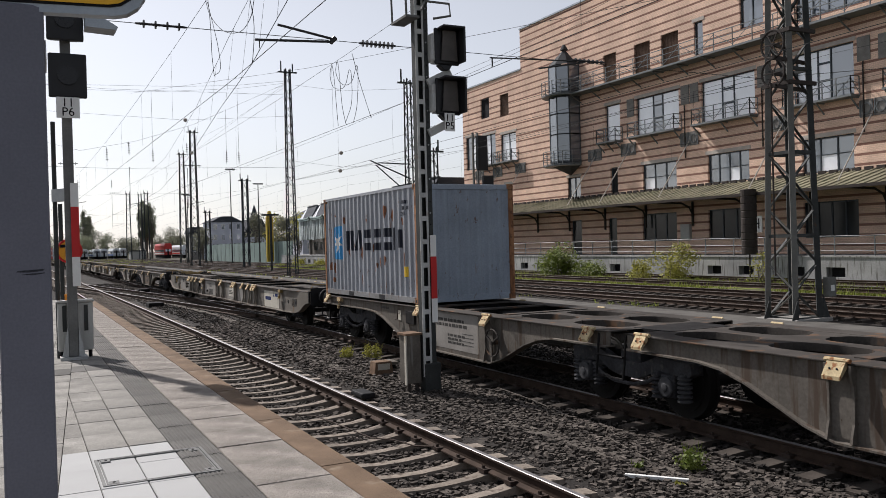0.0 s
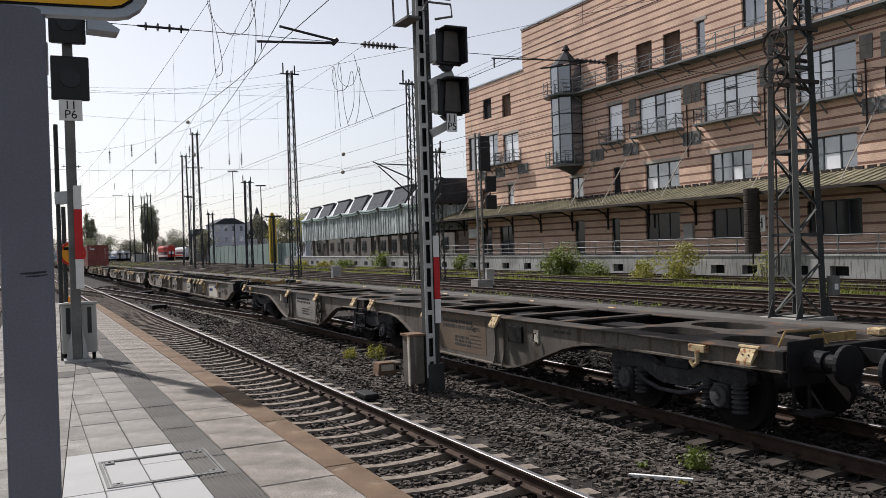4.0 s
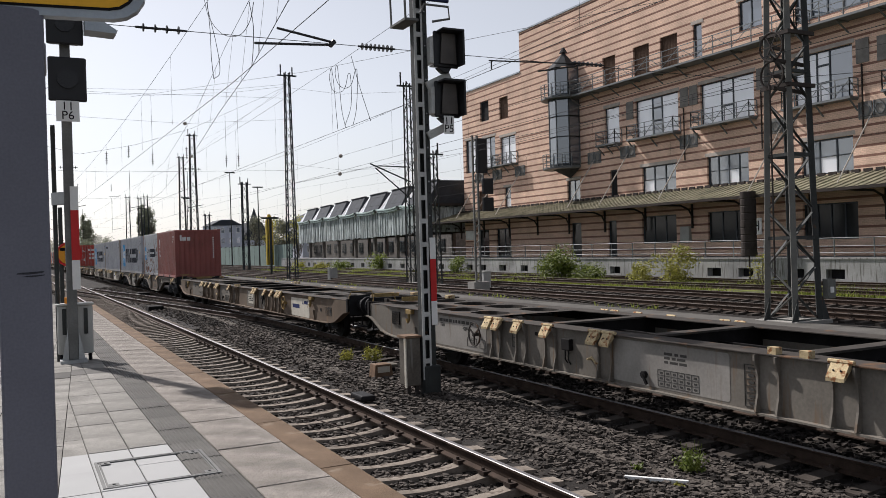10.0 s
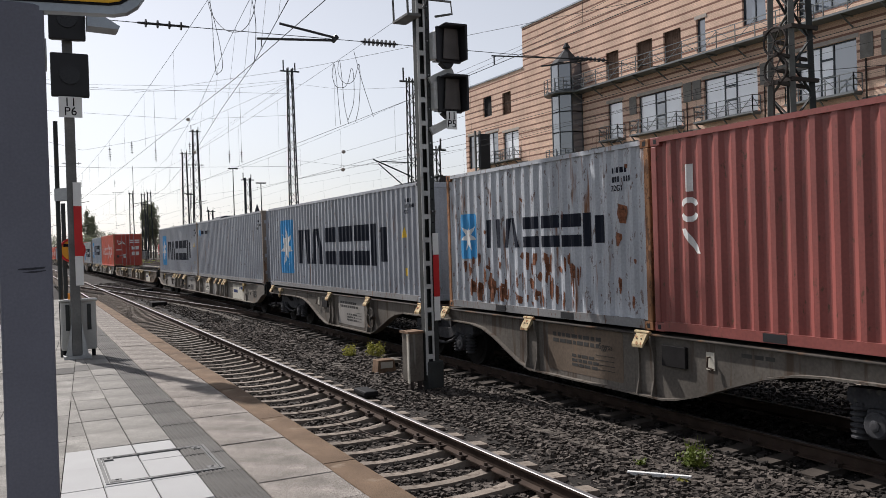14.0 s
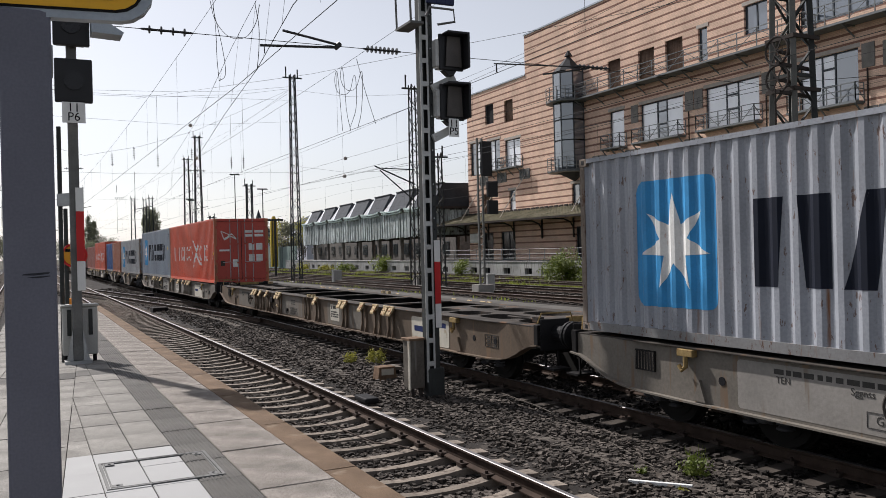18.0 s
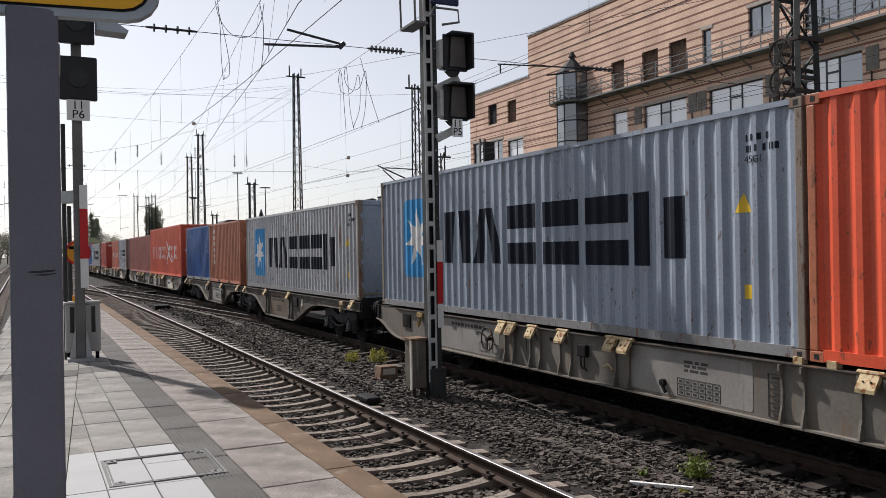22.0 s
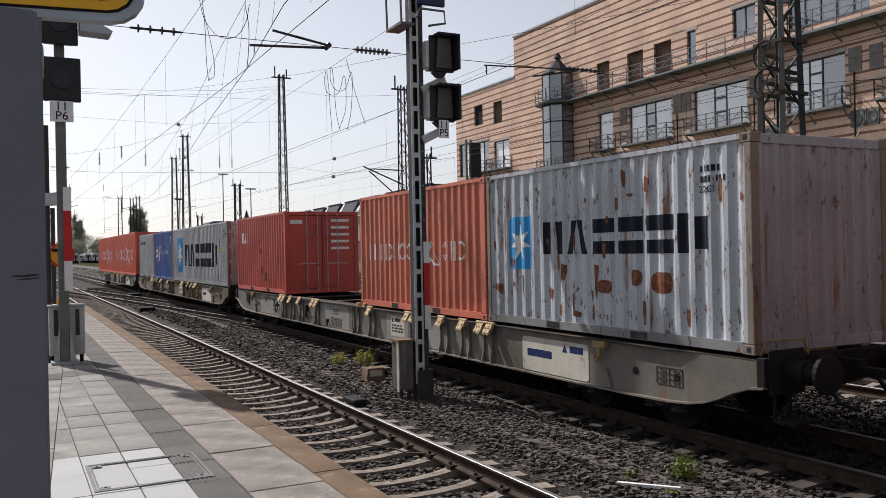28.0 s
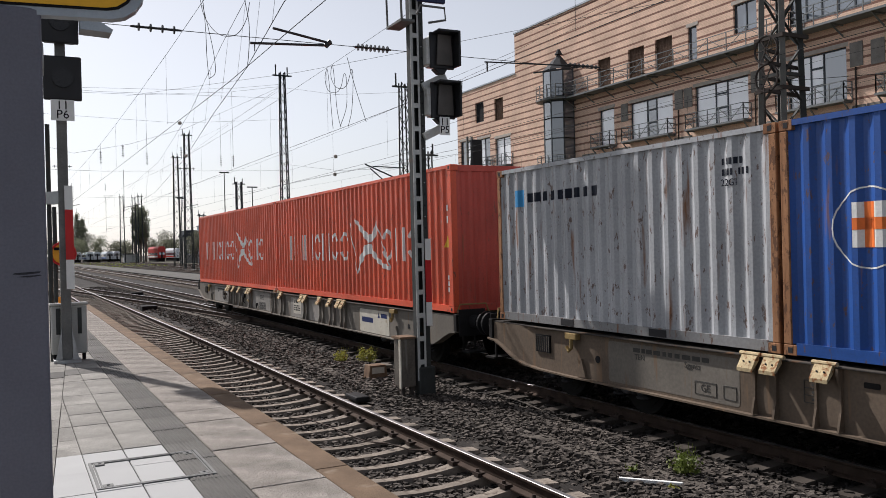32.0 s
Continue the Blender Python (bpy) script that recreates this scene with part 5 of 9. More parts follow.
def logo_star(c, L, H, pts, panel, word, n=6):
    """A blue panel with a white star, and a word as plain dark strokes; both given as u from, u to, z from, z to."""
    u0, u1, z0, z1 = panel
    decal("blue_panel", [rounded(L - u1, L - u0, z0, z1, (u1 - u0) * 0.1)], pts, D_BLUE, c)
    decal("star_mark", star(L - (u0 + u1) / 2, (z0 + z1) / 2, (u1 - u0) * 0.44), [(a, d - 0.003) for a, d in pts], D_WHITE, c)
    w, z0, z1 = (word[1] - word[0]) / n, word[2], word[3]
    slabs = [(0.04, 0, 0.86, 0, 0.86, 0.36, 0.04, 0.36), (0.04, 0.6, 0.86, 0.6, 0.86, 1, 0.04, 1)]
    shapes = ([(0, 0, 0.28, 0, 0.34, 1, 0, 1), (0.58, 0, 0.86, 0, 0.86, 1, 0.52, 1)], [(0, 0, 0.3, 0, 0.44, 1, 0.24, 1), (0.58, 0, 0.88, 0, 0.64, 1, 0.44, 1)], slabs, slabs, slabs, [(0, 0, 0.26, 0, 0.26, 1, 0, 1), (0.5, 0.1, 0.86, 0.1, 0.86, 0.9, 0.5, 0.9)])
    for i in range(n):
        a = word[0] + i * w
        for q in shapes[i % 6]:
            decal("word_block", [[(L - a - q[j] * w, z0 + q[j + 1] * (z1 - z0)) for j in (0, 2, 4, 6)]], pts, D_NAVY, c)
    code_marks(c, L, H, pts, D_NAVY)


def code_marks(c, L, H, pts, colour, rows=2, w=0.6):
    """Registration lines near the leading end as plain bars."""
    out, rng = [], random.Random(int(L * 10))
    for i in range(rows):
        y = 0.85
        while y > 0.85 - w * (0.8 if i else 0.55):
            k = rng.uniform(0.025, 0.05)
            out.append(rect(y - k, y, H - 0.4 - i * 0.13, H - 0.32 - i * 0.13))
            y -= k + rng.choice((0.02, 0.02, 0.06))
    decal("code_marking", out, pts, colour, c)
    text("type_code", "22G1" if L < 7 else ("45G1" if H > 2.7 else "42G1"), 0.12, Matrix.Translation((-W / 2 + 0.006, 0.7, H - 0.36 - rows * 0.13)) @ Matrix.Rotation(math.pi / 2, 4, "X") @ Matrix.Rotation(-math.pi / 2, 4, "Y"), colour, c)


def blotches(c, L, pts, cells):
    for u, z, w, h in cells:
        r = min(w, h) * 0.35
        decal("rust_stain", [rounded(L - u - w, L - u, z, z + h, r)], [(a, d - 0.001) for a, d in pts], D_RUST, c)


def rust_runs(c, L, pts, u0, u1, z0, z1, n, seed):
    """Ragged rust that has run down the wall."""
    rng, out = random.Random(seed), []
    for i in range(n):
        u = rng.uniform(u0, u1)
        w = rng.choice((0.03, 0.05, 0.05, 0.09, 0.14)) * rng.uniform(0.7, 1.4)
        a = z0 + (z1 - z0) * rng.random() ** 1.6
        b = min(z1 + 0.12, a + rng.uniform(0.06, 0.34))
        y, m = L - u, (a + b) / 2
        out.append([(y - w * rng.uniform(0.1, 0.4), a), (y + w * rng.uniform(0.1, 0.4), a + rng.uniform(0, 0.03)), (y + w * 0.5, m + rng.uniform(-0.05, 0.05)), (y + w * rng.uniform(0.1, 0.5), b), (y - w * 0.5, b - rng.uniform(0, 0.06)), (y - w * 0.5, m)])
    tagged(decal("rust_runs", out, [(a, d - 0.001) for a, d in pts], D_RUST, c), "ragged brown rust runs", kind="stuff")


def star20(c, L, H, pts):
    logo_star(c, L, H, pts, (0.71, 1.4, 0.94, 1.82), (1.71, 5.3, 1.17, 1.68))
    decal("size_label", [rect(L - 5.49, L - 5.34, 0.57, 0.8)], pts, D_YELLOW, c)
    rust_runs(c, L, pts, 0.2, 5.8, 0.25, 2.1, 22, 3)


def star20_rust(c, L, H, pts):
    logo_star(c, L, H, pts, (0.7, 1.42, 0.95, 1.82), (1.77, 5.43, 1.19, 1.7))
    blotches(c, L, pts, [(3.16, 0.62, 0.31, 0.19), (3.88, 0.75, 0.2, 0.22), (4.3, 0.66, 0.38, 0.28)])
    rust_runs(c, L, pts, 0.2, 5.9, 0.2, 2.3, 34, 5)


def star20_low(c, L, H, pts):
    logo_star(c, L, H, pts, (0.49, 1.18, 0.95, 1.8), (1.53, 5.12, 1.15, 1.66))
    rust_runs(c, L, pts, 0.65, 4.4, 0.16, 0.95, 95, 7)
    rust_runs(c, L, pts, 0.2, 5.9, 0.2, 2.3, 22, 8)


def star40(c, L, H, pts):
    k = 0.25 if H > 2.7 else 0.0
    logo_star(c, L, H, pts, (1.27, 2.77, 0.44 + k, 2.14 + k), (3.38, 10.5, 0.76 + k, 1.78 + k))
    decal("warning_triangle", [[(0.77, 1.41 + k), (1.0, 1.41 + k), (0.885, 1.64 + k)]], pts, D_YELLOW, c)
    decal("warning_label", [rect(0.79, 0.89, 0.56 + k * 0.3, 0.73 + k * 0.3)], pts, D_YELLOW, c)


def star40_door(c, L, H, pts):
    star40(c, L, H, pts)
    part("door_panel_mark", MB().box(0.05, 0.33, 0.011, 0.0165, H - 0.76, H - 0.42), D_BLUE, c)
    sm = MB()
    for q in star(0.19, H - 0.59, 0.13):
        sm.prism(q, 1, 0.006, 0.0105)
    part("door_star", sm, D_WHITE, c)
    part("door_word_mark", MB().box(-0.02, 0.4, 0.011, 0.0165, H - 0.87, H - 0.81), D_NAVY, c)
    part("door_plate", MB().box(0.12, 0.34, 0.011, 0.0165, 1.18, 1.42), M_DECK, c)


def line_mark(c, L, H, pts):
    decal("blue_panel", [rounded(L - 0.82, L - 0.55, H - 0.66, H - 0.38, 0.03)], pts, D_BLUE, c)
    decal("word_mark", bars(0.95, 2.87, H - 0.6, H - 0.45, 9, L, 0.35), pts, D_NAVY, c)
    code_marks(c, L, H, pts, D_NAVY)


def loop_mark(cy, cz, w, h, t, n=14):
    """Two facing arcs, above and below, as convex pieces."""
    out = []
    for i in range(n):
        if i % (n // 2) in (0, n // 2 - 1):
            continue
        a, b = 2 * math.pi * i / n, 2 * math.pi * (i + 1) / n
        out.append([(cy + w * math.cos(a), cz + h * math.sin(a)), (cy + w * math.cos(b), cz + h * math.sin(b)), (cy + (w - t) * math.cos(b), cz + (h - t) * math.sin(b)), (cy + (w - t) * math.cos(a), cz + (h - t) * math.sin(a))])
    return out


def band(upper, lower):
    """A curved band between two lines, as convex pieces."""
    return [[a, b, d, c] for (a, b), (c, d) in zip(zip(upper, upper[1:]), zip(lower, lower[1:]))]


def white_word(spans, eu, ez, k, z0, z1, t=0.09):
    """White plain strokes and loops for a word, and an emblem of two curved bands at eu."""
    def go(c, L, H, pts):
        out, zc, h = [], (z0 + z1) / 2, (z1 - z0) / 2
        for a, b, kind in spans:
            if kind:
                out += loop_mark(L - (a + b) / 2, zc, (b - a) / 2, h, t)
            else:
                out += [rect(L - a - t, L - a, z0, z1), rect(L - b, L - b + t, z0, z1)]
        decal("word_mark", out, pts, D_WHITE, c)

        def at(rows):
            return [(L - eu - u * k, ez + v * k) for u, v in rows]
        em = band(at([(-0.98, 0.62), (-0.55, 0.42), (-0.1, 0.18), (0.2, 0.2), (0.38, 0.5)]), at([(-0.9, 0.5), (-0.5, 0.22), (-0.12, -0.02), (0.22, 0.02), (0.42, 0.2)]))
        em += band(at([(-0.86, -0.74), (-0.66, -0.36), (-0.3, -0.06), (0.05, -0.04), (0.4, -0.32), (0.8, -0.5), (1.18, -0.58)]), at([(-0.84, -0.78), (-0.55, -0.5), (-0.25, -0.3), (0.05, -0.28), (0.4, -0.46), (0.8, -0.62), (1.15, -0.66)]))
        em += band(at([(-1.34, 0.5), (-0.86, -0.72)]), at([(-1.3, 0.5), (-0.83, -0.72)])) + band(at([(0.36, 0.5), (1.16, -0.6)]), at([(0.4, 0.5), (1.2, -0.6)]))
        decal("emblem", em, [(a, d - 0.003) for a, d in pts], D_WHITE, c)
    return go


WORD40 = [(1.5, 2.0, 0), (2.15, 2.75, 0), (2.9, 3.7, 0), (3.85, 4.35, 1), (4.5, 5.1, 0), (5.25, 5.75, 1), (5.9, 6.55, 1), (8.68, 9.25, 1), (9.38, 9.92, 0), (10.08, 10.72, 1)]
WORD20 = [(0.57, 0.82, 0), (0.9, 1.12, 0), (1.22, 1.55, 0), (1.63, 1.86, 1), (1.95, 2.2, 0), (2.28, 2.52, 1), (2.6, 2.92, 1), (4.3, 4.55, 1), (4.63, 4.88, 0), (4.97, 5.24, 1)]
red_word = white_word(WORD40, 7.93, 1.45, 1.0, 1.0, 1.74)


def tex_mark(c, L, H, pts):
    decal("word_mark", [rect(L - 0.74, L - 0.64, 1.83, 2.18), [(L - 0.88, 1.04), (L - 0.78, 1.04), (L - 0.52, 1.36), (L - 0.62, 1.36)]] + loop_mark(L - 0.68, 1.6, 0.17, 0.16, 0.07), pts, D_WHITE, c)
    code_marks(c, L, H, pts, D_WHITE)
    part("end_word_mark", MB().box(-0.95, -0.85, 0.012, 0.018, 2.0, 2.32).box(-0.82, -0.62, 0.012, 0.018, 2.0, 2.2).box(-0.58, -0.4, 0.012, 0.018, 2.0, 2.2), D_WHITE, c)
    m = MB()
    for i in range(10):
        m.box(0.79, 0.85, 0.012, 0.018, 2.1 - i * 0.12, 2.18 - i * 0.12)
    part("end_code_marking", m, D_WHITE, c)


def door_marks(c, colour=D_WHITE):
    m = MB()
    for i in range(2):
        m.box(0.15 + 0.45 * 0, 0.5, 0.012, 0.018, 2.25 - i * 0.18, 2.36 - i * 0.18)
        m.box(0.6, 1.0, 0.012, 0.018, 2.25 - i * 0.18, 2.36 - i * 0.18)
    for z in (1.65, 1.15):
        m.box(0.32, 0.58, 0.012, 0.018, z - 0.18, z + 0.12)
        m.box(0.66, 0.95, 0.012, 0.018, z - 0.18, z + 0.12)
    part("door_labels", m, colour, c)


def red40_side(c, L, H, pts):
    """Lettering of the long red containers, on the side alone."""
    red_word(c, L, H, pts)
    decal("code_column", [rect(0.45, 0.52, 1.08 + 0.13 * i, 1.17 + 0.13 * i) for i in range(11) if i not in (6, 9)] + [rect(0.2, 0.3, 0.4 + 0.12 * i, 0.49 + 0.12 * i) for i in range(3)], pts, D_WHITE, c)
    decal("type_plate", [rect(0.17, 0.3, 2.0, 2.12), rect(0.17, 0.3, 1.76, 1.9)], pts, D_WHITE, c)
    decal("warning_triangle", [[(0.16, 1.28), (0.38, 1.28), (0.27, 1.52)]], pts, D_YELLOW, c)


def red40(c, L, H, pts):
    red40_side(c, L, H, pts)
    door_marks(c)
    em = MB()
    for p, q, w_ in (((-0.91, 2.33), (-0.5, 2.15), 0.035), ((-0.91, 2.33), (-0.77, 1.95), 0.035), ((-0.77, 1.95), (-0.5, 2.13), 0.09), ((-0.5, 2.17), (-0.42, 2.2), 0.06), ((-0.42, 2.2), (-0.23, 1.97), 0.035), ((-0.5, 2.11), (-0.23, 1.97), 0.05)):
        e = Vector((p[1] - q[1], q[0] - p[0])).normalized() * w_ / 2
        em.prism([(p[0] - e.x, p[1] - e.y), (q[0] - e.x, q[1] - e.y), (q[0] + e.x, q[1] + e.y), (p[0] + e.x, p[1] + e.y)], 1, 0.011, 0.017)
    part("door_emblem", em, D_WHITE, c)
    part("door_strip", MB().box(-0.99, -0.54, 0.011, 0.017, 1.43, 1.51), D_WHITE, c)
    part("door_plate", MB().box(-0.94, -0.75, 0.011, 0.017, 0.78, 1.0), M_DECK, c)
    part("door_notice", MB().box(-0.4, -0.19, 0.011, 0.017, 0.72, 1.06), D_WHITE, c)


def flag_mark(c, L, H, pts):
    decal("flag_panel", [rect(L - 1.34, L - 0.88, 1.18, 1.64)], pts, D_WHITE, c)
    decal("flag_cross", [rect(L - 1.34, L - 0.88, 1.36, 1.48), rect(L - 1.12, L - 1.0, 1.18, 1.64)], [(a, d - 0.003) for a, d in pts], D_ORANGE, c)
    decal("word_mark", [[(L - 1.75, 1.0), (L - 2.0, 1.0), (L - 2.1, 1.85), (L - 1.85, 1.85)], [(L - 2.75, 1.05), (L - 2.83, 1.05), (L - 2.75, 1.9), (L - 2.67, 1.9)]] + bars(2.2, 4.75, 1.36, 1.56, 9, L, 0.62, -0.05), pts, D_WHITE, c)
    ringp = disc(L - 1.06, 1.38, 0.42, 28)
    decal("flag_ring", [[p, q, (L - 1.06 + (q[0] - L + 1.06) * 0.96, 1.38 + (q[1] - 1.38) * 0.96), (L - 1.06 + (p[0] - L + 1.06) * 0.96, 1.38 + (p[1] - 1.38) * 0.96)] for p, q in zip(ringp, ringp[1:] + ringp[:1])], pts, D_WHITE, c)
    code_marks(c, L, H, pts, D_WHITE)


def cai_mark(c, L, H, pts):
    decal("word_mark", [rect(L - 0.9, L - 0.63, 1.67, 2.04), [(L - 1.24, 1.67), (L - 0.95, 1.67), (L - 1.05, 2.04), (L - 1.16, 2.04)], rect(L - 1.36, L - 1.28, 1.67, 2.04)], pts, D_WHITE, c)
    blotches(c, L, pts, [(1.55, 0.75, 0.1, 0.16), (1.8, 0.62, 0.1, 0.22), (2.4, 0.72, 0.08, 0.18), (3.1, 1.3, 0.22, 0.16), (3.15, 0.6, 0.3, 0.24), (3.6, 0.35, 0.3, 0.3), (2.9, 1.65, 0.12, 0.1)])
    m = MB().box(-1.05, -0.65, 0.012, 0.018, 2.2, 2.32)
    for i in range(5):
        m.box(0.3, 0.9, 0.012, 0.018, 2.26 - i * 0.22, 2.34 - i * 0.22)
    part("door_labels", m, D_WHITE, c)


def side_codes(c, L, H, pts):
    m = [rect(L - 1.12, L - 0.92, 0.8 + 0.27 * i, 0.98 + 0.27 * i) for i in range(6)] + [rect(L - 5.62, L - 5.53, 1.1 + 0.14 * i, 1.2 + 0.14 * i) for i in range(8)]
    decal("code_marking", m, pts, D_WHITE, c)


def near_codes(c, L, H, pts):
    for i in range(9):
        decal("code_bar", [rect(0.83, 0.88, 0.8 + 0.12 * i, 0.87 + 0.12 * i)], pts, D_FADED, c)
    decal("code_block", [rect(0.45, 0.62, 1.34, 1.4), rect(0.45, 0.58, 1.26, 1.31)], pts, D_FADED, c)


BOXES = [
    ("faded grey container with rusty corner posts and blue star panel", 16.28, 20, P_GREY, P_RUSTPOST, False, False, star20, P_GREYBLUE),
    ("dark maroon container with white lettering bars on side and end", 156.33, 20, P_MAROON, P_MAROON, False, False, tex_mark, None),
    ("rust-streaked grey container with a blue star panel", 162.43, 20, P_GREYRUST, P_RUSTPOST, False, False, star20_low, None),
    ("long blue-grey container with a blue star panel", 169.78, 40, P_GREY, P_GREY, False, False, star40, None),
    ("long plain grey container with small dark lettering bars", 182.86, 40, P_GREY, P_POST, False, True, line_mark, None),
    ("long grey container with blue star panel and large dark blocks", 195.11, 40, P_GREY, P_POST, False, True, star40_door, None),
    ("bright red high container with white lettering bars and a white emblem", 234.67, 40, P_RED, P_BROWN, True, True, red40, P_CRIMSON),
    ("long blue-grey high container with a blue star panel", 246.91, 40, P_GREYBLUE, P_POST, True, True, star40_door, None),
    ("long light grey container with rusty posts and large dark lettering bars", 260.67, 40, P_PALE, P_POST, False, True, star40_door, P_GREYBLUE),
    ("red-brown container with white code bars", 273.91, 20, P_BROWN, P_BROWN, False, False, side_codes, None),
    ("deep blue container with grimy grey posts and white code bars", 280.01, 20, P_BLUE, P_RAILGREY, False, False, near_codes, None),
    ("bright red high container with white lettering bars and a white emblem", 287.77, 40, P_RED, P_RED, True, True, red40, P_RED),
    ("long dull red-brown container without lettering", 300.0, 40, P_DULLRED, P_DULLRED, False, True, None, None),
    ("pale grey rust-patched container with blue star panel and dark blocks", 314.6, 20, P_GREYRUST, P_POST, False, False, star20_rust, P_GREYEND),
    ("faded red container with white lettering bars", 320.72, 20, P_REDFADE, P_REDFADE, False, False, white_word(WORD20, 3.62, 1.26, 0.45, 1.08, 1.46, 0.05), None),
    ("crimson container with white lettering bars on its doors", 333.05, 20, P_CRIMSON, P_CRIMSON, False, True, cai_mark, None),
    ("long blue-grey container with blue star panel and large dark blocks", 340.73, 40, P_PALE, P_POST, False, True, star40_door, None),
    ("navy blue container with a flag emblem and white script bars", 352.95, 20, P_NAVY, P_RUSTPOST, False, False, flag_mark, None),
    ("plain grey container with small dark lettering bars", 359.05, 20, P_PALE, P_RUSTPOST, False, False, line_mark, None),
    ("bright red long container with white lettering bars and a white emblem", 366.84, 40, P_RED, P_RED, True, False, red40_side, P_CRIMSON),
    ("bright red container with white emblem, last on the train", 379.1, 40, P_RED, P_RED, True, False, red_word, P_RED),
]
for lab, u, ft, col, post, high, door, marks, endc in BOXES:
    container(lab, u, ft, col, post, high, door, marks, endc)


# ---- the brick warehouse across the yard ----
FX = 42.0
M_BRICK = mat("banded_orange_brick", (0.76, 0.545, 0.42), 0.9, var=0.16, scale=0.5, fine=14, bump=0.25)
nt = M_BRICK.node_tree
tc = [q for q in nt.nodes if q.type == "TEX_COORD"][0]
sep = nt.nodes.new("ShaderNodeSeparateXYZ")
nt.links.new(tc.outputs["Object"], sep.inputs[0])
div = nt.nodes.new("ShaderNodeMath")
div.operation, div.inputs[1].default_value = "DIVIDE", 0.56
nt.links.new(sep.outputs[2], div.inputs[0])
fra = nt.nodes.new("ShaderNodeMath")
fra.operation = "FRACT"
nt.links.new(div.outputs[0], fra.inputs[0])
thr = nt.nodes.new("ShaderNodeMapRange")
thr.inputs[1].default_value, thr.inputs[2].default_value = 0.24, 0.26
thr.inputs[3].default_value, thr.inputs[4].default_value = 1.0, 0.0
nt.links.new(fra.outputs[0], thr.inputs[0])
mix = nt.nodes.new("ShaderNodeMix")
mix.data_type = "RGBA"
bsdf = nt.nodes["Principled BSDF"]
src = bsdf.inputs["Base Color"].links[0].from_socket
nt.links.new(thr.outputs[0], mix.inputs[0])
nt.links.new(src, mix.inputs[6])
mix.inputs[7].default_value = (0.27, 0.15, 0.115, 1)
bt = nt.nodes.new("ShaderNodeTexBrick")
bt.inputs["Color1"].default_value, bt.inputs["Color2"].default_value, bt.inputs["Mortar"].default_value = (1, 1, 1, 1), (0.9, 0.89, 0.88, 1), (0.78, 0.77, 0.76, 1)
bt.inputs["Scale"].default_value, bt.inputs["Mortar Size"].default_value, bt.inputs["Brick Width"].default_value, bt.inputs["Row Height"].default_value = 1.0, 0.012, 0.25, 0.0933
comb = nt.nodes.new("ShaderNodeCombineXYZ")
nt.links.new(sep.outputs[1], comb.inputs[0])
nt.links.new(sep.outputs[2], comb.inputs[1])
nt.links.new(comb.outputs[0], bt.inputs["Vector"])
mul2 = nt.nodes.new("ShaderNodeMix")
mul2.data_type, mul2.blend_type = "RGBA", "MULTIPLY"
mul2.inputs[0].default_value = 1.0
nt.links.new(mix.outputs[2], mul2.inputs[6])
nt.links.new(bt.outputs["Color"], mul2.inputs[7])
nt.links.new(mul2.outputs[2], bsdf.inputs["Base Color"])
M_WFRAME = mat("blue_grey_window_frame", (0.05, 0.06, 0.07), 0.5, 0.2, var=0.1)
M_RAILING = mat("grey_green_steel_railing", (0.15, 0.162, 0.165), 0.55, 0.2, var=0.12)
M_SHUTTER = mat("brown_window_grille", (0.11, 0.07, 0.05), 0.8, var=0.2)
M_SILL = mat("pale_stone_lintel", (0.42, 0.38, 0.34), 0.85, var=0.12)
M_PANEL = mat("grey_stone_panel", (0.2, 0.19, 0.175), 0.85, var=0.2, scale=2, fine=20)
# flat near-black that stands in for shade inside openings
M_DARK = mat("interior_shade_black", (0.02, 0.02, 0.022), 0.9, var=0.2)
M_CANOPY = mat("mossy_corrugated_canopy", (0.17, 0.155, 0.105), 0.9, var=0.35, scale=0.6, fine=10, second=(0.1, 0.1, 0.06), amount=0.4)
M_ZINC = mat("zinc_flashing", (0.3, 0.33, 0.36), 0.45, 0.6, var=0.12)
M_STEEL = mat("brown_black_steelwork", (0.05, 0.042, 0.038), 0.75, 0.2, var=0.2)
M_GLASS = bpy.data.materials.new("window_glass")
M_GLASS.use_nodes = True
gb = M_GLASS.node_tree.nodes["Principled BSDF"]
gb.inputs["Base Color"].default_value = (0.09, 0.11, 0.135, 1)
gb.inputs["Roughness"].default_value = 0.06
gb.inputs["IOR"].default_value = 2.7
# dark base paints the dim rooms behind these panes
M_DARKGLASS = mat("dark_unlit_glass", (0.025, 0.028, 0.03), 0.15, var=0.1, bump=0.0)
M_SLATE0 = mat("weathered_lead_sheet", (0.05, 0.052, 0.056), 0.8, 0.0, var=0.15)
M_PLINTH = mat("dirty_plinth_concrete", (0.3, 0.3, 0.295), 0.9, var=0.25, scale=0.6, fine=14, bump=0.3, second=(0.13, 0.125, 0.115), amount=0.4, streak=True)
# whitish base paints the sky mirrored in the panes, along with some blinds
M_SKYPANE = mat("blind_and_sky_white_pane", (0.78, 0.8, 0.83), 0.12, var=0.06, scale=0.8, bump=0.0)
M_SKYPANE.node_tree.nodes["Principled BSDF"].inputs["IOR"].default_value = 2.0
M_SKYPANE.node_tree.nodes["Principled BSDF"].inputs["Specular IOR Level"].default_value = 0.7


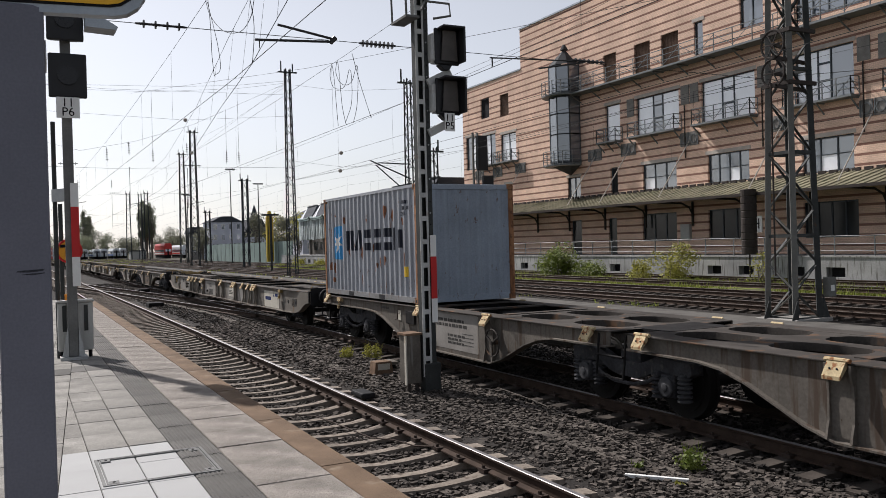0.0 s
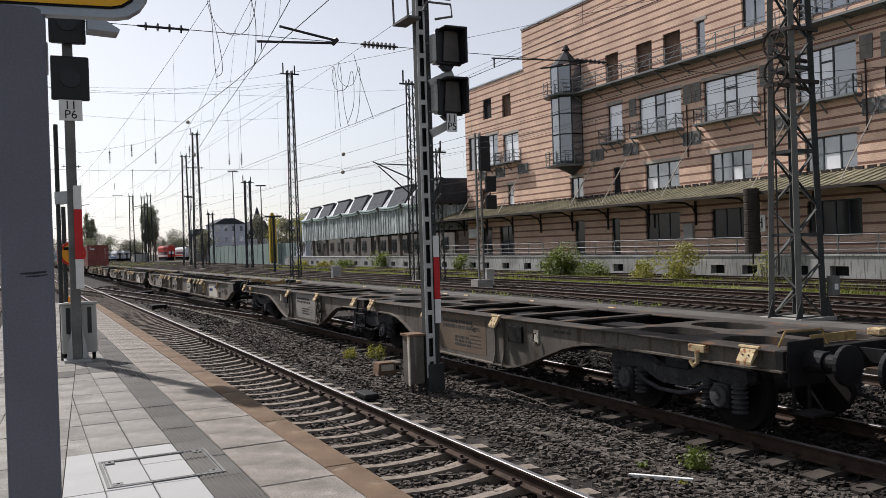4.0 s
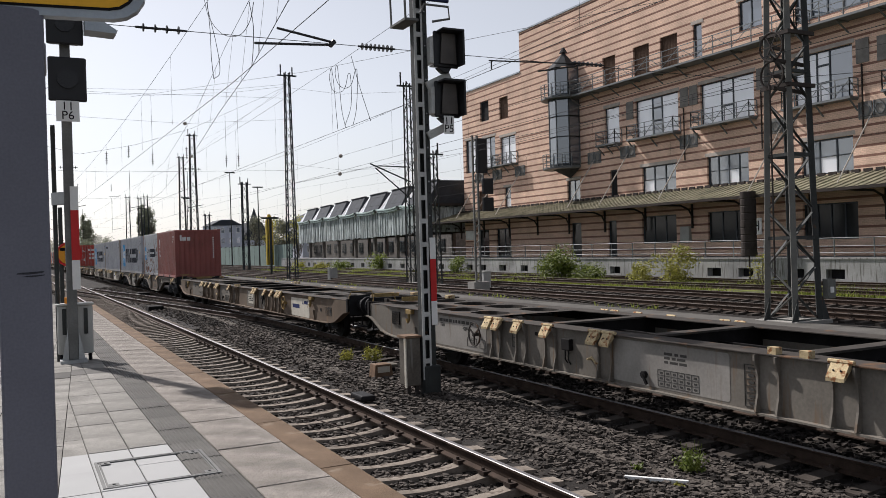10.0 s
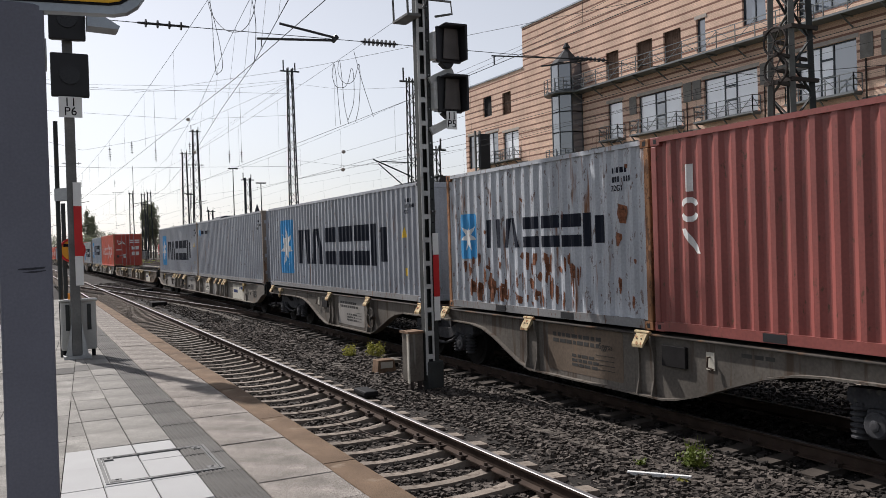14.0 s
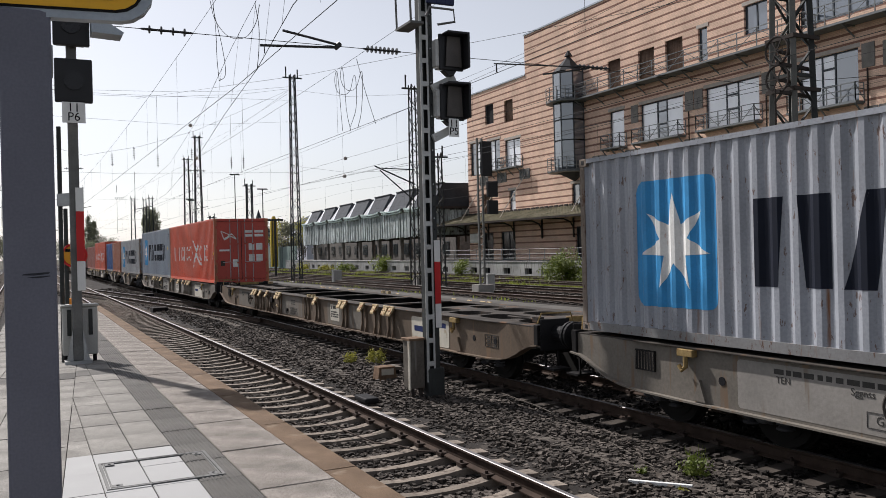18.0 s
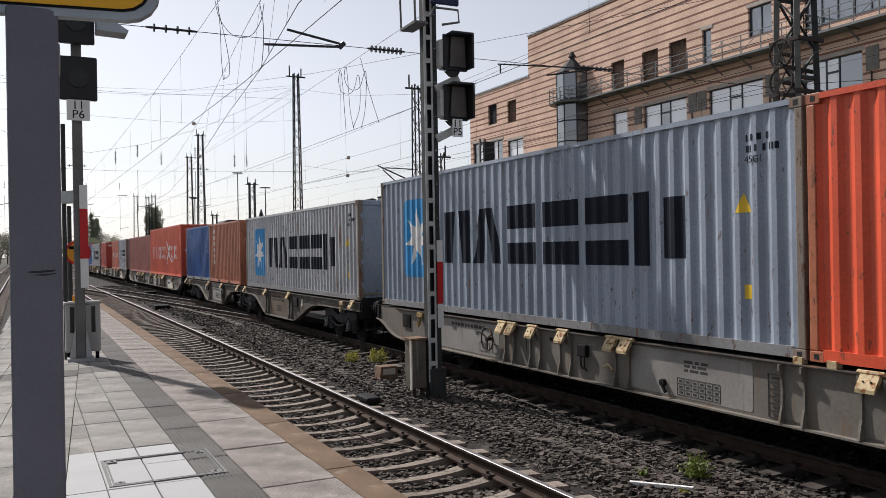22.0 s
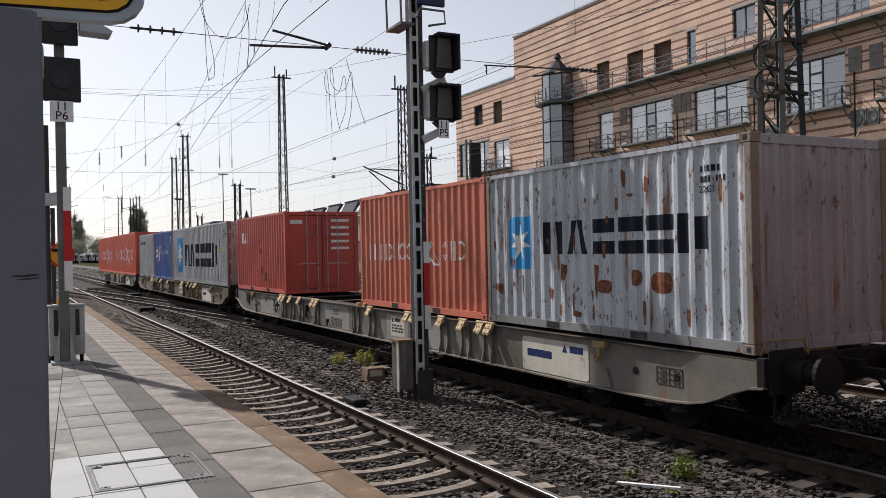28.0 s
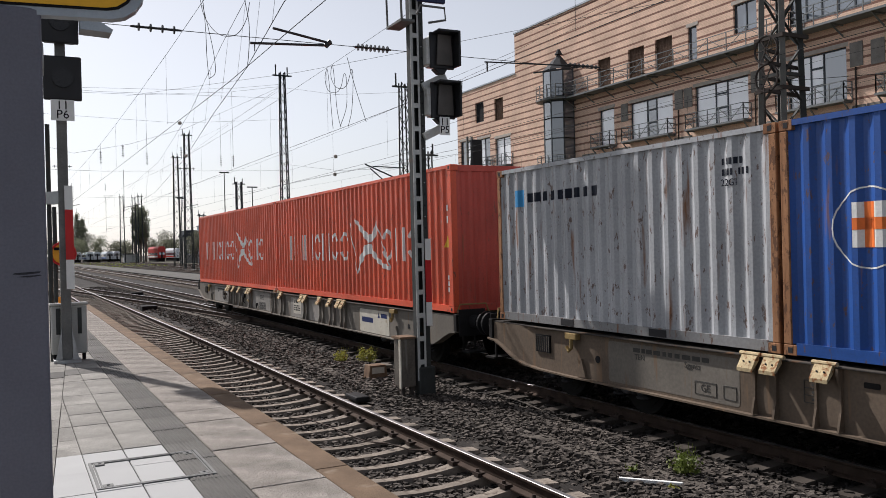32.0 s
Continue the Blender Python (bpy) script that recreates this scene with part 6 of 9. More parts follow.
def holed_wall(mb, x, y0, y1, z0, z1, holes, depth=0.3):
    """A wall face in the plane x with openings and their reveals; depth goes away from the yard."""
    ys = sorted({y0, y1, *[q for h in holes for q in h[:2] if y0 < q < y1]})
    zs = sorted({z0, z1, *[q for h in holes for q in h[2:4] if z0 < q < z1]})
    for ya, yb in zip(ys, ys[1:]):
        run = None
        for za, zb in zip(zs, zs[1:]):
            yc, zc = (ya + yb) / 2, (za + zb) / 2
            if any(h[0] < yc < h[1] and h[2] < zc < h[3] for h in holes):
                continue
            mb.quad((x, yb, za), (x, ya, za), (x, ya, zb), (x, yb, zb))
    for h in holes:
        a, b, c, d = h[:4]
        mb.quad((x, a, c), (x + depth, a, c), (x + depth, a, d), (x, a, d))
        mb.quad((x, b, c), (x, b, d), (x + depth, b, d), (x + depth, b, c))
        mb.quad((x, a, c), (x, b, c), (x + depth, b, c), (x + depth, a, c))
        mb.quad((x, a, d), (x + depth, a, d), (x + depth, b, d), (x, b, d))
    mb.quad((x + depth + 0.2, y0, z0), (x + depth + 0.2, y1, z0), (x + depth + 0.2, y1, z1), (x + depth + 0.2, y0, z1))
    mb.quad((x, y0, z1), (x, y1, z1), (x + depth + 0.2, y1, z1), (x + depth + 0.2, y0, z1))
    mb.quad((x, y0, z0), (x, y0, z1), (x + depth + 0.2, y0, z1), (x + depth + 0.2, y0, z0))
    mb.quad((x, y1, z0), (x + depth + 0.2, y1, z0), (x + depth + 0.2, y1, z1), (x, y1, z1))
    return mb


house = thing("brick_warehouse", "banded orange and brown brick warehouse with steel balconies", "building")
# openings: y from, y to, z from, z to, panes across, panes up, filling
LOW = [(46.0, 49.65, 5.95, 7.95, 3, 2, "g"), (39.3, 42.95, 6.0, 8.0, 4, 2, "g"), (57.5, 59.35, 5.8, 7.75, 2, 1, "g"), (52.6, 53.5, 5.9, 8.1, 1, 1, "d"), (65.6, 67.2, 5.85, 7.75, 1, 1, "s"), (68.6, 69.75, 5.9, 7.95, 1, 2, "g"), (31.7, 35.2, 6.0, 8.05, 3, 2, "g"), (24.6, 28.2, 6.0, 8.0, 4, 2, "g"), (73.0, 74.9, 5.9, 7.9, 1, 1, "s")]
MID = [(45.6, 50.2, 10.2, 13.0, 3, 1, "b"), (38.7, 43.4, 10.2, 13.0, 3, 1, "b"), (52.15, 53.95, 9.9, 13.05, 1, 1, "b"), (67.5, 70.3, 10.0, 12.85, 2, 1, "b"), (71.3, 73.7, 10.0, 13.2, 2, 1, "b"), (75.2, 77.4, 10.0, 13.4, 2, 1, "b"), (31.6, 35.6, 10.2, 13.2, 3, 1, "b"), (24.6, 29.0, 10.2, 13.1, 3, 1, "b")]
TOP = [(52.45, 54.05, 14.85, 17.1, 1, 1, "s"), (48.5, 50.3, 14.85, 17.1, 1, 1, "s"), (45.5, 47.3, 14.85, 17.15, 1, 1, "s"), (43.1, 43.95, 14.95, 17.25, 1, 1, "g"), (72.4, 74.1, 14.9, 16.9, 1, 1, "d"), (68.7, 70.3, 14.6, 16.7, 1, 1, "s"), (37.9, 39.8, 15.8, 17.7, 2, 1, "g"), (30.0, 35.4, 15.2, 18.0, 5, 1, "g")]
DOCK = [(46.1, 49.8, 2.2, 4.25, 3, 1, "k"), (39.4, 43.0, 2.2, 4.25, 3, 1, "k"), (57.5, 58.95, 1.25, 4.1, 1, 1, "k"), (52.85, 53.9, 1.25, 4.1, 1, 1, "k"), (68.8, 71.5, 1.25, 4.0, 2, 1, "k"), (73.0, 75.0, 1.25, 4.0, 1, 1, "k"), (31.5, 35.2, 2.2, 4.3, 4, 1, "k"), (24.6, 28.4, 2.2, 4.2, 3, 1, "k")]
for (ya, yb, zt) in ((12.0, 66.4, 22.1), (66.4, 78.0, 18.4)):
    hs_ = [h for h in LOW + MID + TOP + DOCK if ya <= h[0] and h[1] <= yb]
    part("wall", holed_wall(MB(), FX, ya, yb, 0.4, zt, hs_), M_BRICK, house)
    part("parapet_cap", MB().box(FX - 0.08, FX + 0.55, ya - 0.02, yb + 0.06, zt + 0.002, zt + 0.14), M_ZINC, house)
side = MB()
side.box(FX + 0.55, 70, 66.0, 66.38, 0.4, 22.0).box(FX + 0.55, 70, 77.5, 77.98, 0.4, 18.3).box(69.6, 70, 12, 66, 0.4, 22.0).box(FX + 0.55, 69.6, 12.0, 12.4, 0.4, 22.0)
part("rear_walls", side, M_BRICK, house)
part("roof", MB().box(FX + 0.5, 69.6, 12.4, 66.0, 21.2, 21.4).box(FX + 0.5, 70, 66.4, 77.5, 17.6, 17.8), M_ZINC, house)
for (ya, yb, za, zb, nx, nz, fill) in LOW + MID + TOP + DOCK:
    t, x = 0.08, FX + 0.14
    cut = [i / nx for i in range(nx + 1)]
    if fill == "b" and nx == 3:
        cut = [0, 0.4, 0.62, 1]
    rows_ = [j / nz for j in range(nz + 1)]
    mm_ = M_SHUTTER if fill == "s" else M_WFRAME
    fm = MB()
    ring_o, ring_i = [(ya, za), (yb, za), (yb, zb), (ya, zb)], [(ya + t, za + t), (yb - t, za + t), (yb - t, zb - t), (ya + t, zb - t)]
    fm.v = [(x, *p) for p in ring_o] + [(x, *p) for p in ring_i] + [(x + 0.08, *p) for p in ring_o] + [(x + 0.08, *p) for p in ring_i]
    for a in range(4):
        b = (a + 1) % 4
        fm.f += [(a, b, 4 + b, 4 + a), (8 + a, 12 + a, 12 + b, 8 + b), (a, 8 + a, 8 + b, b), (4 + a, 4 + b, 12 + b, 12 + a)]
    w = part("window", fm, mm_, house)
    for c in cut[1:-1]:
        y = ya + (yb - ya) * c
        part("mullion", MB().box(x + 0.004, x + 0.076, y - 0.045, y + 0.045, za + t, zb - t), mm_, w)
    for c in rows_[1:-1]:
        z = za + (zb - za) * c
        for ca, cb in zip(cut, cut[1:]):
            part("glazing_bar", MB().box(x + 0.008, x + 0.072, ya + (yb - ya) * ca + 0.046 + (t - 0.046) * (ca == 0), ya + (yb - ya) * cb - 0.046 - (t - 0.046) * (cb == 1), z - 0.03, z + 0.03), mm_, w)
    if fill == "b" and nx == 3:
        for q in (0.36, 0.7):
            part("transom", MB().box(x + 0.008, x + 0.072, ya + (yb - ya) * 0.4 + 0.046, ya + (yb - ya) * 0.62 - 0.046, za + (zb - za) * q, za + (zb - za) * q + 0.12), mm_, w)
    for i, (ca, cb) in enumerate(zip(cut, cut[1:])):
        for j in range(nz):
            pa, pb = ya + (yb - ya) * ca, ya + (yb - ya) * cb
            qa, qb = za + (zb - za) * j / nz, za + (zb - za) * (j + 1) / nz
            pane = MB().box(FX + 0.19, FX + 0.205, pa + 0.03, pb - 0.03, qa + 0.03, qb - 0.03)
            pale_pane = fill == "b" and (i + int(ya)) % 5 != 1
            half = fill == "g" and j == 0 and nz == 2 and (i + int(ya)) % 4 == 0
            part("pane", pane, {"g": M_SKYPANE if half else M_GLASS, "b": M_SKYPANE if pale_pane else M_GLASS, "d": M_DARK, "s": M_SHUTTER, "k": M_DARKGLASS}[fill], w)
    if fill == "s":
        gr = MB()
        n = int((yb - ya) / 0.16)
        for i in range(1, n):
            y = ya + (yb - ya) * i / n
            gr.box(FX + 0.1, FX + 0.12, y - 0.012, y + 0.012, za, zb)
        for i in range(1, 9):
            z = za + (zb - za) * i / 9
            gr.box(FX + 0.104, FX + 0.116, ya, yb, z - 0.012, z + 0.012)
        part("grille", gr, M_SHUTTER, w)
    if fill == "b" and nx == 3:
        for pa in (ya - 1.05, yb + 0.25):
            part("side_panel", MB().box(FX - 0.05, FX - 0.002, pa, pa + 0.8, zb - 1.25, zb + 0.1), M_PANEL, w)
        part("downpipe", MB().cyl((FX - 0.08, ya - 0.62, 8.0), (FX - 0.08, ya - 0.62, zb - 1.3), 0.05, 6), M_STEEL, w)
    if fill in "gb" and za > 5:
        part("lintel", MB().box(FX - 0.03, FX + 0.02, ya - 0.15, yb + 0.15, zb + 0.003, zb + 0.24), M_SILL, w)


def railing(parent, x0, x1, y0, y1, z0, z1, step=0.9, cross=True, mid=2):
    """A steel railing round three sides of a ledge: posts, rails and crossed stays."""
    m = MB()
    runs = [((x0, y0), (x0, y1)), ((x0, y0), (x1, y0)), ((x0, y1), (x1, y1))]
    for (xa, ya), (xb, yb) in runs:
        L = math.hypot(xb - xa, yb - ya)
        n = max(1, round(L / step))
        for i in range(n + 1):
            q = i / n
            px, py = xa + (xb - xa) * q, ya + (yb - ya) * q
            m.bar((px, py, z0), (px, py, z1), 0.05)
            if cross and i < n:
                q2 = (i + 1) / n
                qx, qy = xa + (xb - xa) * q2, ya + (yb - ya) * q2
                if i % 2:
                    m.bar((px, py, z0 + 0.1), (qx, qy, z1 - 0.1), 0.03)
                else:
                    m.bar((px, py, z1 - 0.1), (qx, qy, z0 + 0.1), 0.03)
        for k in range(mid + 1):
            z = z0 + (z1 - z0) * (k + 1) / (mid + 1)
            m.bar((xa, ya, z), (xb, yb, z), 0.045)
    return part("railing", m, M_RAILING, parent)


def balcony(y0, y1, z, out, h=1.05, step=0.9, stays=True):
    b = part("balcony", MB().box(FX - out, FX - 0.004, y0, y1, z - 0.14, z - 0.03).box(FX - out - 0.03, FX - out, y0 - 0.03, y1 + 0.03, z - 0.15, z - 0.02), M_RAILING, house)
    railing(b, FX - out + 0.02, FX - 0.01, y0 + 0.03, y1 - 0.03, z - 0.03, z + h, step)
    n = max(2, round((y1 - y0) / 2.4))
    for i in range(n + 1):
        y = y0 + 0.1 + (y1 - y0 - 0.2) * i / n
        part("bracket", MB().bar((FX - out + 0.05, y, z - 0.14), (FX, y, z - 0.8), 0.07).bar((FX - out + 0.05, y, z - 0.17), (FX, y, z - 0.17), 0.08), M_RAILING, b)
    return b


balcony(34.5, 57.2, 14.6, 1.15, 1.15, 1.6)
balcony(14.0, 34.4, 14.6, 1.15, 1.15, 1.6)
for ya, yb in ((45.6, 50.2), (38.7, 43.4), (52.1, 54.0), (67.4, 70.4), (71.2, 73.8), (31.5, 35.7), (24.5, 29.1)):
    balcony(ya - 0.25, yb + 0.25, 10.15, 0.75, 1.0, 0.95)

# the glazed stair turret
tur = part("turret", MB(), M_WFRAME, house, "slim glazed octagonal stair turret with a cone roof")
TY, TX = 58.6, FX - 0.55
tm, gl = MB(), []

pts = [(TX + 1.35 * math.cos(a), TY + 1.35 * math.sin(a)) for a in [radians(67.5 + 45 * i) for i in range(6)]]
for (xa, ya), (xb, yb) in zip(pts, pts[1:]):
    for z0, z1 in ((9.0, 11.3), (11.3, 13.0), (13.0, 14.4), (14.8, 17.0)):
        tm.bar((xa, ya, z0), (xb, yb, z0), 0.09)
        tm.bar((xa, ya, z1), (xb, yb, z1), 0.09)
        d = Vector((yb - ya, xa - xb, 0)).normalized() * 0.02
        pane = MB()
        pane.quad((xa, ya, z0 + 0.05), (xb, yb, z0 + 0.05), (xb, yb, z1 - 0.05), (xa, ya, z1 - 0.05))
        pane.quad((xa + d.x, ya + d.y, z0 + 0.05), (xb + d.x, yb + d.y, z0 + 0.05), (xb + d.x, yb + d.y, z1 - 0.05), (xa + d.x, ya + d.y, z1 - 0.05))
        gl.append(pane)
for x, y in pts:
    tm.bar((x, y, 8.7), (x, y, 17.1), 0.1)
tm.prism([(x, y) for x, y in pts], 2, 14.42, 14.78)
tm.prism([(x, y) for x, y in pts], 2, 8.7, 8.95)
tur.data.clear_geometry()
tur.data.from_pydata(tm.v, [], tm.f)
for pane in gl:
    part("pane", pane, M_GLASS, tur)
roofm = MB()
for (xa, ya), (xb, yb) in zip(pts, pts[1:]):
    roofm.quad((xa * 1.0 - 0.08, ya, 17.1), (xb - 0.08, yb, 17.1), (TX, TY, 18.6))
roofm.cyl((TX, TY, 18.5), (TX, TY, 18.95), 0.35, 10, 0.1)
part("cone_roof", roofm, M_SLATE0, tur)
cone = MB()
for (xa, ya), (xb, yb) in zip(pts, pts[1:]):
    cone.quad((xa, ya, 8.7), (xb, yb, 8.7), (TX + 0.4, TY, 7.9))
part("bottom_cone", cone, M_SLATE0, tur)
for z in (8.75, 14.6):
    deck = MB()
    big = [(TX + 2.0 * math.cos(a), TY + 2.0 * math.sin(a)) for a in [radians(90 + 22.5 * i) for i in range(9)]]
    deck.prism([(x, y) for x, y in big], 2, z - 0.12, z - 0.02)
    rb = part("ring_balcony", deck, M_RAILING, tur)
    for dz in (0.03, 0.4, 0.75, 1.1):
        part("rail", MB().tube([(x, y, z + dz) for x, y in big], 0.026, 6), M_RAILING, rb)
    for x, y in big:
        part("post", MB().bar((x, y, z), (x, y, z + 1.1), 0.05), M_RAILING, rb)

# scrollwork plates and tie rods that hold the canopy
for y in (36.6, 44.6, 51.2, 55.4, 66.8, 71.0, 74.6, 30.4, 23.0):
    m = MB()
    for dy in (-0.45, 0.45):
        for k in range(10):
            a0, a1 = 2 * math.pi * k / 10, 2 * math.pi * (k + 1) / 10
            m.bar((FX - 0.06, y + dy + 0.3 * math.cos(a0), 9.3 + 0.3 * math.sin(a0)), (FX - 0.06, y + dy + 0.3 * math.cos(a1), 9.3 + 0.3 * math.sin(a1)), 0.05)
        m.bar((FX - 0.05, y + dy - 0.38, 8.85), (FX - 0.05, y + dy - 0.38, 9.75), 0.06)
        m.bar((FX - 0.05, y + dy + 0.38, 8.85), (FX - 0.05, y + dy + 0.38, 9.75), 0.06)
    sc_ = part("wall_scroll", m, M_RAILING, house)
    for dy in (-0.45, 0.45):
        part("stone_plate", MB().box(FX - 0.035, FX - 0.002, y + dy - 0.4, y + dy + 0.4, 8.82, 9.78), M_PANEL, sc_)
    part("tie_rod", MB().cyl((FX - 0.02, y, 9.2), (39.3, y + 0.35, 5.15), 0.04, 6), M_SILL, house)

# loading dock: plinth, canopy, posts and railing
dock = thing("loading_dock", "raised concrete loading dock with dark square vents", "loading dock", kind="structure")
vents = []
y = 20.0
while y < 132:
    vents.append((y, y + 1.15, 0.1, 0.62))
    y += 2.55 if int(y) % 2 else 3.6
pl = holed_wall(MB(), 38.5, 12, 136, -0.5, 1.15, vents, 0.5)
pl.box(38.45, FX + 0.4, 12, 136, 1.152, 1.24)
part("plinth", pl, M_PLINTH, dock)
# black sheets paint the shade inside the vents
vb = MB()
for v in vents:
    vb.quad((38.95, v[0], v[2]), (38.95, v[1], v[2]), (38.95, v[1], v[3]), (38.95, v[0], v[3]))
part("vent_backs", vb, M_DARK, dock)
fence = thing("dock_railing", "galvanised three-rail pipe railing along the loading dock", "railing")
y = 14.0
while y < 80:
    part("post", MB().bar((38.62, y, 1.24), (38.62, y, 2.3), 0.05), M_RAILING, fence)
    y += 2.35
for z in (1.5, 1.85, 2.28):
    part("rail", MB().cyl((38.62, 14, z), (38.62, 80, z), 0.024, 6), M_RAILING, fence)
can = thing("loading_canopy", "sloping mossy canopy roof over the loading dock", "canopy")
cr = MB()
n = 115
for i in range(n):
    ya, yb = 12 + 68.0 * i / n, 12 + 68.0 * (i + 0.5) / n
    yc = 12 + 68.0 * (i + 1) / n
    for p, q, da, db in ((ya, ya + (yb - ya) * 1.3, 0, 0), (ya + (yb - ya) * 1.3, ya + (yb - ya) * 1.35, 0, 0.045), (ya + (yb - ya) * 1.35, ya + (yb - ya) * 1.95, 0.045, 0.045), (ya + (yb - ya) * 1.95, yc, 0.045, 0)):
        cr.quad((38.2, p, 4.9 + da), (38.2, q, 4.9 + db), (FX - 0.01, q, 5.96 + db), (FX - 0.01, p, 5.96 + da))
part("canopy_roof", cr, M_CANOPY, can)
part("canopy_soffit", MB().prism([(38.25, 4.8), (FX - 0.02, 5.0), (FX - 0.02, 5.9), (38.25, 4.86)], 1, 12, 80), M_STEEL, can)
part("front_gutter", MB().box(38.08, 38.24, 12, 80, 4.76, 4.92), M_STEEL, can)
i = 12.3
while i < 80:
    part("ridge_block", MB().box(FX - 0.42, FX - 0.3, i, i + 0.5, 5.86, 6.06), M_STEEL, can)
    i += 0.75
y = 15.0
while y < 80:
    part("canopy_bracket", MB().tube([(FX - 0.08, y, 3.3), (FX - 0.1, y, 4.0), (FX - 0.4, y, 4.5), (FX - 1.1, y, 4.78), (38.4, y, 4.84)], 0.07, 6).bar((FX - 0.1, y, 3.2), (FX - 0.1, y, 4.9), 0.12), M_STEEL, can)
    y += 4.9
drum = thing("roller_drum", "dark ribbed vertical cylinder beside the loading dock", "duct")
dm = MB().lathe((37.9, 35.6, 1.35), (0, 0, 1), [e for k in range(9) for e in ((k * 0.42, 0.42), (k * 0.42 + 0.03, 0.45), (k * 0.42 + 0.38, 0.45), (k * 0.42 + 0.41, 0.42))], 22)
part("stand", MB().cyl((37.9, 35.6, -0.4), (37.9, 35.6, 1.4), 0.045, 8), M_STEEL, drum)
part("drum", dm, M_STEEL, drum)
for nm, y0, z0, w_, h_, col, lab in (("wall_cabinet", 44.6, 2.2, 0.9, 1.15, M_CABINET, "pale grey cabinet on the dock wall"), ("dock_sign", 71.6, 3.0, 1.9, 0.9, M_CABINET, "weathered pale sign under the canopy"), ("letter_sign", 36.2, 2.6, 0.9, 1.0, M_WHITE, "white sign with a black letter")):
    t = thing(nm, lab, "sign" if "sign" in nm else "cabinet")
    part("panel", MB().box(41.75 if nm == "wall_cabinet" else 39.6, 41.99 if nm == "wall_cabinet" else 39.66, y0, y0 + w_, z0, z0 + h_), col, t, bevel=0.02)
    if nm == "letter_sign":
        text("letter", "H", 0.9, Matrix.Translation((39.59, y0 + w_ / 2, z0 + h_ / 2)) @ Matrix.Rotation(math.pi / 2, 4, "X") @ Matrix.Rotation(-math.pi / 2, 4, "Y"), M_INK, t)

# ---- the long goods shed with roof lanterns ----
M_SHEDWALL = mat("streaked_grey_boarding", (0.38, 0.42, 0.42), 0.8, var=0.32, scale=0.9, fine=9, second=(0.17, 0.19, 0.185), amount=0.5, streak=True, rnd=0.32)
M_SLATE = mat("dark_slate", (0.042, 0.047, 0.056), 0.75, var=0.2, scale=1, fine=12)
shed = thing("goods_shed", "long grey boarded goods shed with dark roof lanterns on posts", "shed")


def sx(y):
    return 38.0 + (y - 79) * 0.055


SH0, SH1 = 79.0, 134.1
LANTERN = 7.88
M_SHEDPOST = mat("grimy_shed_post", (0.13, 0.12, 0.11), 0.9, var=0.25, scale=2, fine=20)
M_PATINA = mat("pale_green_metal_fascia", (0.42, 0.52, 0.5), 0.55, 0.2, var=0.2, scale=1.5, fine=20, second=(0.28, 0.32, 0.31), amount=0.35, streak=True)
# pale base holds the sky reflected in the lantern glass
M_GLAZED = mat("sky_pale_lantern_glazing", (0.36, 0.37, 0.38), 0.35, 0.0, var=0.2, scale=1.2, fine=12, second=(0.3, 0.28, 0.26), amount=0.35, streak=True)
rng = random.Random(17)
y, k = SH0, 0
while y < SH1 - 0.1:
    # boards of uneven width and set
    w_ = min(rng.choice((0.3, 0.42, 0.5, 0.5, 0.62, 0.8)), SH1 - y)
    o, zb = (0.06 if k % 2 else 0.0) + rng.uniform(0, 0.03), 3.98 - (y - SH0) * 0.006 - rng.choice((0, 0, 0.05, 0.12))
    part("board", MB().prism([(sx(y) - o, y), (sx(y + w_) - o, y + w_), (sx(y + w_) + 0.2, y + w_), (sx(y) + 0.2, y)], 2, zb, 6.72), M_SHEDWALL, shed)
    y += w_
    k += 1
part("roof", MB().prism([(sx(SH0) + 0.1, SH0), (sx(SH1) + 0.1, SH1), (sx(SH1) + 9, SH1), (sx(SH0) + 9, SH0)], 2, 6.6, 6.9), M_SLATE, shed)
part("floor_beam", MB().prism([(sx(SH0) + 0.22, SH0), (sx(SH1) + 0.22, SH1), (sx(SH1) + 0.6, SH1), (sx(SH0) + 0.6, SH0)], 2, 4.0, 4.34), M_STEEL, shed)
part("ceiling_slab", MB().prism([(sx(SH0) + 0.6, SH0), (sx(SH1) + 0.6, SH1), (sx(SH1) + 8.5, SH1), (sx(SH0) + 8.5, SH0)], 2, 4.2, 4.4), M_STEEL, shed)
y = SH0 + 2.2
while y < SH1:
    part("post", MB().box(sx(y) + 0.25, sx(y) + 0.65, y - 0.22, y + 0.22, 1.24, 4.0), M_SHEDPOST, shed, bevel=0.03)
    part("post", MB().box(sx(y) + 7.6, sx(y) + 8.0, y - 0.2, y + 0.2, 1.24, 4.2), M_SHEDPOST, shed)
    part("cross_beam", MB().box(sx(y) + 0.66, sx(y) + 8.0, y - 0.15, y + 0.15, 3.85, 4.2), M_STEEL, shed)
    y += LANTERN
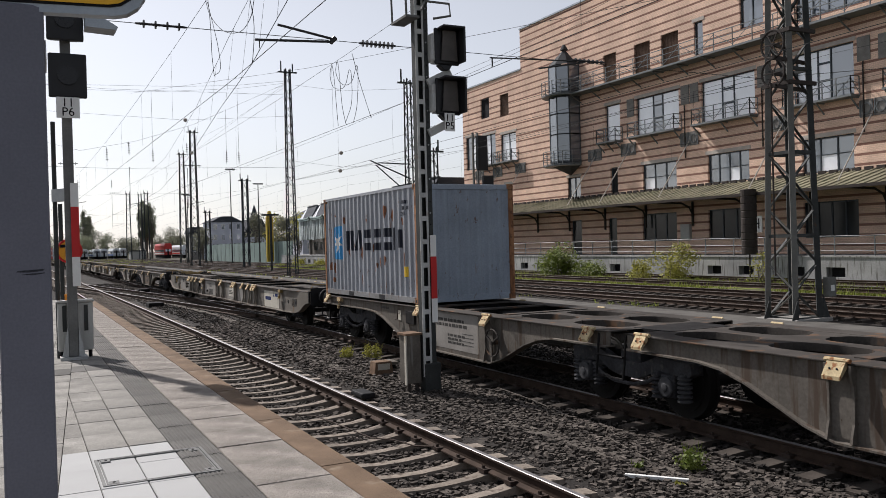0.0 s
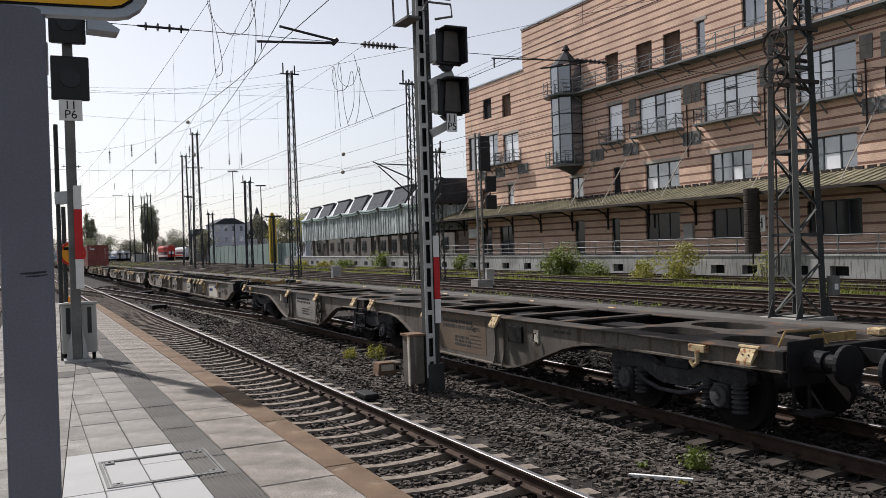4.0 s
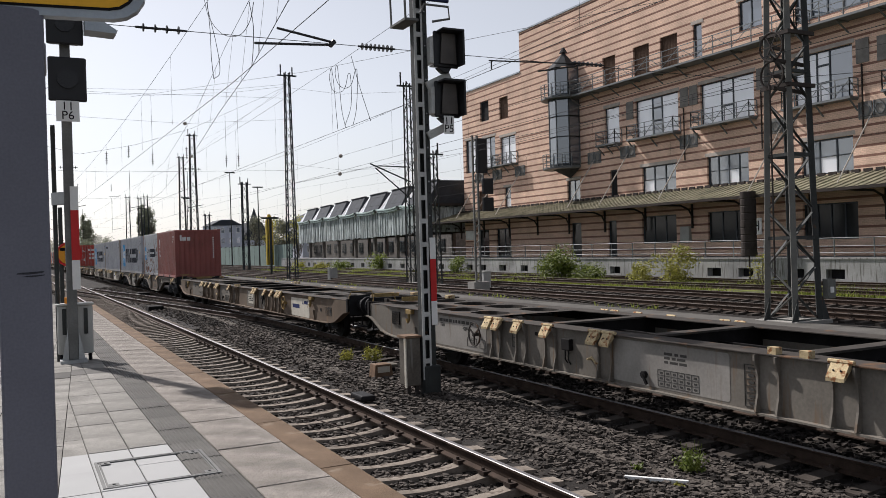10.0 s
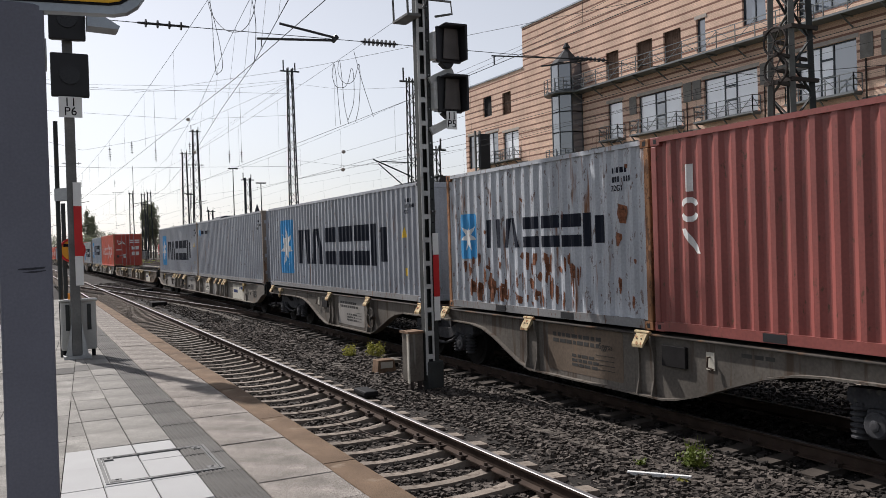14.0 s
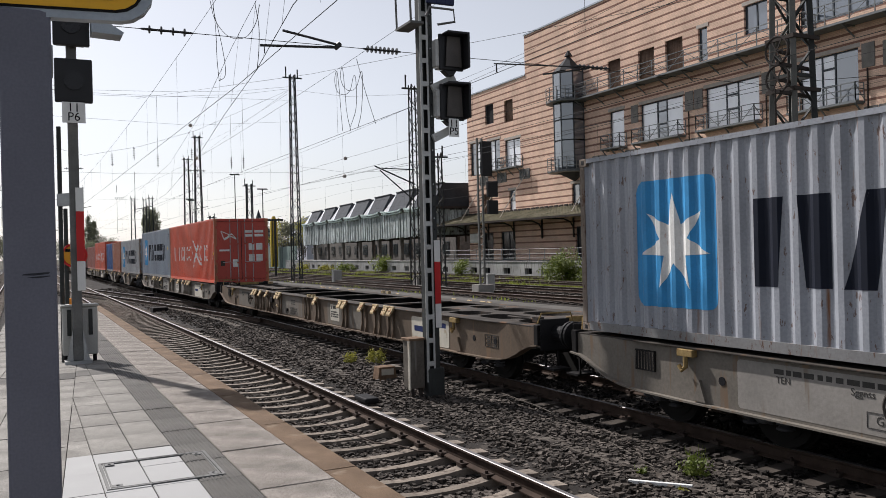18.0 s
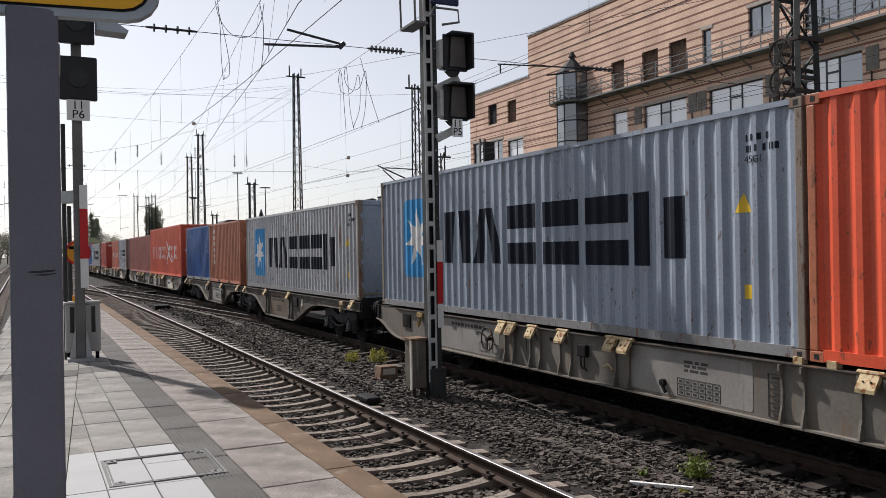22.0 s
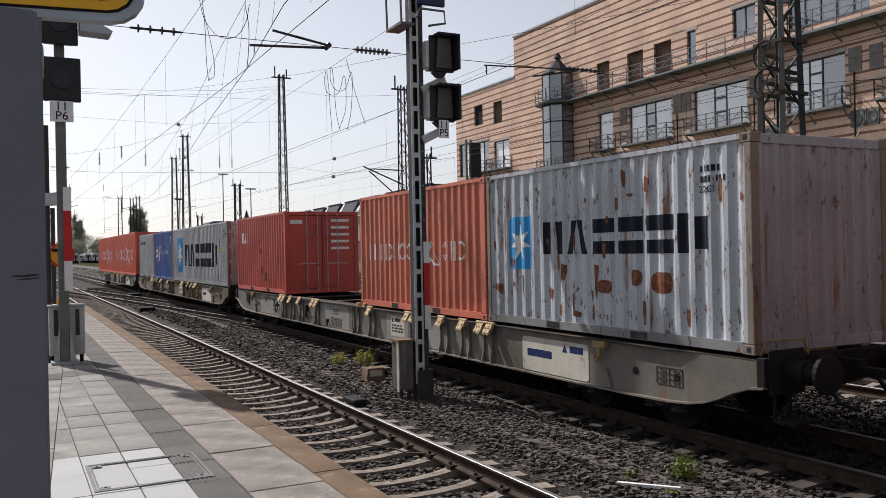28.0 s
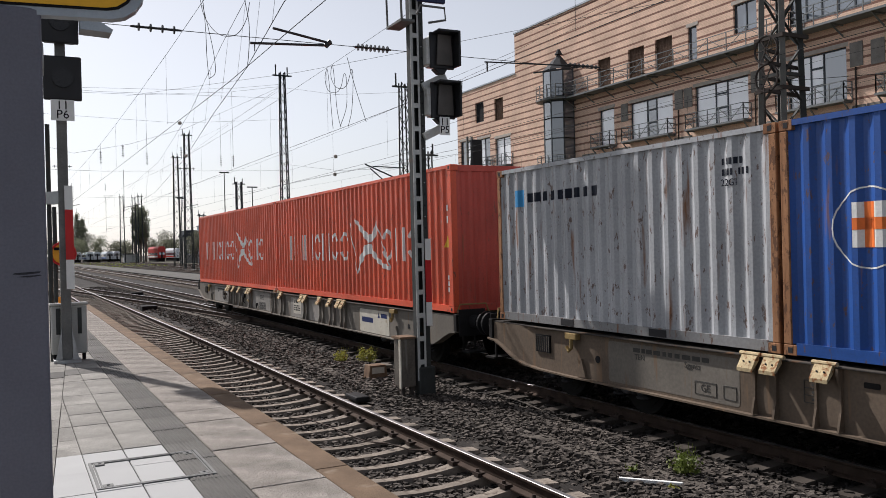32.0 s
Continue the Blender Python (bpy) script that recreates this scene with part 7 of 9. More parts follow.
# the gable end towards the warehouse
for i in range(10):
    xa = sx(SH0) + 0.2 + i * 0.5
    part("board", MB().box(xa, xa + 0.5, SH0 - (0.05 if i % 2 else 0.0), SH0 + 0.2, 3.98, 6.72), M_SHEDWALL, shed)
for i in range(7):
    y0 = SH0 - 0.2 + i * LANTERN
    y1 = y0 + LANTERN
    xa, xb = sx(y0), sx(y1)
    # hipped lantern: a slate front leaning back, a narrow top, the back falling to the roof
    zt, sh = 9.45 - 0.07 * i, 1.3 - 0.21 * i
    dp = 9.0 if i == 0 else 0.0
    f = [(xa + 0.05, y0 + 0.25, 6.98), (xb + 0.05, y1 - 1.75, 6.98), (xb + 1.5, y1 - 0.3 - sh, zt), (xa + 1.5, y0 + 1.5 - sh, zt)]
    back = [(xa + 5.2 + dp, y0 + 0.25, 6.9), (xb + 5.2 + dp, y1 - 0.1, 6.9), (xb + 2.1 + dp, y1 - 0.3 - sh, zt), (xa + 2.1 + dp, y0 + 1.5 - sh, zt)]
    lan = MB()
    lan.quad(*f)
    lan.quad(f[3], f[2], back[2], back[3])
    lan.quad(back[1], back[0], back[3], back[2])
    lan.quad(back[0], f[0], f[3], back[3])
    la = part("roof_lantern", lan, M_SLATE, shed)
    ends = MB()
    ends.quad(f[1], (xb + 0.05, y1 - 0.05, 6.98), f[2])
    ends.quad((xb + 0.05, y1 - 0.05, 6.98), back[1], back[2], f[2])
    part("glazed_end", ends, M_GLAZED, la)
    part("lantern_cap", MB().bar((xa + 1.5, y0 + 1.35 - sh, zt + 0.03), (xb + 1.5, y1 - 0.25 - sh, zt + 0.03), 0.3, 0.1), M_SLATE0, la)
    part("hip_flashing", MB().bar(f[1], f[2], 0.12, 0.1), M_ZINC, la)
    # bowed eaves fascia under the lantern
    fa = MB()
    n = 8
    for q in range(n):
        ya, yb = y0 + 0.35 + (LANTERN - 0.9) * q / n, y0 + 0.35 + (LANTERN - 0.9) * (q + 1) / n
        da, db = [0.16 * (2 * abs(e / n - 0.5)) ** 3 for e in (q, q + 1)]
        for e0, e1, z0, z1 in ((-0.3, 0.0, 6.6, 6.78), (-0.42, -0.1, 6.84, 7.0)):
            fa.quad((sx(ya) + e0, ya, z0 + da), (sx(yb) + e0, yb, z0 + db), (sx(yb) + e0, yb, z1 + db), (sx(ya) + e0, ya, z1 + da))
            fa.quad((sx(ya) + e0, ya, z1 + da), (sx(yb) + e0, yb, z1 + db), (sx(yb) + e1 + 0.4, yb, z1 + db + 0.02), (sx(ya) + e1 + 0.4, ya, z1 + da + 0.02))
            fa.quad((sx(ya) + e0, ya, z0 + da), (sx(ya) + e1, ya, z0 + da), (sx(yb) + e1, yb, z0 + db), (sx(yb) + e0, yb, z0 + db))
    part("eaves_fascia", fa, M_PATINA, la)
    part("valley_gutter", MB().box(xa - 0.2, xa + 4.5, y0 - 0.3, y0 + 0.3, 6.72, 6.97), M_STEEL, la)
# a low building that closes the yard behind the shed
annex = thing("rear_building", "low grey rendered building behind the goods shed", "building")
part("wall", MB().prism([(sx(108) + 17, 108), (sx(190) + 17, 190), (sx(190) + 22, 190), (sx(108) + 22, 108)], 2, -0.4, 5.4), M_SHEDPOST, annex)
y = 112
while y < 186:
    w = part("window", MB().box(sx(y) + 16.9, sx(y) + 16.99, y, y + 2.2, 1.7, 3.6), M_WFRAME, annex)
    for e in (0.1, 1.15):
        part("pane", MB().box(sx(y) + 16.87, sx(y) + 16.895, y + e, y + e + 0.95, 1.8, 3.5), M_DARKGLASS, w)
    y += 5.6


# ---- signals ----
def faced(x, y, z):
    """Lettering that stands upright and faces the camera's end of the line."""
    return Matrix.Translation((x, y, z)) @ Matrix.Rotation(math.pi / 2, 4, "X")


M_PALEMAST = mat("pale_galvanised_mast", (0.46, 0.465, 0.45), 0.65, var=0.15, scale=3, fine=40, second=(0.34, 0.32, 0.29), amount=0.25)
M_VISOR = mat("dusty_dark_visor", (0.075, 0.066, 0.06), 0.5, var=0.2, scale=4)


def signal_head(parent, xc, y, z0, z1, w, hood=True):
    h = part("signal_head", MB().box(xc - w / 2, xc + w / 2, y - 0.05, y + 0.02, z0, z1), M_BLACK, parent, bevel=0.025)
    part("housing", MB().box(xc - w / 2 + 0.04, xc + w / 2 - 0.06, y + 0.02, y + 0.26, z0 + 0.05, z1 - 0.04), M_GALV, h, bevel=0.02)
    if hood:
        part("rear_case", MB().box(xc - w / 2 - 0.065, xc - w / 2 + 0.02, y - 0.02, y + 0.2, z0 + 0.06, z1 - 0.1), M_PALEMAST, h, bevel=0.02)
        part("bottom_hopper", MB().prism([(xc - w * 0.36, z0), (xc + w * 0.2, z0), (xc + w * 0.08, z0 - 0.09), (xc - w * 0.14, z0 - 0.09)], 1, y - 0.04, y + 0.1), M_BLACK, h, bevel=0.01)
    part("lens", MB().cyl((xc, y - 0.052, (z0 + z1) / 2), (xc, y - 0.075, (z0 + z1) / 2), w * 0.27, 24), M_LENS, h)
    if hood:
        part("visor_panel", MB().prism([(xc - w * 0.3, z0 + 0.06), (xc + w * 0.36, z0 + 0.06), (xc + w * 0.3, z1 - 0.05), (xc - w * 0.22, z1 - 0.05)], 1, y - 0.1, y - 0.08), M_VISOR, h)
        m = MB().box(xc + w / 2 - 0.04, xc + w / 2, y - 0.3, y - 0.05, z0 + 0.02, z1 - 0.01)
        m.box(xc - w / 2 + 0.05, xc + w / 2, y - 0.3, y - 0.05, z1 - 0.04, z1)
        part("hood", m, M_BLACK, h, bevel=0.01)
    return h


def name_board(parent, xc, y, z0, z1, w, lines):
    b = part("name_board", MB().box(xc - w / 2, xc + w / 2, y - 0.012, y, z0, z1), M_WHITE, parent, bevel=0.006)
    h = (z1 - z0) / 2
    for i, s in enumerate(lines):
        text("sign_text", s, h * 1.15, faced(xc, y - 0.014, z1 - h * (i + 0.5) - 0.01 + 0.02 * i), M_INK, b)
    return b


def stripe_board(parent, xc, y, z, w):
    """The white, red, white mast board."""
    (z0, z1, z2, z3) = z
    for a, b, m in ((z0, z1, M_WHITE), (z1, z2, M_RED), (z2, z3, M_WHITE)):
        part("mast_board", MB().box(xc - w / 2, xc + w / 2, y - 0.015, y, a + 0.001, b - 0.001), m, parent)


# the signal between the tracks
sg5 = thing("signal_mast", "grey two-channel signal mast with two black signal heads", "railway signal", "platform signals")
bx, by = 6.42, 13.4
part("foundation", MB().prism([(bx - 0.15, by - 0.12), (bx + 0.17, by - 0.12), (bx + 0.17, by + 0.12), (bx - 0.15, by + 0.12)], 2, -0.4, 0.36), M_MAST, sg5, bevel=0.03)
for xa, xb in ((-0.165, -0.118), (-0.035, 0.0)):
    part("front_flange", MB().box(bx + xa, bx + xb, by - 0.1, by - 0.088, 0.12, 7.6), M_PALEMAST, sg5)
part("left_web", MB().box(bx - 0.165, bx - 0.155, by - 0.087, by + 0.06, 0.12, 7.6), M_MAST, sg5)
part("rear_plate", MB().box(bx - 0.154, bx + 0.1, by + 0.05, by + 0.06, 0.1, 7.6), M_MAST, sg5)
z = 0.4
while z < 7.5:
    part("batten_plate", MB().box(bx - 0.1178, bx - 0.0352, by - 0.101, by - 0.089, z, z + 0.085), M_PALEMAST, sg5)
    z += 0.41
part("side_channel", MB().box(bx + 0.001, bx + 0.1, by - 0.08, by + 0.045, 0.3, 7.4), M_MAST, sg5, bevel=0.008)
for zz in np.arange(2.8, 7.2, 0.2):
    part("bolt_hole", MB().cyl((bx + 0.05, by - 0.081, zz), (bx + 0.05, by - 0.086, zz), 0.014, 8), M_INK if int(zz * 5) % 3 else M_GALV, sg5)
signal_head(sg5, bx + 0.39, by - 0.2, 5.6, 6.24, 0.48)
signal_head(sg5, bx + 0.39, by - 0.2, 4.72, 5.36, 0.48)
for zz in (5.5, 4.62):
    part("bracket_arm", MB().bar((bx + 0.05, by - 0.12, zz - 0.22), (bx + 0.5, by - 0.12, zz + 0.0), 0.06, 0.14), M_PALEMAST, sg5)
name_board(sg5, bx + 0.37, by - 0.3, 4.42, 4.74, 0.2, ("11", "P5"))
stripe_board(sg5, bx + 0.07, by - 0.11, (1.07, 1.49, 2.23, 2.61), 0.11)
top = part("upper_platform", MB().box(bx - 0.42, bx - 0.16, by - 0.3, by + 0.35, 6.36, 6.4), M_FRAMEST, sg5)
part("platform_rail", MB().tube([(bx - 0.4, by - 0.28, 6.4), (bx - 0.42, by - 0.28, 7.3), (bx - 0.42, by + 0.33, 7.3), (bx - 0.4, by + 0.33, 6.4)], 0.02, 6), M_FRAMEST, top)
part("top_signal_board", MB().box(bx - 0.12, bx + 0.42, by - 0.35, by - 0.28, 6.72, 7.7), M_NAVY, sg5, bevel=0.02)
part("board_frame", MB().tube([(bx - 0.12, by - 0.3, 6.5), (bx - 0.05, by - 0.3, 6.66), (bx + 0.42, by - 0.3, 6.66), (bx + 0.44, by - 0.3, 6.45), (bx + 0.15, by - 0.2, 6.4)], 0.022, 6), M_FRAMEST, sg5)
cab5 = thing("mast_cabinet", "narrow concrete-grey cable box beside the signal mast", "cable box")
part("body", MB().box(bx - 0.46, bx - 0.19, by - 0.05, by + 0.28, 0.02, 0.86), M_BOXGREY, cab5, bevel=0.015)
part("lid", MB().box(bx - 0.49, bx - 0.175, by - 0.07, by + 0.3, 0.862, 0.9), M_BOXBROWN, cab5)
part("corner_strip", MB().box(bx - 0.482, bx - 0.461, by - 0.055, by + 0.02, 0.0, 0.86), M_PATCH, cab5)
for dx in (-0.42, -0.26):
    part("foot", MB().box(bx + dx - 0.03, bx + dx + 0.03, by - 0.03, by + 0.03, -0.25, 0.02), M_STEEL, cab5)
tb = thing("track_box", "small low wooden-brown track box on the ballast", "track box")
part("body", MB().prism([(6.22, -0.16), (6.64, -0.16), (6.6, 0.12), (6.26, 0.12)], 1, 15.55, 15.85), M_BOXBROWN, tb, bevel=0.01)
part("label_plate", MB().box(6.3, 6.56, 15.54, 15.552, -0.04, 0.08), M_PATCH, tb)
slab = thing("cable_slab", "pale concrete cable trough slab on the ballast", "slab")
part("slab", MB().box(6.5, 7.0, 16.1, 16.55, -0.05, 0.02), M_BOXGREY, slab, bevel=0.015)
part("support", MB().box(6.56, 6.94, 16.15, 16.5, -0.25, -0.05), M_UNDER, slab)
mg = thing("track_magnet", "dark flat track magnet beside the rail", "track magnet")
part("body", MB().box(5.1, 5.36, 13.35, 13.9, -0.16, -0.06), M_BUFFER, mg, bevel=0.03)

# the signal on the platform
sg6 = thing("platform_signal", "grey signal post on the platform with black signal heads", "railway signal", "platform signals")
px6, py6 = 0.72, 14.7
part("base_plate", MB().box(px6 - 0.2, px6 + 0.2, py6 - 0.16, py6 + 0.16, PZ, PZ + 0.05), M_GALV, sg6)
part("post", MB().box(px6 - 0.075, px6 + 0.075, py6 - 0.07, py6 + 0.07, PZ + 0.05, 6.3), M_FRAMEST, sg6, bevel=0.012)
for s in (-1, 1):
    part("foot_gusset", MB().prism([(px6 + s * 0.17, PZ + 0.05), (px6 + s * 0.075, PZ + 0.05), (px6 + s * 0.075, PZ + 0.55)], 1, py6 - 0.09, py6 - 0.06), M_GALV, sg6)
signal_head(sg6, px6 + 0.02, py6 - 0.16, 4.92, 5.62, 0.56, False)
signal_head(sg6, px6 - 0.0, py6 - 0.16, 5.82, 6.5, 0.54, False)
part("long_hood", MB().prism([(px6 + 0.28, 6.0), (px6 + 0.73, 5.98), (px6 + 0.76, 6.03), (px6 + 0.46, 6.21), (px6 + 0.28, 6.21)], 1, py6 - 0.5, py6 - 0.1), M_ZINC, sg6)
name_board(sg6, px6 + 0.01, py6 - 0.24, 4.59, 4.92, 0.34, ("11", "P6"))
stripe_board(sg6, px6 + 0.07, py6 - 0.09, (1.93, 2.4, 3.2, 3.58), 0.12)
part("side_pole", MB().cyl((px6 - 0.2, py6 + 0.3, PZ), (px6 - 0.2, py6 + 0.3, 4.6), 0.035, 8), M_MAST, sg6)
part("pole_clamp", MB().bar((px6 - 0.2, py6 + 0.3, 3.4), (px6, py6, 3.4), 0.12, 0.2), M_GALV, sg6)
cab6 = thing("platform_cabinet", "pale grey steel switch cabinet behind the signal post", "cabinet")
part("body", MB().box(px6 - 0.22, px6 + 0.31, py6 + 0.1, py6 + 0.38, PZ + 0.12, 1.66), M_CABINET, cab6, bevel=0.02)
part("roof", MB().box(px6 - 0.24, px6 + 0.33, py6 + 0.08, py6 + 0.4, 1.661, 1.7), M_CABINET, cab6, bevel=0.012)
for dx in (-0.12, 0.2):
    part("door_hinge", MB().box(px6 + dx - 0.03, px6 + dx + 0.03, py6 + 0.085, py6 + 0.1, 1.2, 1.62), M_MAST, cab6)
for dx in (-0.17, 0.26):
    part("foot", MB().cyl((px6 + dx, py6 + 0.2, PZ), (px6 + dx, py6 + 0.2, PZ + 0.12), 0.03, 8), M_INK, cab6)
lamp_ = thing("cabinet_lamp", "small orange plastic cap on the cabinet", "lamp")
part("cap", MB().cyl((px6 - 0.07, py6 + 0.2, 1.7), (px6 - 0.07, py6 + 0.2, 1.8), 0.035, 10), M_ORANGE, lamp_)
M_AMBER = mat("amber_sign_face", (0.8, 0.36, 0.03), 0.5, var=0.06, bump=0.02)
rd = thing("round_sign", "round orange sign with a black mark behind the signal", "sign")
dx_, dz_ = 0.74, 2.5
part("disc", MB().cyl((dx_, 15.6, dz_), (dx_, 15.62, dz_), 0.19, 32), M_AMBER, rd)
part("rim", MB().tube([(dx_ + 0.19 * math.cos(a), 15.59, dz_ + 0.19 * math.sin(a)) for a in np.linspace(0, 2 * math.pi, 29)], 0.02, 6), M_RED, rd)
part("black_mark", MB().prism([(dx_ - 0.14, dz_ + 0.06), (dx_ + 0.14, dz_ + 0.06), (dx_ + 0.14, dz_ + 0.11), (dx_ - 0.14, dz_ + 0.11)], 1, 15.585, 15.598), M_INK, rd)
part("black_stem", MB().box(dx_ - 0.06, dx_ - 0.0, 15.585, 15.598, dz_ - 0.13, dz_ + 0.059), M_INK, rd)
part("pole", MB().cyl((dx_ - 0.12, 15.66, PZ), (dx_ - 0.12, 15.66, 3.3), 0.035, 8), M_MAST, rd)

# the station sign and its post
M_SCRAPE = mat("scraped_coating", (0.05, 0.052, 0.062), 0.8, var=0.4, scale=30, fine=120)
post = thing("sign_post", "square anthracite steel post of the station sign", "post")
part("shaft", MB().box(-0.083, 0.117, 3.9, 4.1, PZ, 3.5), M_PILLAR, post, bevel=0.012)
sc_ = MB().prism([(-0.015, 2.383), (0.03, 2.381), (0.085, 2.386), (0.092, 2.394), (0.04, 2.3915), (-0.01, 2.389)], 1, 3.8985, 3.9)
sc_.prism([(0.0, 2.372), (0.05, 2.369), (0.093, 2.376), (0.09, 2.379), (0.03, 2.376)], 1, 3.8985, 3.9)
part("scratch", sc_, M_SCRAPE, post)
part("hatch", MB().box(-0.06, 0.05, 3.8985, 3.9, 0.96, 1.3), M_PILLAR, post, bevel=0.004)
part("side_badge", MB().cyl((0.117, 3.98, 3.3), (0.123, 3.98, 3.3), 0.07, 20), M_GALV, post)
sign = thing("station_sign", "dark blue station sign board with a yellow line and pale frame", "sign")


def rounded_plate(y0, y1, inset, mat_, name, z0=3.47, z1=4.3, x0=-1.9, x1=0.53):
    r = 0.14 - inset * 0.6
    p = [(q[0], q[1]) for q in rounded(x0 + inset, x1 - inset, z0 + inset, z1 - inset, r)]
    part(name, MB().prism(p, 1, y0, y1), mat_, sign)


rounded_plate(3.9, 3.96, 0.0, M_ZINC, "frame")
rounded_plate(3.894, 3.9, 0.035, M_INK, "dark_line")
rounded_plate(3.89, 3.8938, 0.045, M_YELLOW, "yellow_line")
rounded_plate(3.886, 3.8898, 0.085, M_NAVY, "face")
sign.matrix_world = Matrix.Translation((0.1, 3.9, 0)) @ Matrix.Rotation(radians(-8), 4, "Z") @ Matrix.Translation((-0.1, -3.9, 0))

# ---- lattice masts ----


def lattice_mast(x, y, z0, h, w0, w1, material, label, split=False, panel=1.2, leg=0.1, light=None):
    """A tapered four-legged lattice mast with diagonal bracing on every side. light: paler material that paints the
    sunlit left side.
    """
    t = thing("lattice_mast", label, "catenary mast", "catenary masts")

    def at(i, z):
        w = (w0 + (w1 - w0) * (z - z0) / h) / 2
        return (x + (-w, w, w, -w)[i % 4], y + (-w, -w, w, w)[i % 4], z)
    for i in range(4):
        part("leg", MB().bar(at(i, z0), at(i, z0 + h), leg), light if light and i in (0, 3) else material, t)
        if split:
            e = (-1, 1, 1, -1)[i]
            part("foot_gusset", MB().prism([(at(i, z0)[0] - 0.02, z0), (at(i, z0)[0] + e * 0.3, z0), (at(i, z0)[0] + e * 0.02, z0 + 0.7)], 1, at(i, z0)[1] - 0.13, at(i, z0)[1] - 0.105), material, t)
    n = max(3, round(h / panel))
    rest = MB()
    for i in range(4):
        for k in range(n):
            za, zb = z0 + h * k / n, z0 + h * (k + 1) / n
            a, b = (at(i, za), at(i + 1, zb)) if (k + i) % 2 else (at(i + 1, za), at(i, zb))
            if split:
                part("diagonal_brace", MB().bar(a, b, leg * 0.5, leg * 0.15), light if light and i == 3 else material, t)
                if k % 3 == 0:
                    part("cross_strut", MB().bar(at(i, za), at(i + 1, za), leg * 0.6), material, t)
            else:
                rest.bar(a, b, leg * 0.6, leg * 0.3)
    if not split:
        tagged(part("lattice_bracing", rest, material, t), kind="stuff")
    part("footing", MB().box(x - w0 * 0.75, x + w0 * 0.75, y - w0 * 0.75, y + w0 * 0.75, -0.45, z0 + 0.02), M_CONC, t, bevel=0.03)
    return t


# sunlight is painted on: pale left legs and braces, dark ones elsewhere
m3 = lattice_mast(21.4, 18.4, -0.15, 13.6, 1.06, 0.64, M_MAST, "tall grey-green lattice mast beside the service path", True, 0.85, 0.17, M_MASTLIGHT)
for i, z in enumerate((7.05, 7.9)):
    wh = part("tension_wheel", MB().tube([(20.3, 18.0 + 0.42 * math.cos(a), z + 0.25 + 0.42 * math.sin(a)) for a in np.linspace(0, 2 * math.pi, 19)], 0.035, 6), M_STEEL, m3)
    sp = MB()
    for k in range(6):
        sp.bar((20.3, 18.0, z + 0.25), (20.3, 18.0 + 0.42 * math.cos(k * 1.05), z + 0.25 + 0.42 * math.sin(k * 1.05)), 0.03)
    part("wheel_spokes", sp, M_STEEL, wh)
    part("wheel_arm", MB().bar((20.3, 18.0, z + 0.25), (21.1, 18.2, z + 0.25), 0.09).bar((20.2, 17.9, z - 0.15), (21.9, 18.2, z - 0.15), 0.1), M_STEEL, m3)
part("counterweight_rod", MB().cyl((20.2, 18.0, 7.0), (20.2, 18.0, 1.2), 0.03, 6), M_STEEL, m3)
part("mast_cabinet", MB().box(22.0, 22.35, 17.6, 17.8, 0.5, 1.1), M_MASTLIGHT, m3, bevel=0.01)
part("number_plate", MB().box(22.1, 22.26, 17.59, 17.599, 0.68, 0.86), M_WHITE, m3)
for z in (7.0, 8.6):
    part("mast_collar", MB().box(20.85, 22.0, 17.85, 17.93, z, z + 0.12).box(20.85, 20.93, 17.93, 18.95, z, z + 0.12), M_STEEL, m3)
FARM = [(22.5, 75.8, 19.0, 0.8, 0.42, M_DARKMAST), (26.0, 56.6, 14.7, 0.75, 0.5, M_MAST), (25.8, 52.6, 9.2, 0.75, 0.55, M_MAST), (28.3, 117.6, 12.3, 0.8, 0.7, M_DARKMAST), (25.2, 139.0, 21.8, 1.3, 0.7, M_MAST), (30.4, 180.5, 22.8, 1.4, 0.8, M_MAST), (33.3, 169.7, 10.2, 1.0, 0.8, M_DARKMAST), (33.6, 262.0, 20.0, 1.5, 0.9, M_DARKMAST), (30.5, 280.0, 21.0, 1.5, 0.9, M_DARKMAST), (36.5, 300.0, 22.0, 1.5, 0.9, M_DARKMAST), (-9.0, 75.8, 19.0, 0.95, 0.6, M_DARKMAST), (-9.5, 139.0, 21.0, 1.2, 0.7, M_MAST)]
for x, y, h, w0, w1, mm_ in FARM:
    lm = lattice_mast(x, y, -0.2, h + 0.2, w0, w1, mm_, "tall dark lattice catenary mast standing in the yard", False, 0.8 if y < 100 else 1.5, 0.085 if y < 100 else 0.12)
    part("top_crossarm", MB().bar((x - 0.9, y, h - 0.3), (x + 0.9, y, h - 0.3), 0.12).cyl((x - 0.6, y, h - 0.3), (x - 0.6, y, h + 0.7), 0.06, 6).cyl((x + 0.5, y, h - 0.3), (x + 0.5, y, h + 0.5), 0.06, 6), mm_, lm)
part_arm = thing("cantilever_arm", "thin cantilever arm reaching out over the yard track", "catenary arm")
part("tube", MB().cyl((26.0, 56.6, 7.3), (22.8, 56.6, 8.6), 0.05, 6).cyl((26.0, 56.6, 8.4), (23.4, 56.6, 8.45), 0.04, 6).cyl((26.0, 56.6, 6.0), (23.2, 56.6, 8.3), 0.045, 6), M_DARKMAST, part_arm)
fs = thing("yard_signal", "slim lattice yard signal with black heads beside the far tracks", "railway signal")
part("mast", MB().bar((23.45, 42.4, -0.2), (23.45, 42.4, 8.8), 0.1).bar((23.75, 42.4, -0.2), (23.75, 42.4, 8.8), 0.1), M_MASTLIGHT, fs)
rg = MB()
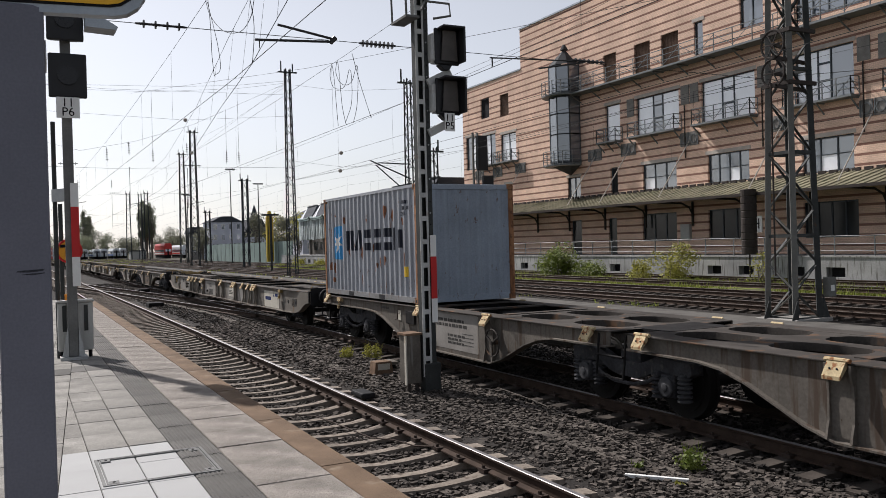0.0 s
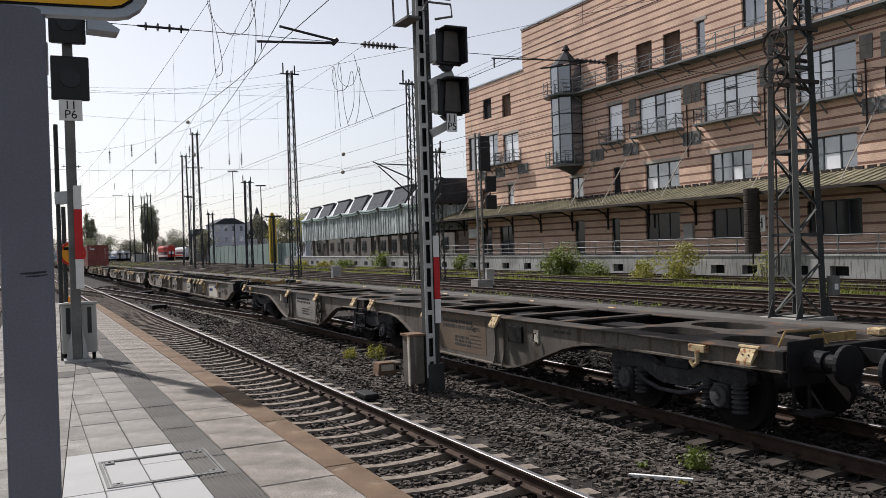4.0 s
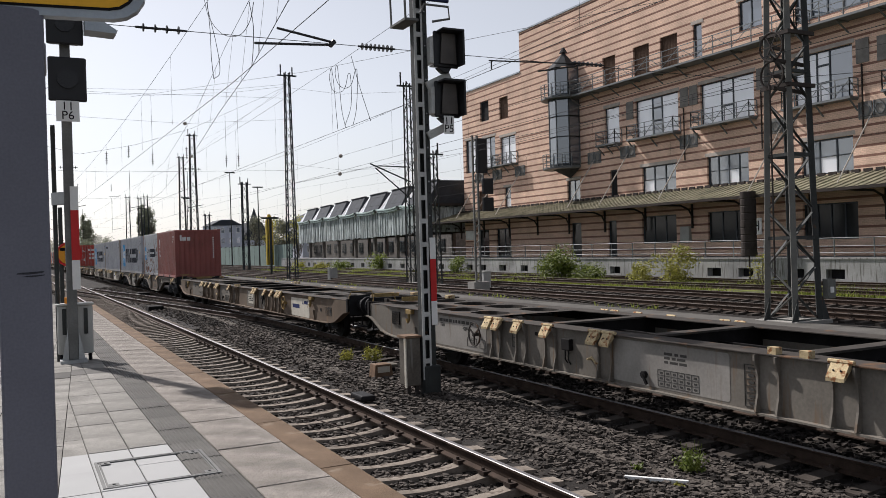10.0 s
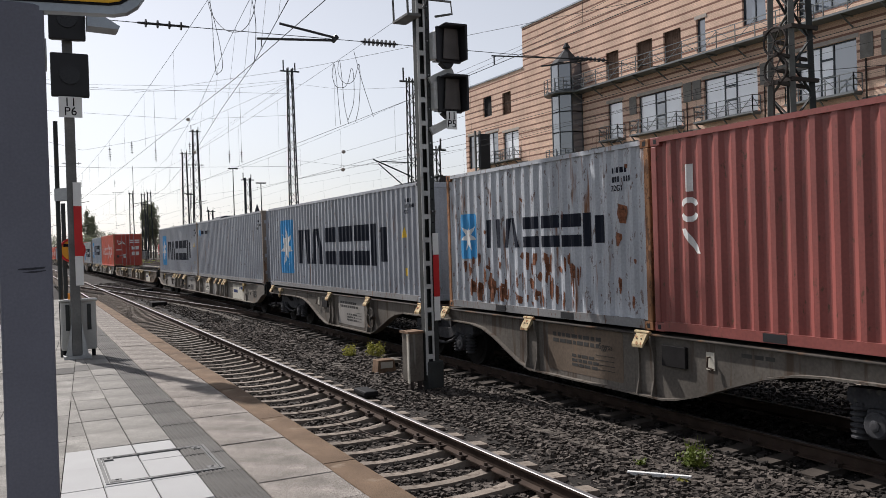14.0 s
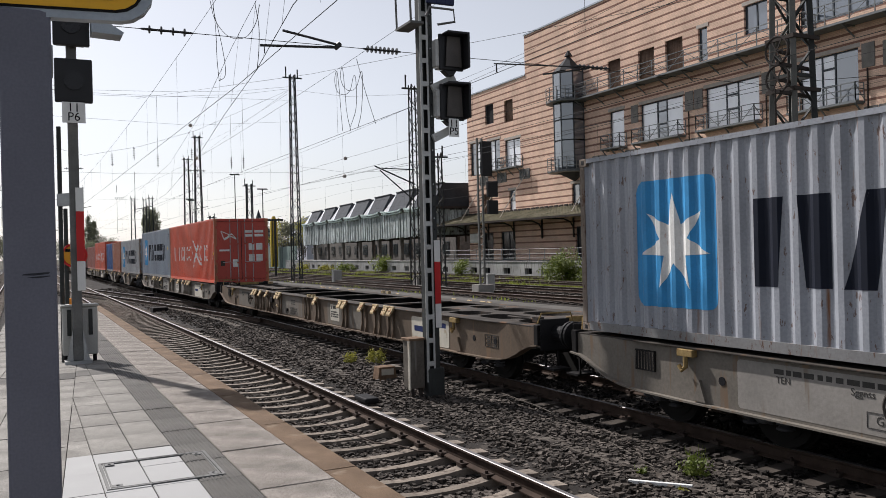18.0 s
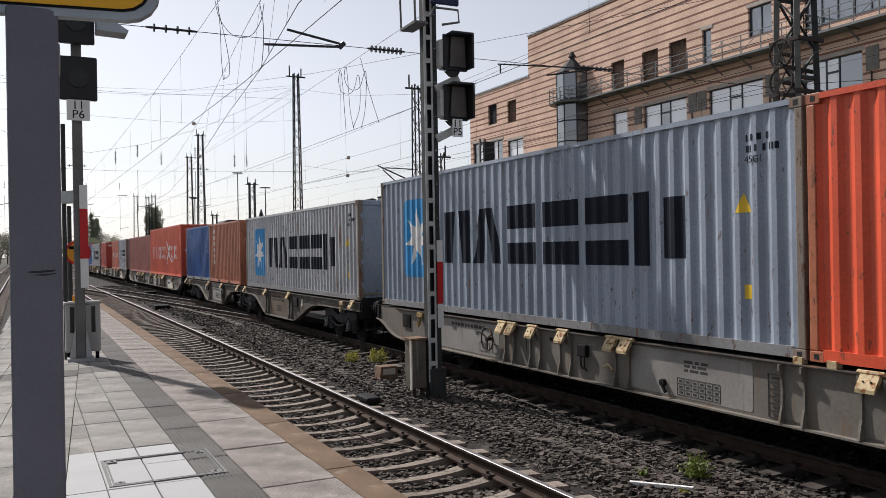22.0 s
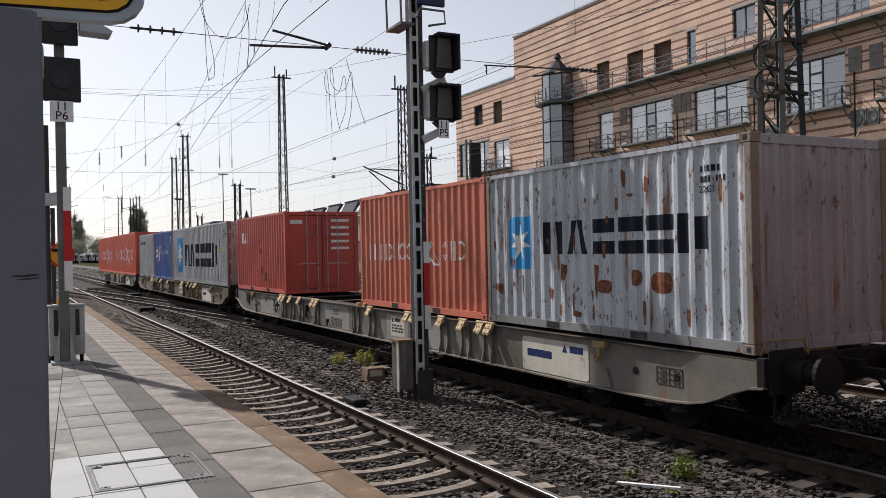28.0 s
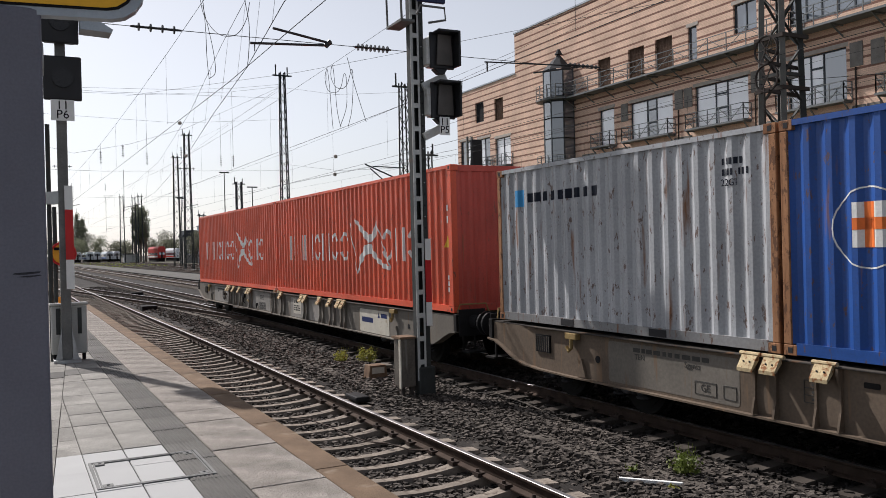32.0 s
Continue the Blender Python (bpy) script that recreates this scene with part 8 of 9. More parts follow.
for z in np.arange(0.3, 8.6, 0.45):
    rg.bar((23.45, 42.4, z), (23.75, 42.4, z + 0.2), 0.05)
part("lacing", rg, M_MASTLIGHT, fs)
for z0, z1, dx in ((6.6, 8.6, 0.25), (5.4, 6.3, 0.6), (4.4, 5.2, 0.6)):
    part("signal_head", MB().box(23.3 + dx, 23.95 + dx, 42.0, 42.25, z0, z1), M_BLACK, fs, bevel=0.03)
part("footing", MB().box(23.1, 24.1, 42.0, 42.8, -0.4, 0.35), M_CONC, fs)
for x, y, w_, h_, d_, lab in ((25.2, 44.6, 0.5, 1.0, 0.4, "pale grey trackside relay box beside the yard signal"), (23.9, 69.5, 0.75, 1.0, 0.5, "pale trackside relay cabinet on the yard ground"), (26.4, 57.6, 1.3, 0.7, 0.8, "dark concrete footing block in the yard")):
    t = thing("relay_cabinet", lab, "cabinet")
    part("body", MB().box(x, x + w_, y, y + d_, -0.4, h_ - 0.2), M_CABINET if h_ > 0.8 else M_CONC, t, bevel=0.02)
    part("lid", MB().box(x - 0.03, x + w_ + 0.03, y - 0.03, y + d_ + 0.03, h_ - 0.199, h_ - 0.15), M_CABINET if h_ > 0.8 else M_CONC, t)
for x, y, h in ((35.8, 160.0, 17.5), (33.0, 190.0, 14.5), (38.5, 150.0, 14.0), (36.0, 210.0, 16.0), (24.5, 90.5, 6.0), (29.5, 240, 15.0)):
    t = thing("yard_lamp", "slim grey yard lamp post with a flat head", "street lamp")
    part("pole", MB().cyl((x, y, -0.4), (x, y, h), 0.13, 8, 0.08), M_MAST, t)
    part("lamp_head", MB().box(x - 0.9, x + 0.9, y - 0.2, y + 0.2, h, h + 0.2), M_MAST, t)

# ---- overhead lines ----
M_WIRE = mat("dull_copper_wire", (0.03, 0.032, 0.034), 0.9, 0.0, var=0.1)
M_INSUL = mat("brown_black_insulator", (0.03, 0.03, 0.032), 0.4, var=0.1)


def wire(name, pts, r, label, parent=None):
    t = MB().tube(pts, r, 5)
    return part(name, t, M_WIRE, parent)


SPANS = [-40.0, 18.4, 75.8, 139.0, 200.0, 262.0, 330.0]
for c in (-2.3, 4.0, 8.8, 13.6, 23.6, 28.2):
    cat = thing("overhead_line", "thin contact wire hung from a sagging messenger wire", "overhead line", "overhead lines")
    zc = 6.15
    for turn, (a, b) in enumerate(zip(SPANS, SPANS[1:])):
        L = b - a

        def mes(y):
            q = (y - a) / L
            return 8.25 - 4 * 0.38 * q * (1 - q)
        zig = 0.25 if turn % 2 else -0.25
        ca, cb = c + bend(a) + zig, c + bend(b) - zig
        n = 10
        ps = [(c + bend(a + L * i / n), a + L * i / n, mes(a + L * i / n)) for i in range(n + 1)]
        part("messenger_wire", MB().tube(ps, 0.0055, 5), M_WIRE, cat)
        part("contact_wire", MB().tube([(ca, a, zc), (c + bend((a + b) / 2), (a + b) / 2, zc), (cb, b, zc)], 0.007, 5), M_WIRE, cat)
        if b < 150 and b > 0:
            for i in range(1, 9):
                y = a + L * i / 9
                if y > 2:
                    part("dropper", MB().cyl((c + bend(y), y, zc), (c + bend(y), y, mes(y)), 0.0035, 4), M_WIRE, cat)


def insulator(parent, a, b, n=5, r=0.075):
    a, b = Vector(a), Vector(b)
    d, q = b - a, (b - a).length / n
    m = MB().lathe(a, d, [(-0.05, 0.02)] + [e for i in range(n) for e in ((i * q, 0.025), (i * q + q * 0.4, 0.028), (i * q + q * 0.44, r), (i * q + q * 0.56, r), (i * q + q * 0.6, 0.028))] + [(q * n + 0.05, 0.02)], 10)
    return part("insulator", m, M_INSUL, parent)


for y, zs, x0, x1 in ((18.4, (7.2,), -9.0, 21.0), (75.8, (9.9, 16.6), -9.0, 22.5), (139.0, (11.65,), -9.5, 25.2), (200.0, (11.0,), -9, 30), (262.0, (11.0,), -9, 33)):
    cs = thing("cross_span", "thin cross-span wire with insulators and steady arms above the tracks", "cross-span wire", "cross-span wires")
    for z in zs:
        part("span_wire", MB().tube([(x0, y, z), ((x0 + x1) / 2, y, z - (0.0 if y < 20 else 0.35)), (x1, y, z)], 0.008 if y < 30 else 0.011, 5), M_WIRE, cs)
    zb = zs[0]
    if y > 20:
        for c in (-2.3, 4.0, 8.8, 13.6):
            x = c + bend(y)
            part("hanger", MB().cyl((x, y, zb - 0.2), (x, y, 6.14), 0.02, 5).cyl((x, y, 6.5), (x + 1.3, y, 6.75), 0.025, 5), M_WIRE, cs)
            insulator(cs, (x, y, zb + 0.9), (x, y, zb + 1.9), 5, 0.11)
        insulator(cs, (x0 + 12, y, zb), (x0 + 13.4, y, zb), 5, 0.12)
        insulator(cs, (x0 + 22, y, zb), (x0 + 23.4, y, zb), 5, 0.12)
    else:
        insulator(cs, (2.3, y, zb), (3.25, y, zb), 4, 0.085)
        insulator(cs, (7.25, y, zb), (8.1, y, zb), 8, 0.085)
        insulator(cs, (13.3, y, 7.25), (14.3, y, 7.25), 7, 0.06)
        part("steady_arm", MB().cyl((4.75, y, 7.07), (6.55, y, 7.17), 0.028, 6).cyl((5.27, y, 7.45), (6.6, y, 7.23), 0.028, 6).cyl((6.5, y, 7.15), (6.62, y, 7.27), 0.06, 8).cyl((4.85, y, 7.07), (4.85, y, 6.9), 0.012, 5), M_INSUL, cs)
        part("steady_arm", MB().cyl((10.73, y, 7.12), (14.1, y, 7.26), 0.018, 6).cyl((10.8, y, 7.12), (10.8, y, 6.9), 0.02, 6).cyl((12.2, y, 6.95), (13.6, y, 7.2), 0.022, 6), M_INSUL, cs)
# the wires that follow the crossover from one track to the next
cat = thing("overhead_line", "contact wire and messenger wire swinging across to the next track", "overhead line", "overhead lines")
SWING = [(2.2, -20.0), (3.7, 12.3), (4.3, 17.0), (4.85, 22.7), (6.1, 34.2), (7.7, 53.0), (8.46, 75.8)]
part("contact_wire", MB().tube([(x, y, 6.2) for x, y in SWING], 0.007, 5), M_WIRE, cat)
part("messenger_wire", MB().tube([(x + 0.25, y, 8.05) for x, y in SWING], 0.006, 5), M_WIRE, cat)
for (xa, ya), (xb, yb) in zip(SWING[1:], SWING[2:]):
    for q in (0.25, 0.75):
        x, y = xa + (xb - xa) * q, ya + (yb - ya) * q
        part("dropper", MB().cyl((x + 0.25, y, 8.05), (x, y, 6.2), 0.0035, 4), M_WIRE, cat)
# hanging ropes of the head span between the far masts
hs = thing("head_span", "sagging head-span ropes with vertical hangers between two tall masts", "cross-span wire", "cross-span wires")
for rows in ([(22.4, 17.9), (17.7, 17.2), (12.7, 16.8), (5.3, 16.5), (-2.0, 17.0), (-9.0, 18.2)], [(22.4, 17.7), (17.7, 16.9), (10.3, 16.2), (5.3, 16.1), (-2.0, 16.8), (-9.0, 18.0)], [(22.2, 17.6), (20.2, 16.6), (13.8, 13.5), (9.0, 11.9), (4.6, 11.0), (-2.0, 12.6), (-9.0, 16.6)]):
    part("rope", MB().tube([(x, 75.8, z) for x, z in rows], 0.01, 5), M_WIRE, hs)
for x, z in ((10.4, 16.3), (17.8, 16.9), (6.7, 11.3), (16.7, 15.0)):
    part("hanger", MB().cyl((x, 75.8, z), (x, 75.8, 11.2), 0.012, 5), M_WIRE, hs)
    insulator(hs, (x, 75.8, 10.2), (x, 75.8, 11.2), 5, 0.11)
jl = thing("jumper_loops", "looped jumper cables hanging between the overhead wires", "cable")


def flow(pts, n=6):
    """A smooth line through points."""
    p = [Vector(q) for q in pts]
    p = [p[0] * 2 - p[1]] + p + [p[-1] * 2 - p[-2]]
    out = []
    for a, b, c, d in zip(p, p[1:], p[2:], p[3:]):
        for i in range(n):
            t = i / n
            out.append(0.5 * (2 * b + (c - a) * t + (2 * a - 5 * b + 4 * c - d) * t * t + (3 * b - a - 3 * c + d) * t ** 3))
    return out + [p[-2]]


LOOP_A = [(10.84, 7.01), (10.79, 7.74), (10.74, 8.61), (10.66, 9.27), (10.57, 8.89), (10.69, 8.46), (11.0, 8.41), (11.2, 8.64), (11.33, 9.13), (11.42, 8.95), (11.4, 7.91), (11.13, 7.13)]
LOOP_B = [(11.16, 7.05), (11.02, 7.75), (10.95, 8.77), (10.88, 9.43), (10.8, 9.06), (10.92, 8.7), (11.16, 8.56), (11.44, 8.73), (11.65, 9.34), (11.69, 8.82), (11.61, 7.78), (11.45, 7.14)]
for loop_ in (LOOP_A, LOOP_B, [(11.47, 9.8), (11.79, 8.6), (12.19, 7.36)]):
    part("loop", MB().tube(flow([(8.75, 263.0 / x, 2.45 + (z - 2.45) * 8.75 / x) for x, z in loop_]), 0.008, 5), M_WIRE, jl)
for loop_ in ([(3.0, 6.95), (3.08, 6.6), (3.3, 6.33), (3.6, 6.33), (3.8, 6.6), (3.88, 6.95)], [(3.05, 6.95), (3.09, 6.4), (3.1, 5.9), (3.13, 5.52)], [(3.8, 6.95), (3.86, 6.56), (3.85, 6.14), (3.81, 5.77)], [(3.05, 6.8), (3.2, 6.1), (3.24, 5.65), (3.13, 5.52)]):
    part("loop", MB().tube(flow([(4.0, 60.0 / x, 2.45 + (z - 2.45) * 4.0 / x) for x, z in loop_]), 0.007, 5), M_WIRE, jl)
for (xa, ya, za), (xb, yb, zb) in (((21.4, 18.4, 10.5), (8.8, 75.8, 16.0)), ((21.4, 18.4, 7.5), (23.6, 56.6, 8.4)), ((21.4, 18.4, 7.35), (30, -6, 6.2)), ((21.4, 18.4, 9.9), (34, -10, 9.0)), ((26, 56.6, 14.0), (22.5, 75.8, 17.6)), ((26, 56.6, 13.6), (21.4, 18.4, 12.5)), ((22.5, 75.8, 17.5), (25.2, 139, 20)), ((22.5, 75.8, 10.5), (26, 56.6, 8.4)), ((23.4, 56.6, 8.5), (24.5, 139, 11))):
    fw = thing("feeder_wire", "long thin feeder wire strung between masts", "feeder wire", "feeder wires")
    mx_, my_, mz_ = (xa + xb) / 2, (ya + yb) / 2, (za + zb) / 2 - 0.4
    part("strand", MB().tube([(xa, ya, za), (mx_, my_, mz_), (xb, yb, zb)], 0.009, 5), M_WIRE, fw)
for p, r in ((((21.4, 18.4, 9.0), (21.8, 60.0, 9.5), (22.5, 75.8, 9.8)), 0.14), (((21.4, 18.4, 7.3), (21.7, 60.0, 8.15), (22.5, 75.8, 8.6)), 0.14), (((-9.0, 75.2, 14.4), (13.1, 75.2, 13.8), (22.5, 75.5, 14.6)), 0.16), (((22.5, 75.8, 17.8), (24.8, 137.5, 18.0), (25.2, 139.0, 18.0)), 0.28)):
    bw = thing("weighted_wire", "overhead wire carrying a small dark weight", "feeder wire", "feeder wires")
    part("strand", MB().tube(p, 0.009, 5), M_WIRE, bw)
    x, y, z = p[1]
    part("weight", MB().lathe((x - r, y, z), (1, 0, 0), [(0, r * 0.3), (r * 0.2, r * 0.75), (r * 0.7, r), (r * 1.3, r), (r * 1.8, r * 0.75), (2 * r, r * 0.3)], 12), M_SILL, bw)

# ---- distance ----
M_LEAF = leaf_mat("young_leaves", (0.14, 0.18, 0.03), (0.2, 0.22, 0.05))
M_LEAFY = leaf_mat("yellow_green_leaves", (0.3, 0.29, 0.05), (0.36, 0.33, 0.08))
# twig colour lightened to paint the distance haze
M_TWIG = leaf_mat("haze_paled_twigs", (0.17, 0.17, 0.125), (0.2, 0.21, 0.12))
M_TURF = mat("patchy_turf", (0.085, 0.085, 0.045), 0.95, var=0.35, scale=0.8, fine=8, bump=0.7, second=(0.13, 0.15, 0.035), amount=0.62)
M_GRASS = leaf_mat("spring_grass", (0.16, 0.19, 0.035), (0.22, 0.21, 0.06))
# leaf colour greyed and lightened, distance haze put into it
M_HAZE = leaf_mat("hazy_spring_leaves", (0.2, 0.215, 0.14), (0.24, 0.25, 0.16))
M_BARK = mat("bark", (0.14, 0.12, 0.1), 0.9, var=0.3)
M_BARRIER = mat("pale_green_noise_barrier", (0.21, 0.27, 0.25), 0.8, var=0.12, scale=0.5)
M_HOUSE = mat("pale_blue_render", (0.48, 0.5, 0.56), 0.85, var=0.1, scale=0.5)
M_CLADY = mat("yellow_cladding", (0.5, 0.36, 0.04), 0.6, var=0.1)
M_COACH = mat("white_coach_paint", (0.5, 0.53, 0.56), 0.45, var=0.08)
M_COACHR = mat("red_coach_paint", (0.4, 0.03, 0.025), 0.45, var=0.08)


def leaves(mb, rng, c, r, n, size):
    """Small leaf blades strewn through an uneven crown."""
    for _ in range(n):
        while True:
            p = Vector((rng.uniform(-1, 1), rng.uniform(-1, 1), rng.uniform(-1, 1)))
            if 0.25 < p.length < 1:
                break
        q = Vector((c[0] + p.x * r[0], c[1] + p.y * r[1], c[2] + p.z * r[2]))
        u = Vector((rng.uniform(-1, 1), rng.uniform(-1, 1), rng.uniform(-1, 1))).normalized() * size * rng.uniform(0.6, 1.4)
        v = u.orthogonal().normalized() * size * rng.uniform(0.4, 0.8)
        mb.quad(q - u, q + v, q + u, q - v)


def plant(name, label, category, x, y, z, h, w, n, size, leaf, clumps, seed, trunk=True, slim=1.0):
    rng = random.Random(seed)
    t = thing(name, label, category)
    st, cr, bole = MB(), MB(), MB()
    if trunk:
        bole.cyl((x, y, z), (x + rng.uniform(-0.02, 0.02) * h, y, z + h * 0.55), h * 0.018 + 0.02, 8, h * 0.008 + 0.01)
    for i in range(clumps):
        a, k = rng.uniform(0, 6.28), rng.uniform(0.15, 1.0)
        zz = z + h * (0.25 + 0.68 * k) if trunk else z + h * rng.uniform(0.15, 0.85)
        rr = w / 2 * (1 - 0.55 * abs(2 * k - 0.9)) * rng.uniform(0.3, 0.8)
        c = (x + rr * math.cos(a), y + rr * math.sin(a), zz)
        st.cyl((x + rng.uniform(-0.1, 0.1) * w, y + rng.uniform(-0.1, 0.1) * w, z if not trunk else z + h * 0.2 * k + h * 0.1), c, 0.012 + h * 0.005, 5, 0.006 + h * 0.001)
        s = w * rng.uniform(0.14, 0.26) * slim
        leaves(cr, rng, c, (s, s, s * (1.7 if slim < 1 else 0.9)), n // clumps, size)
    if trunk:
        part("trunk", bole, M_BARK, t)
    tagged(part("branchwork", st, M_BARK, t), kind="stuff")
    tagged(part("crown", cr, leaf, t), kind="stuff")
    return t


plant("bush", "dark green leafy bush in front of the loading dock", "bush", 35.6, 51.6, -0.42, 2.6, 4.0, 4200, 0.09, M_LEAF, 26, 1, False)
plant("bush", "yellow-green loose bush in front of the loading dock", "bush", 35.8, 39.6, -0.42, 2.7, 3.2, 2600, 0.075, M_LEAFY, 22, 2, False)
plant("bush", "yellow-green low bush in front of the loading dock", "bush", 35.3, 42.0, -0.42, 1.5, 2.6, 1500, 0.07, M_LEAFY, 16, 3, False)
plant("bush", "small green bush near the shed plinth", "bush", 37.2, 70.5, -0.42, 1.9, 2.4, 1300, 0.1, M_LEAF, 14, 4, False)
plant("bush", "low spreading green bush on the grass strip", "bush", 36.2, 48.6, -0.42, 1.1, 3.4, 1500, 0.08, M_LEAF, 16, 5, False)
plant("bush", "thin twiggy bush by the drum", "bush", 36.8, 33.8, -0.42, 2.2, 2.0, 500, 0.06, M_LEAFY, 18, 6, False)
plant("bush", "thin green bush near the shed", "bush", 38.6, 93.0, -0.42, 2.2, 4.0, 900, 0.13, M_LEAF, 14, 7, False)
for i, (x, y, h, w_) in enumerate(((37.5, 104.0, 1.1, 3.4), (37.6, 112.0, 0.9, 3.0), (37.9, 124.0, 1.2, 3.6))):
    plant("bush", "low yellow-green bush along the shed plinth", "bush", x, y, -0.42, h, w_, 900, 0.12, M_LEAFY if i % 3 else M_LEAF, 14, 40 + i, False)
for i, (x, y, h) in enumerate(((25.0, 400, 22), (27.5, 404, 20), (43, 350, 24), (45, 352, 22), (46.5, 349, 23))):
    plant("poplar", "tall slim poplar beyond the yard", "tree", x, y, -0.4, h, 5.0, 3600, 0.26, M_HAZE, 40, 20 + i, True, 0.85)
for i in range(30):
    rng = random.Random(60 + i)
    x = -20 + i * 4.2 + rng.uniform(-2, 2)
    plant("tree", "half-leafed spring tree beyond the yard", "tree", x, 380 + rng.uniform(-20, 40), -0.4, rng.uniform(8, 13), 11, 1700, 0.26, M_TWIG if i % 3 != 1 else M_HAZE, 24, 80 + i, True)
for i, (x, y, h) in enumerate(((46, 160, 9), (48, 172, 10), (52, 205, 12), (58, 190, 11), (44, 232, 9))):
    plant("tree", "half-leafed tree behind the noise barrier", "tree", x, y, -0.4, h, 7, 1500, 0.22, M_LEAFY if i % 2 else M_TWIG, 22, 130 + i, True)
BARRIER_N = 17
bar_ = thing("noise_barrier", "pale green panel noise barrier at the yard edge", "noise barrier")
for i in range(BARRIER_N):
    y = 140 + i * 4.0
    x = 41.5 - (y - 140) * 0.02
    part("panel", MB().prism([(x, y), (x - 0.08, y + 3.85), (x + 0.1, y + 3.85), (x + 0.18, y)], 2, -0.4, 3.6), M_BARRIER, bar_)
    part("post", MB().box(x - 0.1, x + 0.2, y + 3.86, y + 3.99, -0.4, 3.7), M_MAST, bar_)


def cottage(name, label, x0, x1, y0, y1, h, ridge, wall, windows):
    t = thing(name, label, "house")
    part("wall", MB().box(x0, x1, y0, y1, -0.4, h), wall, t)
    xm = (x0 + x1) / 2
    part("roof", MB().prism([(x0 - 0.4, h), (x1 + 0.4, h), (xm + 1.5, ridge), (xm - 1.5, ridge)], 1, y0 - 0.3, y1 + 0.3), M_SLATE, t)
    for i in range(windows):
        for z in (2.0, 5.2, 8.3):
            if z + 1.6 < h:
                xa = x0 + (x1 - x0) * (i + 0.3) / windows
                w = part("window", MB().box(xa, xa + 1.0, y0 - 0.05, y0 - 0.005, z, z + 1.6), M_WHITE, t)
                part("pane", MB().box(xa + 0.08, xa + 0.92, y0 - 0.07, y0 - 0.051, z + 0.08, z + 1.52), M_GLASS, w)
    return t


cottage("house", "pale blue rendered house with dark roof beyond the yard", 50.0, 59.0, 250, 262, 10.5, 12.2, M_HOUSE, 4)
cottage("house", "dark-roofed house with a gable beyond the barrier", 60, 68, 252, 264, 6.0, 11.5, M_HOUSE, 3)
cottage("house", "pale grey house between trees beyond the yard", 46, 50, 262, 270, 7.5, 9.5, M_CONC, 2)
cottage("house", "large slate-roofed house behind the goods shed", 62, 82, 200, 216, 9.5, 13.4, M_HOUSE, 5)
ch = thing("church_tower", "small pointed slate church spire beyond the houses", "church tower")
part("tower", MB().box(64.3, 67.0, 260, 262.7, -0.4, 9.5), M_HOUSE, ch)
part("spire", MB().cyl((65.65, 261.3, 9.5), (65.65, 261.3, 16.2), 2.2, 8, 0.05), M_SLATE, ch)
yt = thing("yellow_pylon", "tall yellow clad advertising pylon at the yard edge", "pylon")
part("shaft", MB().prism([(39.85, 0.0), (41.1, 0.0), (41.1, 8.0), (40.65, 9.2), (40.3, 9.2), (39.85, 8.0)], 1, 150, 150.6), M_CLADY, yt)
for dx in (0.55, 0.87, 1.2):
    part("rib", MB().box(39.6 + dx - 0.05, 39.6 + dx + 0.05, 149.93, 149.995, 0, 8.6), M_SLATE, yt)


def coach(x, y0, L, h, body, band, label, name="parked_coach"):
    t = thing(name, label, "train coach", "parked coaches")
    part("body", MB().prism([(x - 1.45, 0.9), (x + 1.45, 0.9), (x + 1.45, h - 0.8), (x + 0.9, h), (x - 0.9, h), (x - 1.45, h - 0.8)], 1, y0, y0 + L), body, t, bevel=0.1)
    part("underframe", MB().box(x - 1.2, x + 1.2, y0 + 0.5, y0 + L - 0.5, -0.42, 0.9), M_UNDER, t)
    w = part("window_band", MB().box(x - 1.47, x - 1.452, y0 + 1, y0 + L - 1, 2.0, 2.9), M_GLASS, t)
    part("stripe", MB().box(x - 1.47, x - 1.452, y0 + 0.4, y0 + L - 0.4, 1.2, 1.7), band, t)
    part("end_window", MB().box(x - 1.0, x - 0.3, y0 - 0.03, y0 - 0.005, 2.2, 3.1).box(x + 0.3, x + 1.0, y0 - 0.03, y0 - 0.005, 2.2, 3.1), M_GLASS, t)
    part("end_door", MB().box(x - 0.28, x + 0.28, y0 - 0.04, y0 - 0.01, 0.9, 3.2), M_INK, t)
    return t


coach(50.5, 335, 26, 5.4, M_COACHR, M_WHITE, "parked red double-deck coach in the yard")
coach(55.5, 325, 26, 4.6, M_COACH, M_RED, "parked white coach with dark windows in the yard")
for i in range(7):
    coach(16 + i * 3.5 + (i % 2), 372 - i * 2, 26, 4.0, M_COACH, P_BLUE, "parked white and blue coach far off in the yard")
hut = thing("yard_hut", "small pale grey hut with a flat roof in the yard", "hut")
part("wall", MB().box(33.0, 38.0, 300, 304, -0.4, 2.6), M_CABINET, hut)
part("roof", MB().box(32.7, 38.3, 299.7, 304.3, 2.6, 2.9), M_SLATE, hut)

# ---- plants and clutter along the tracks ----


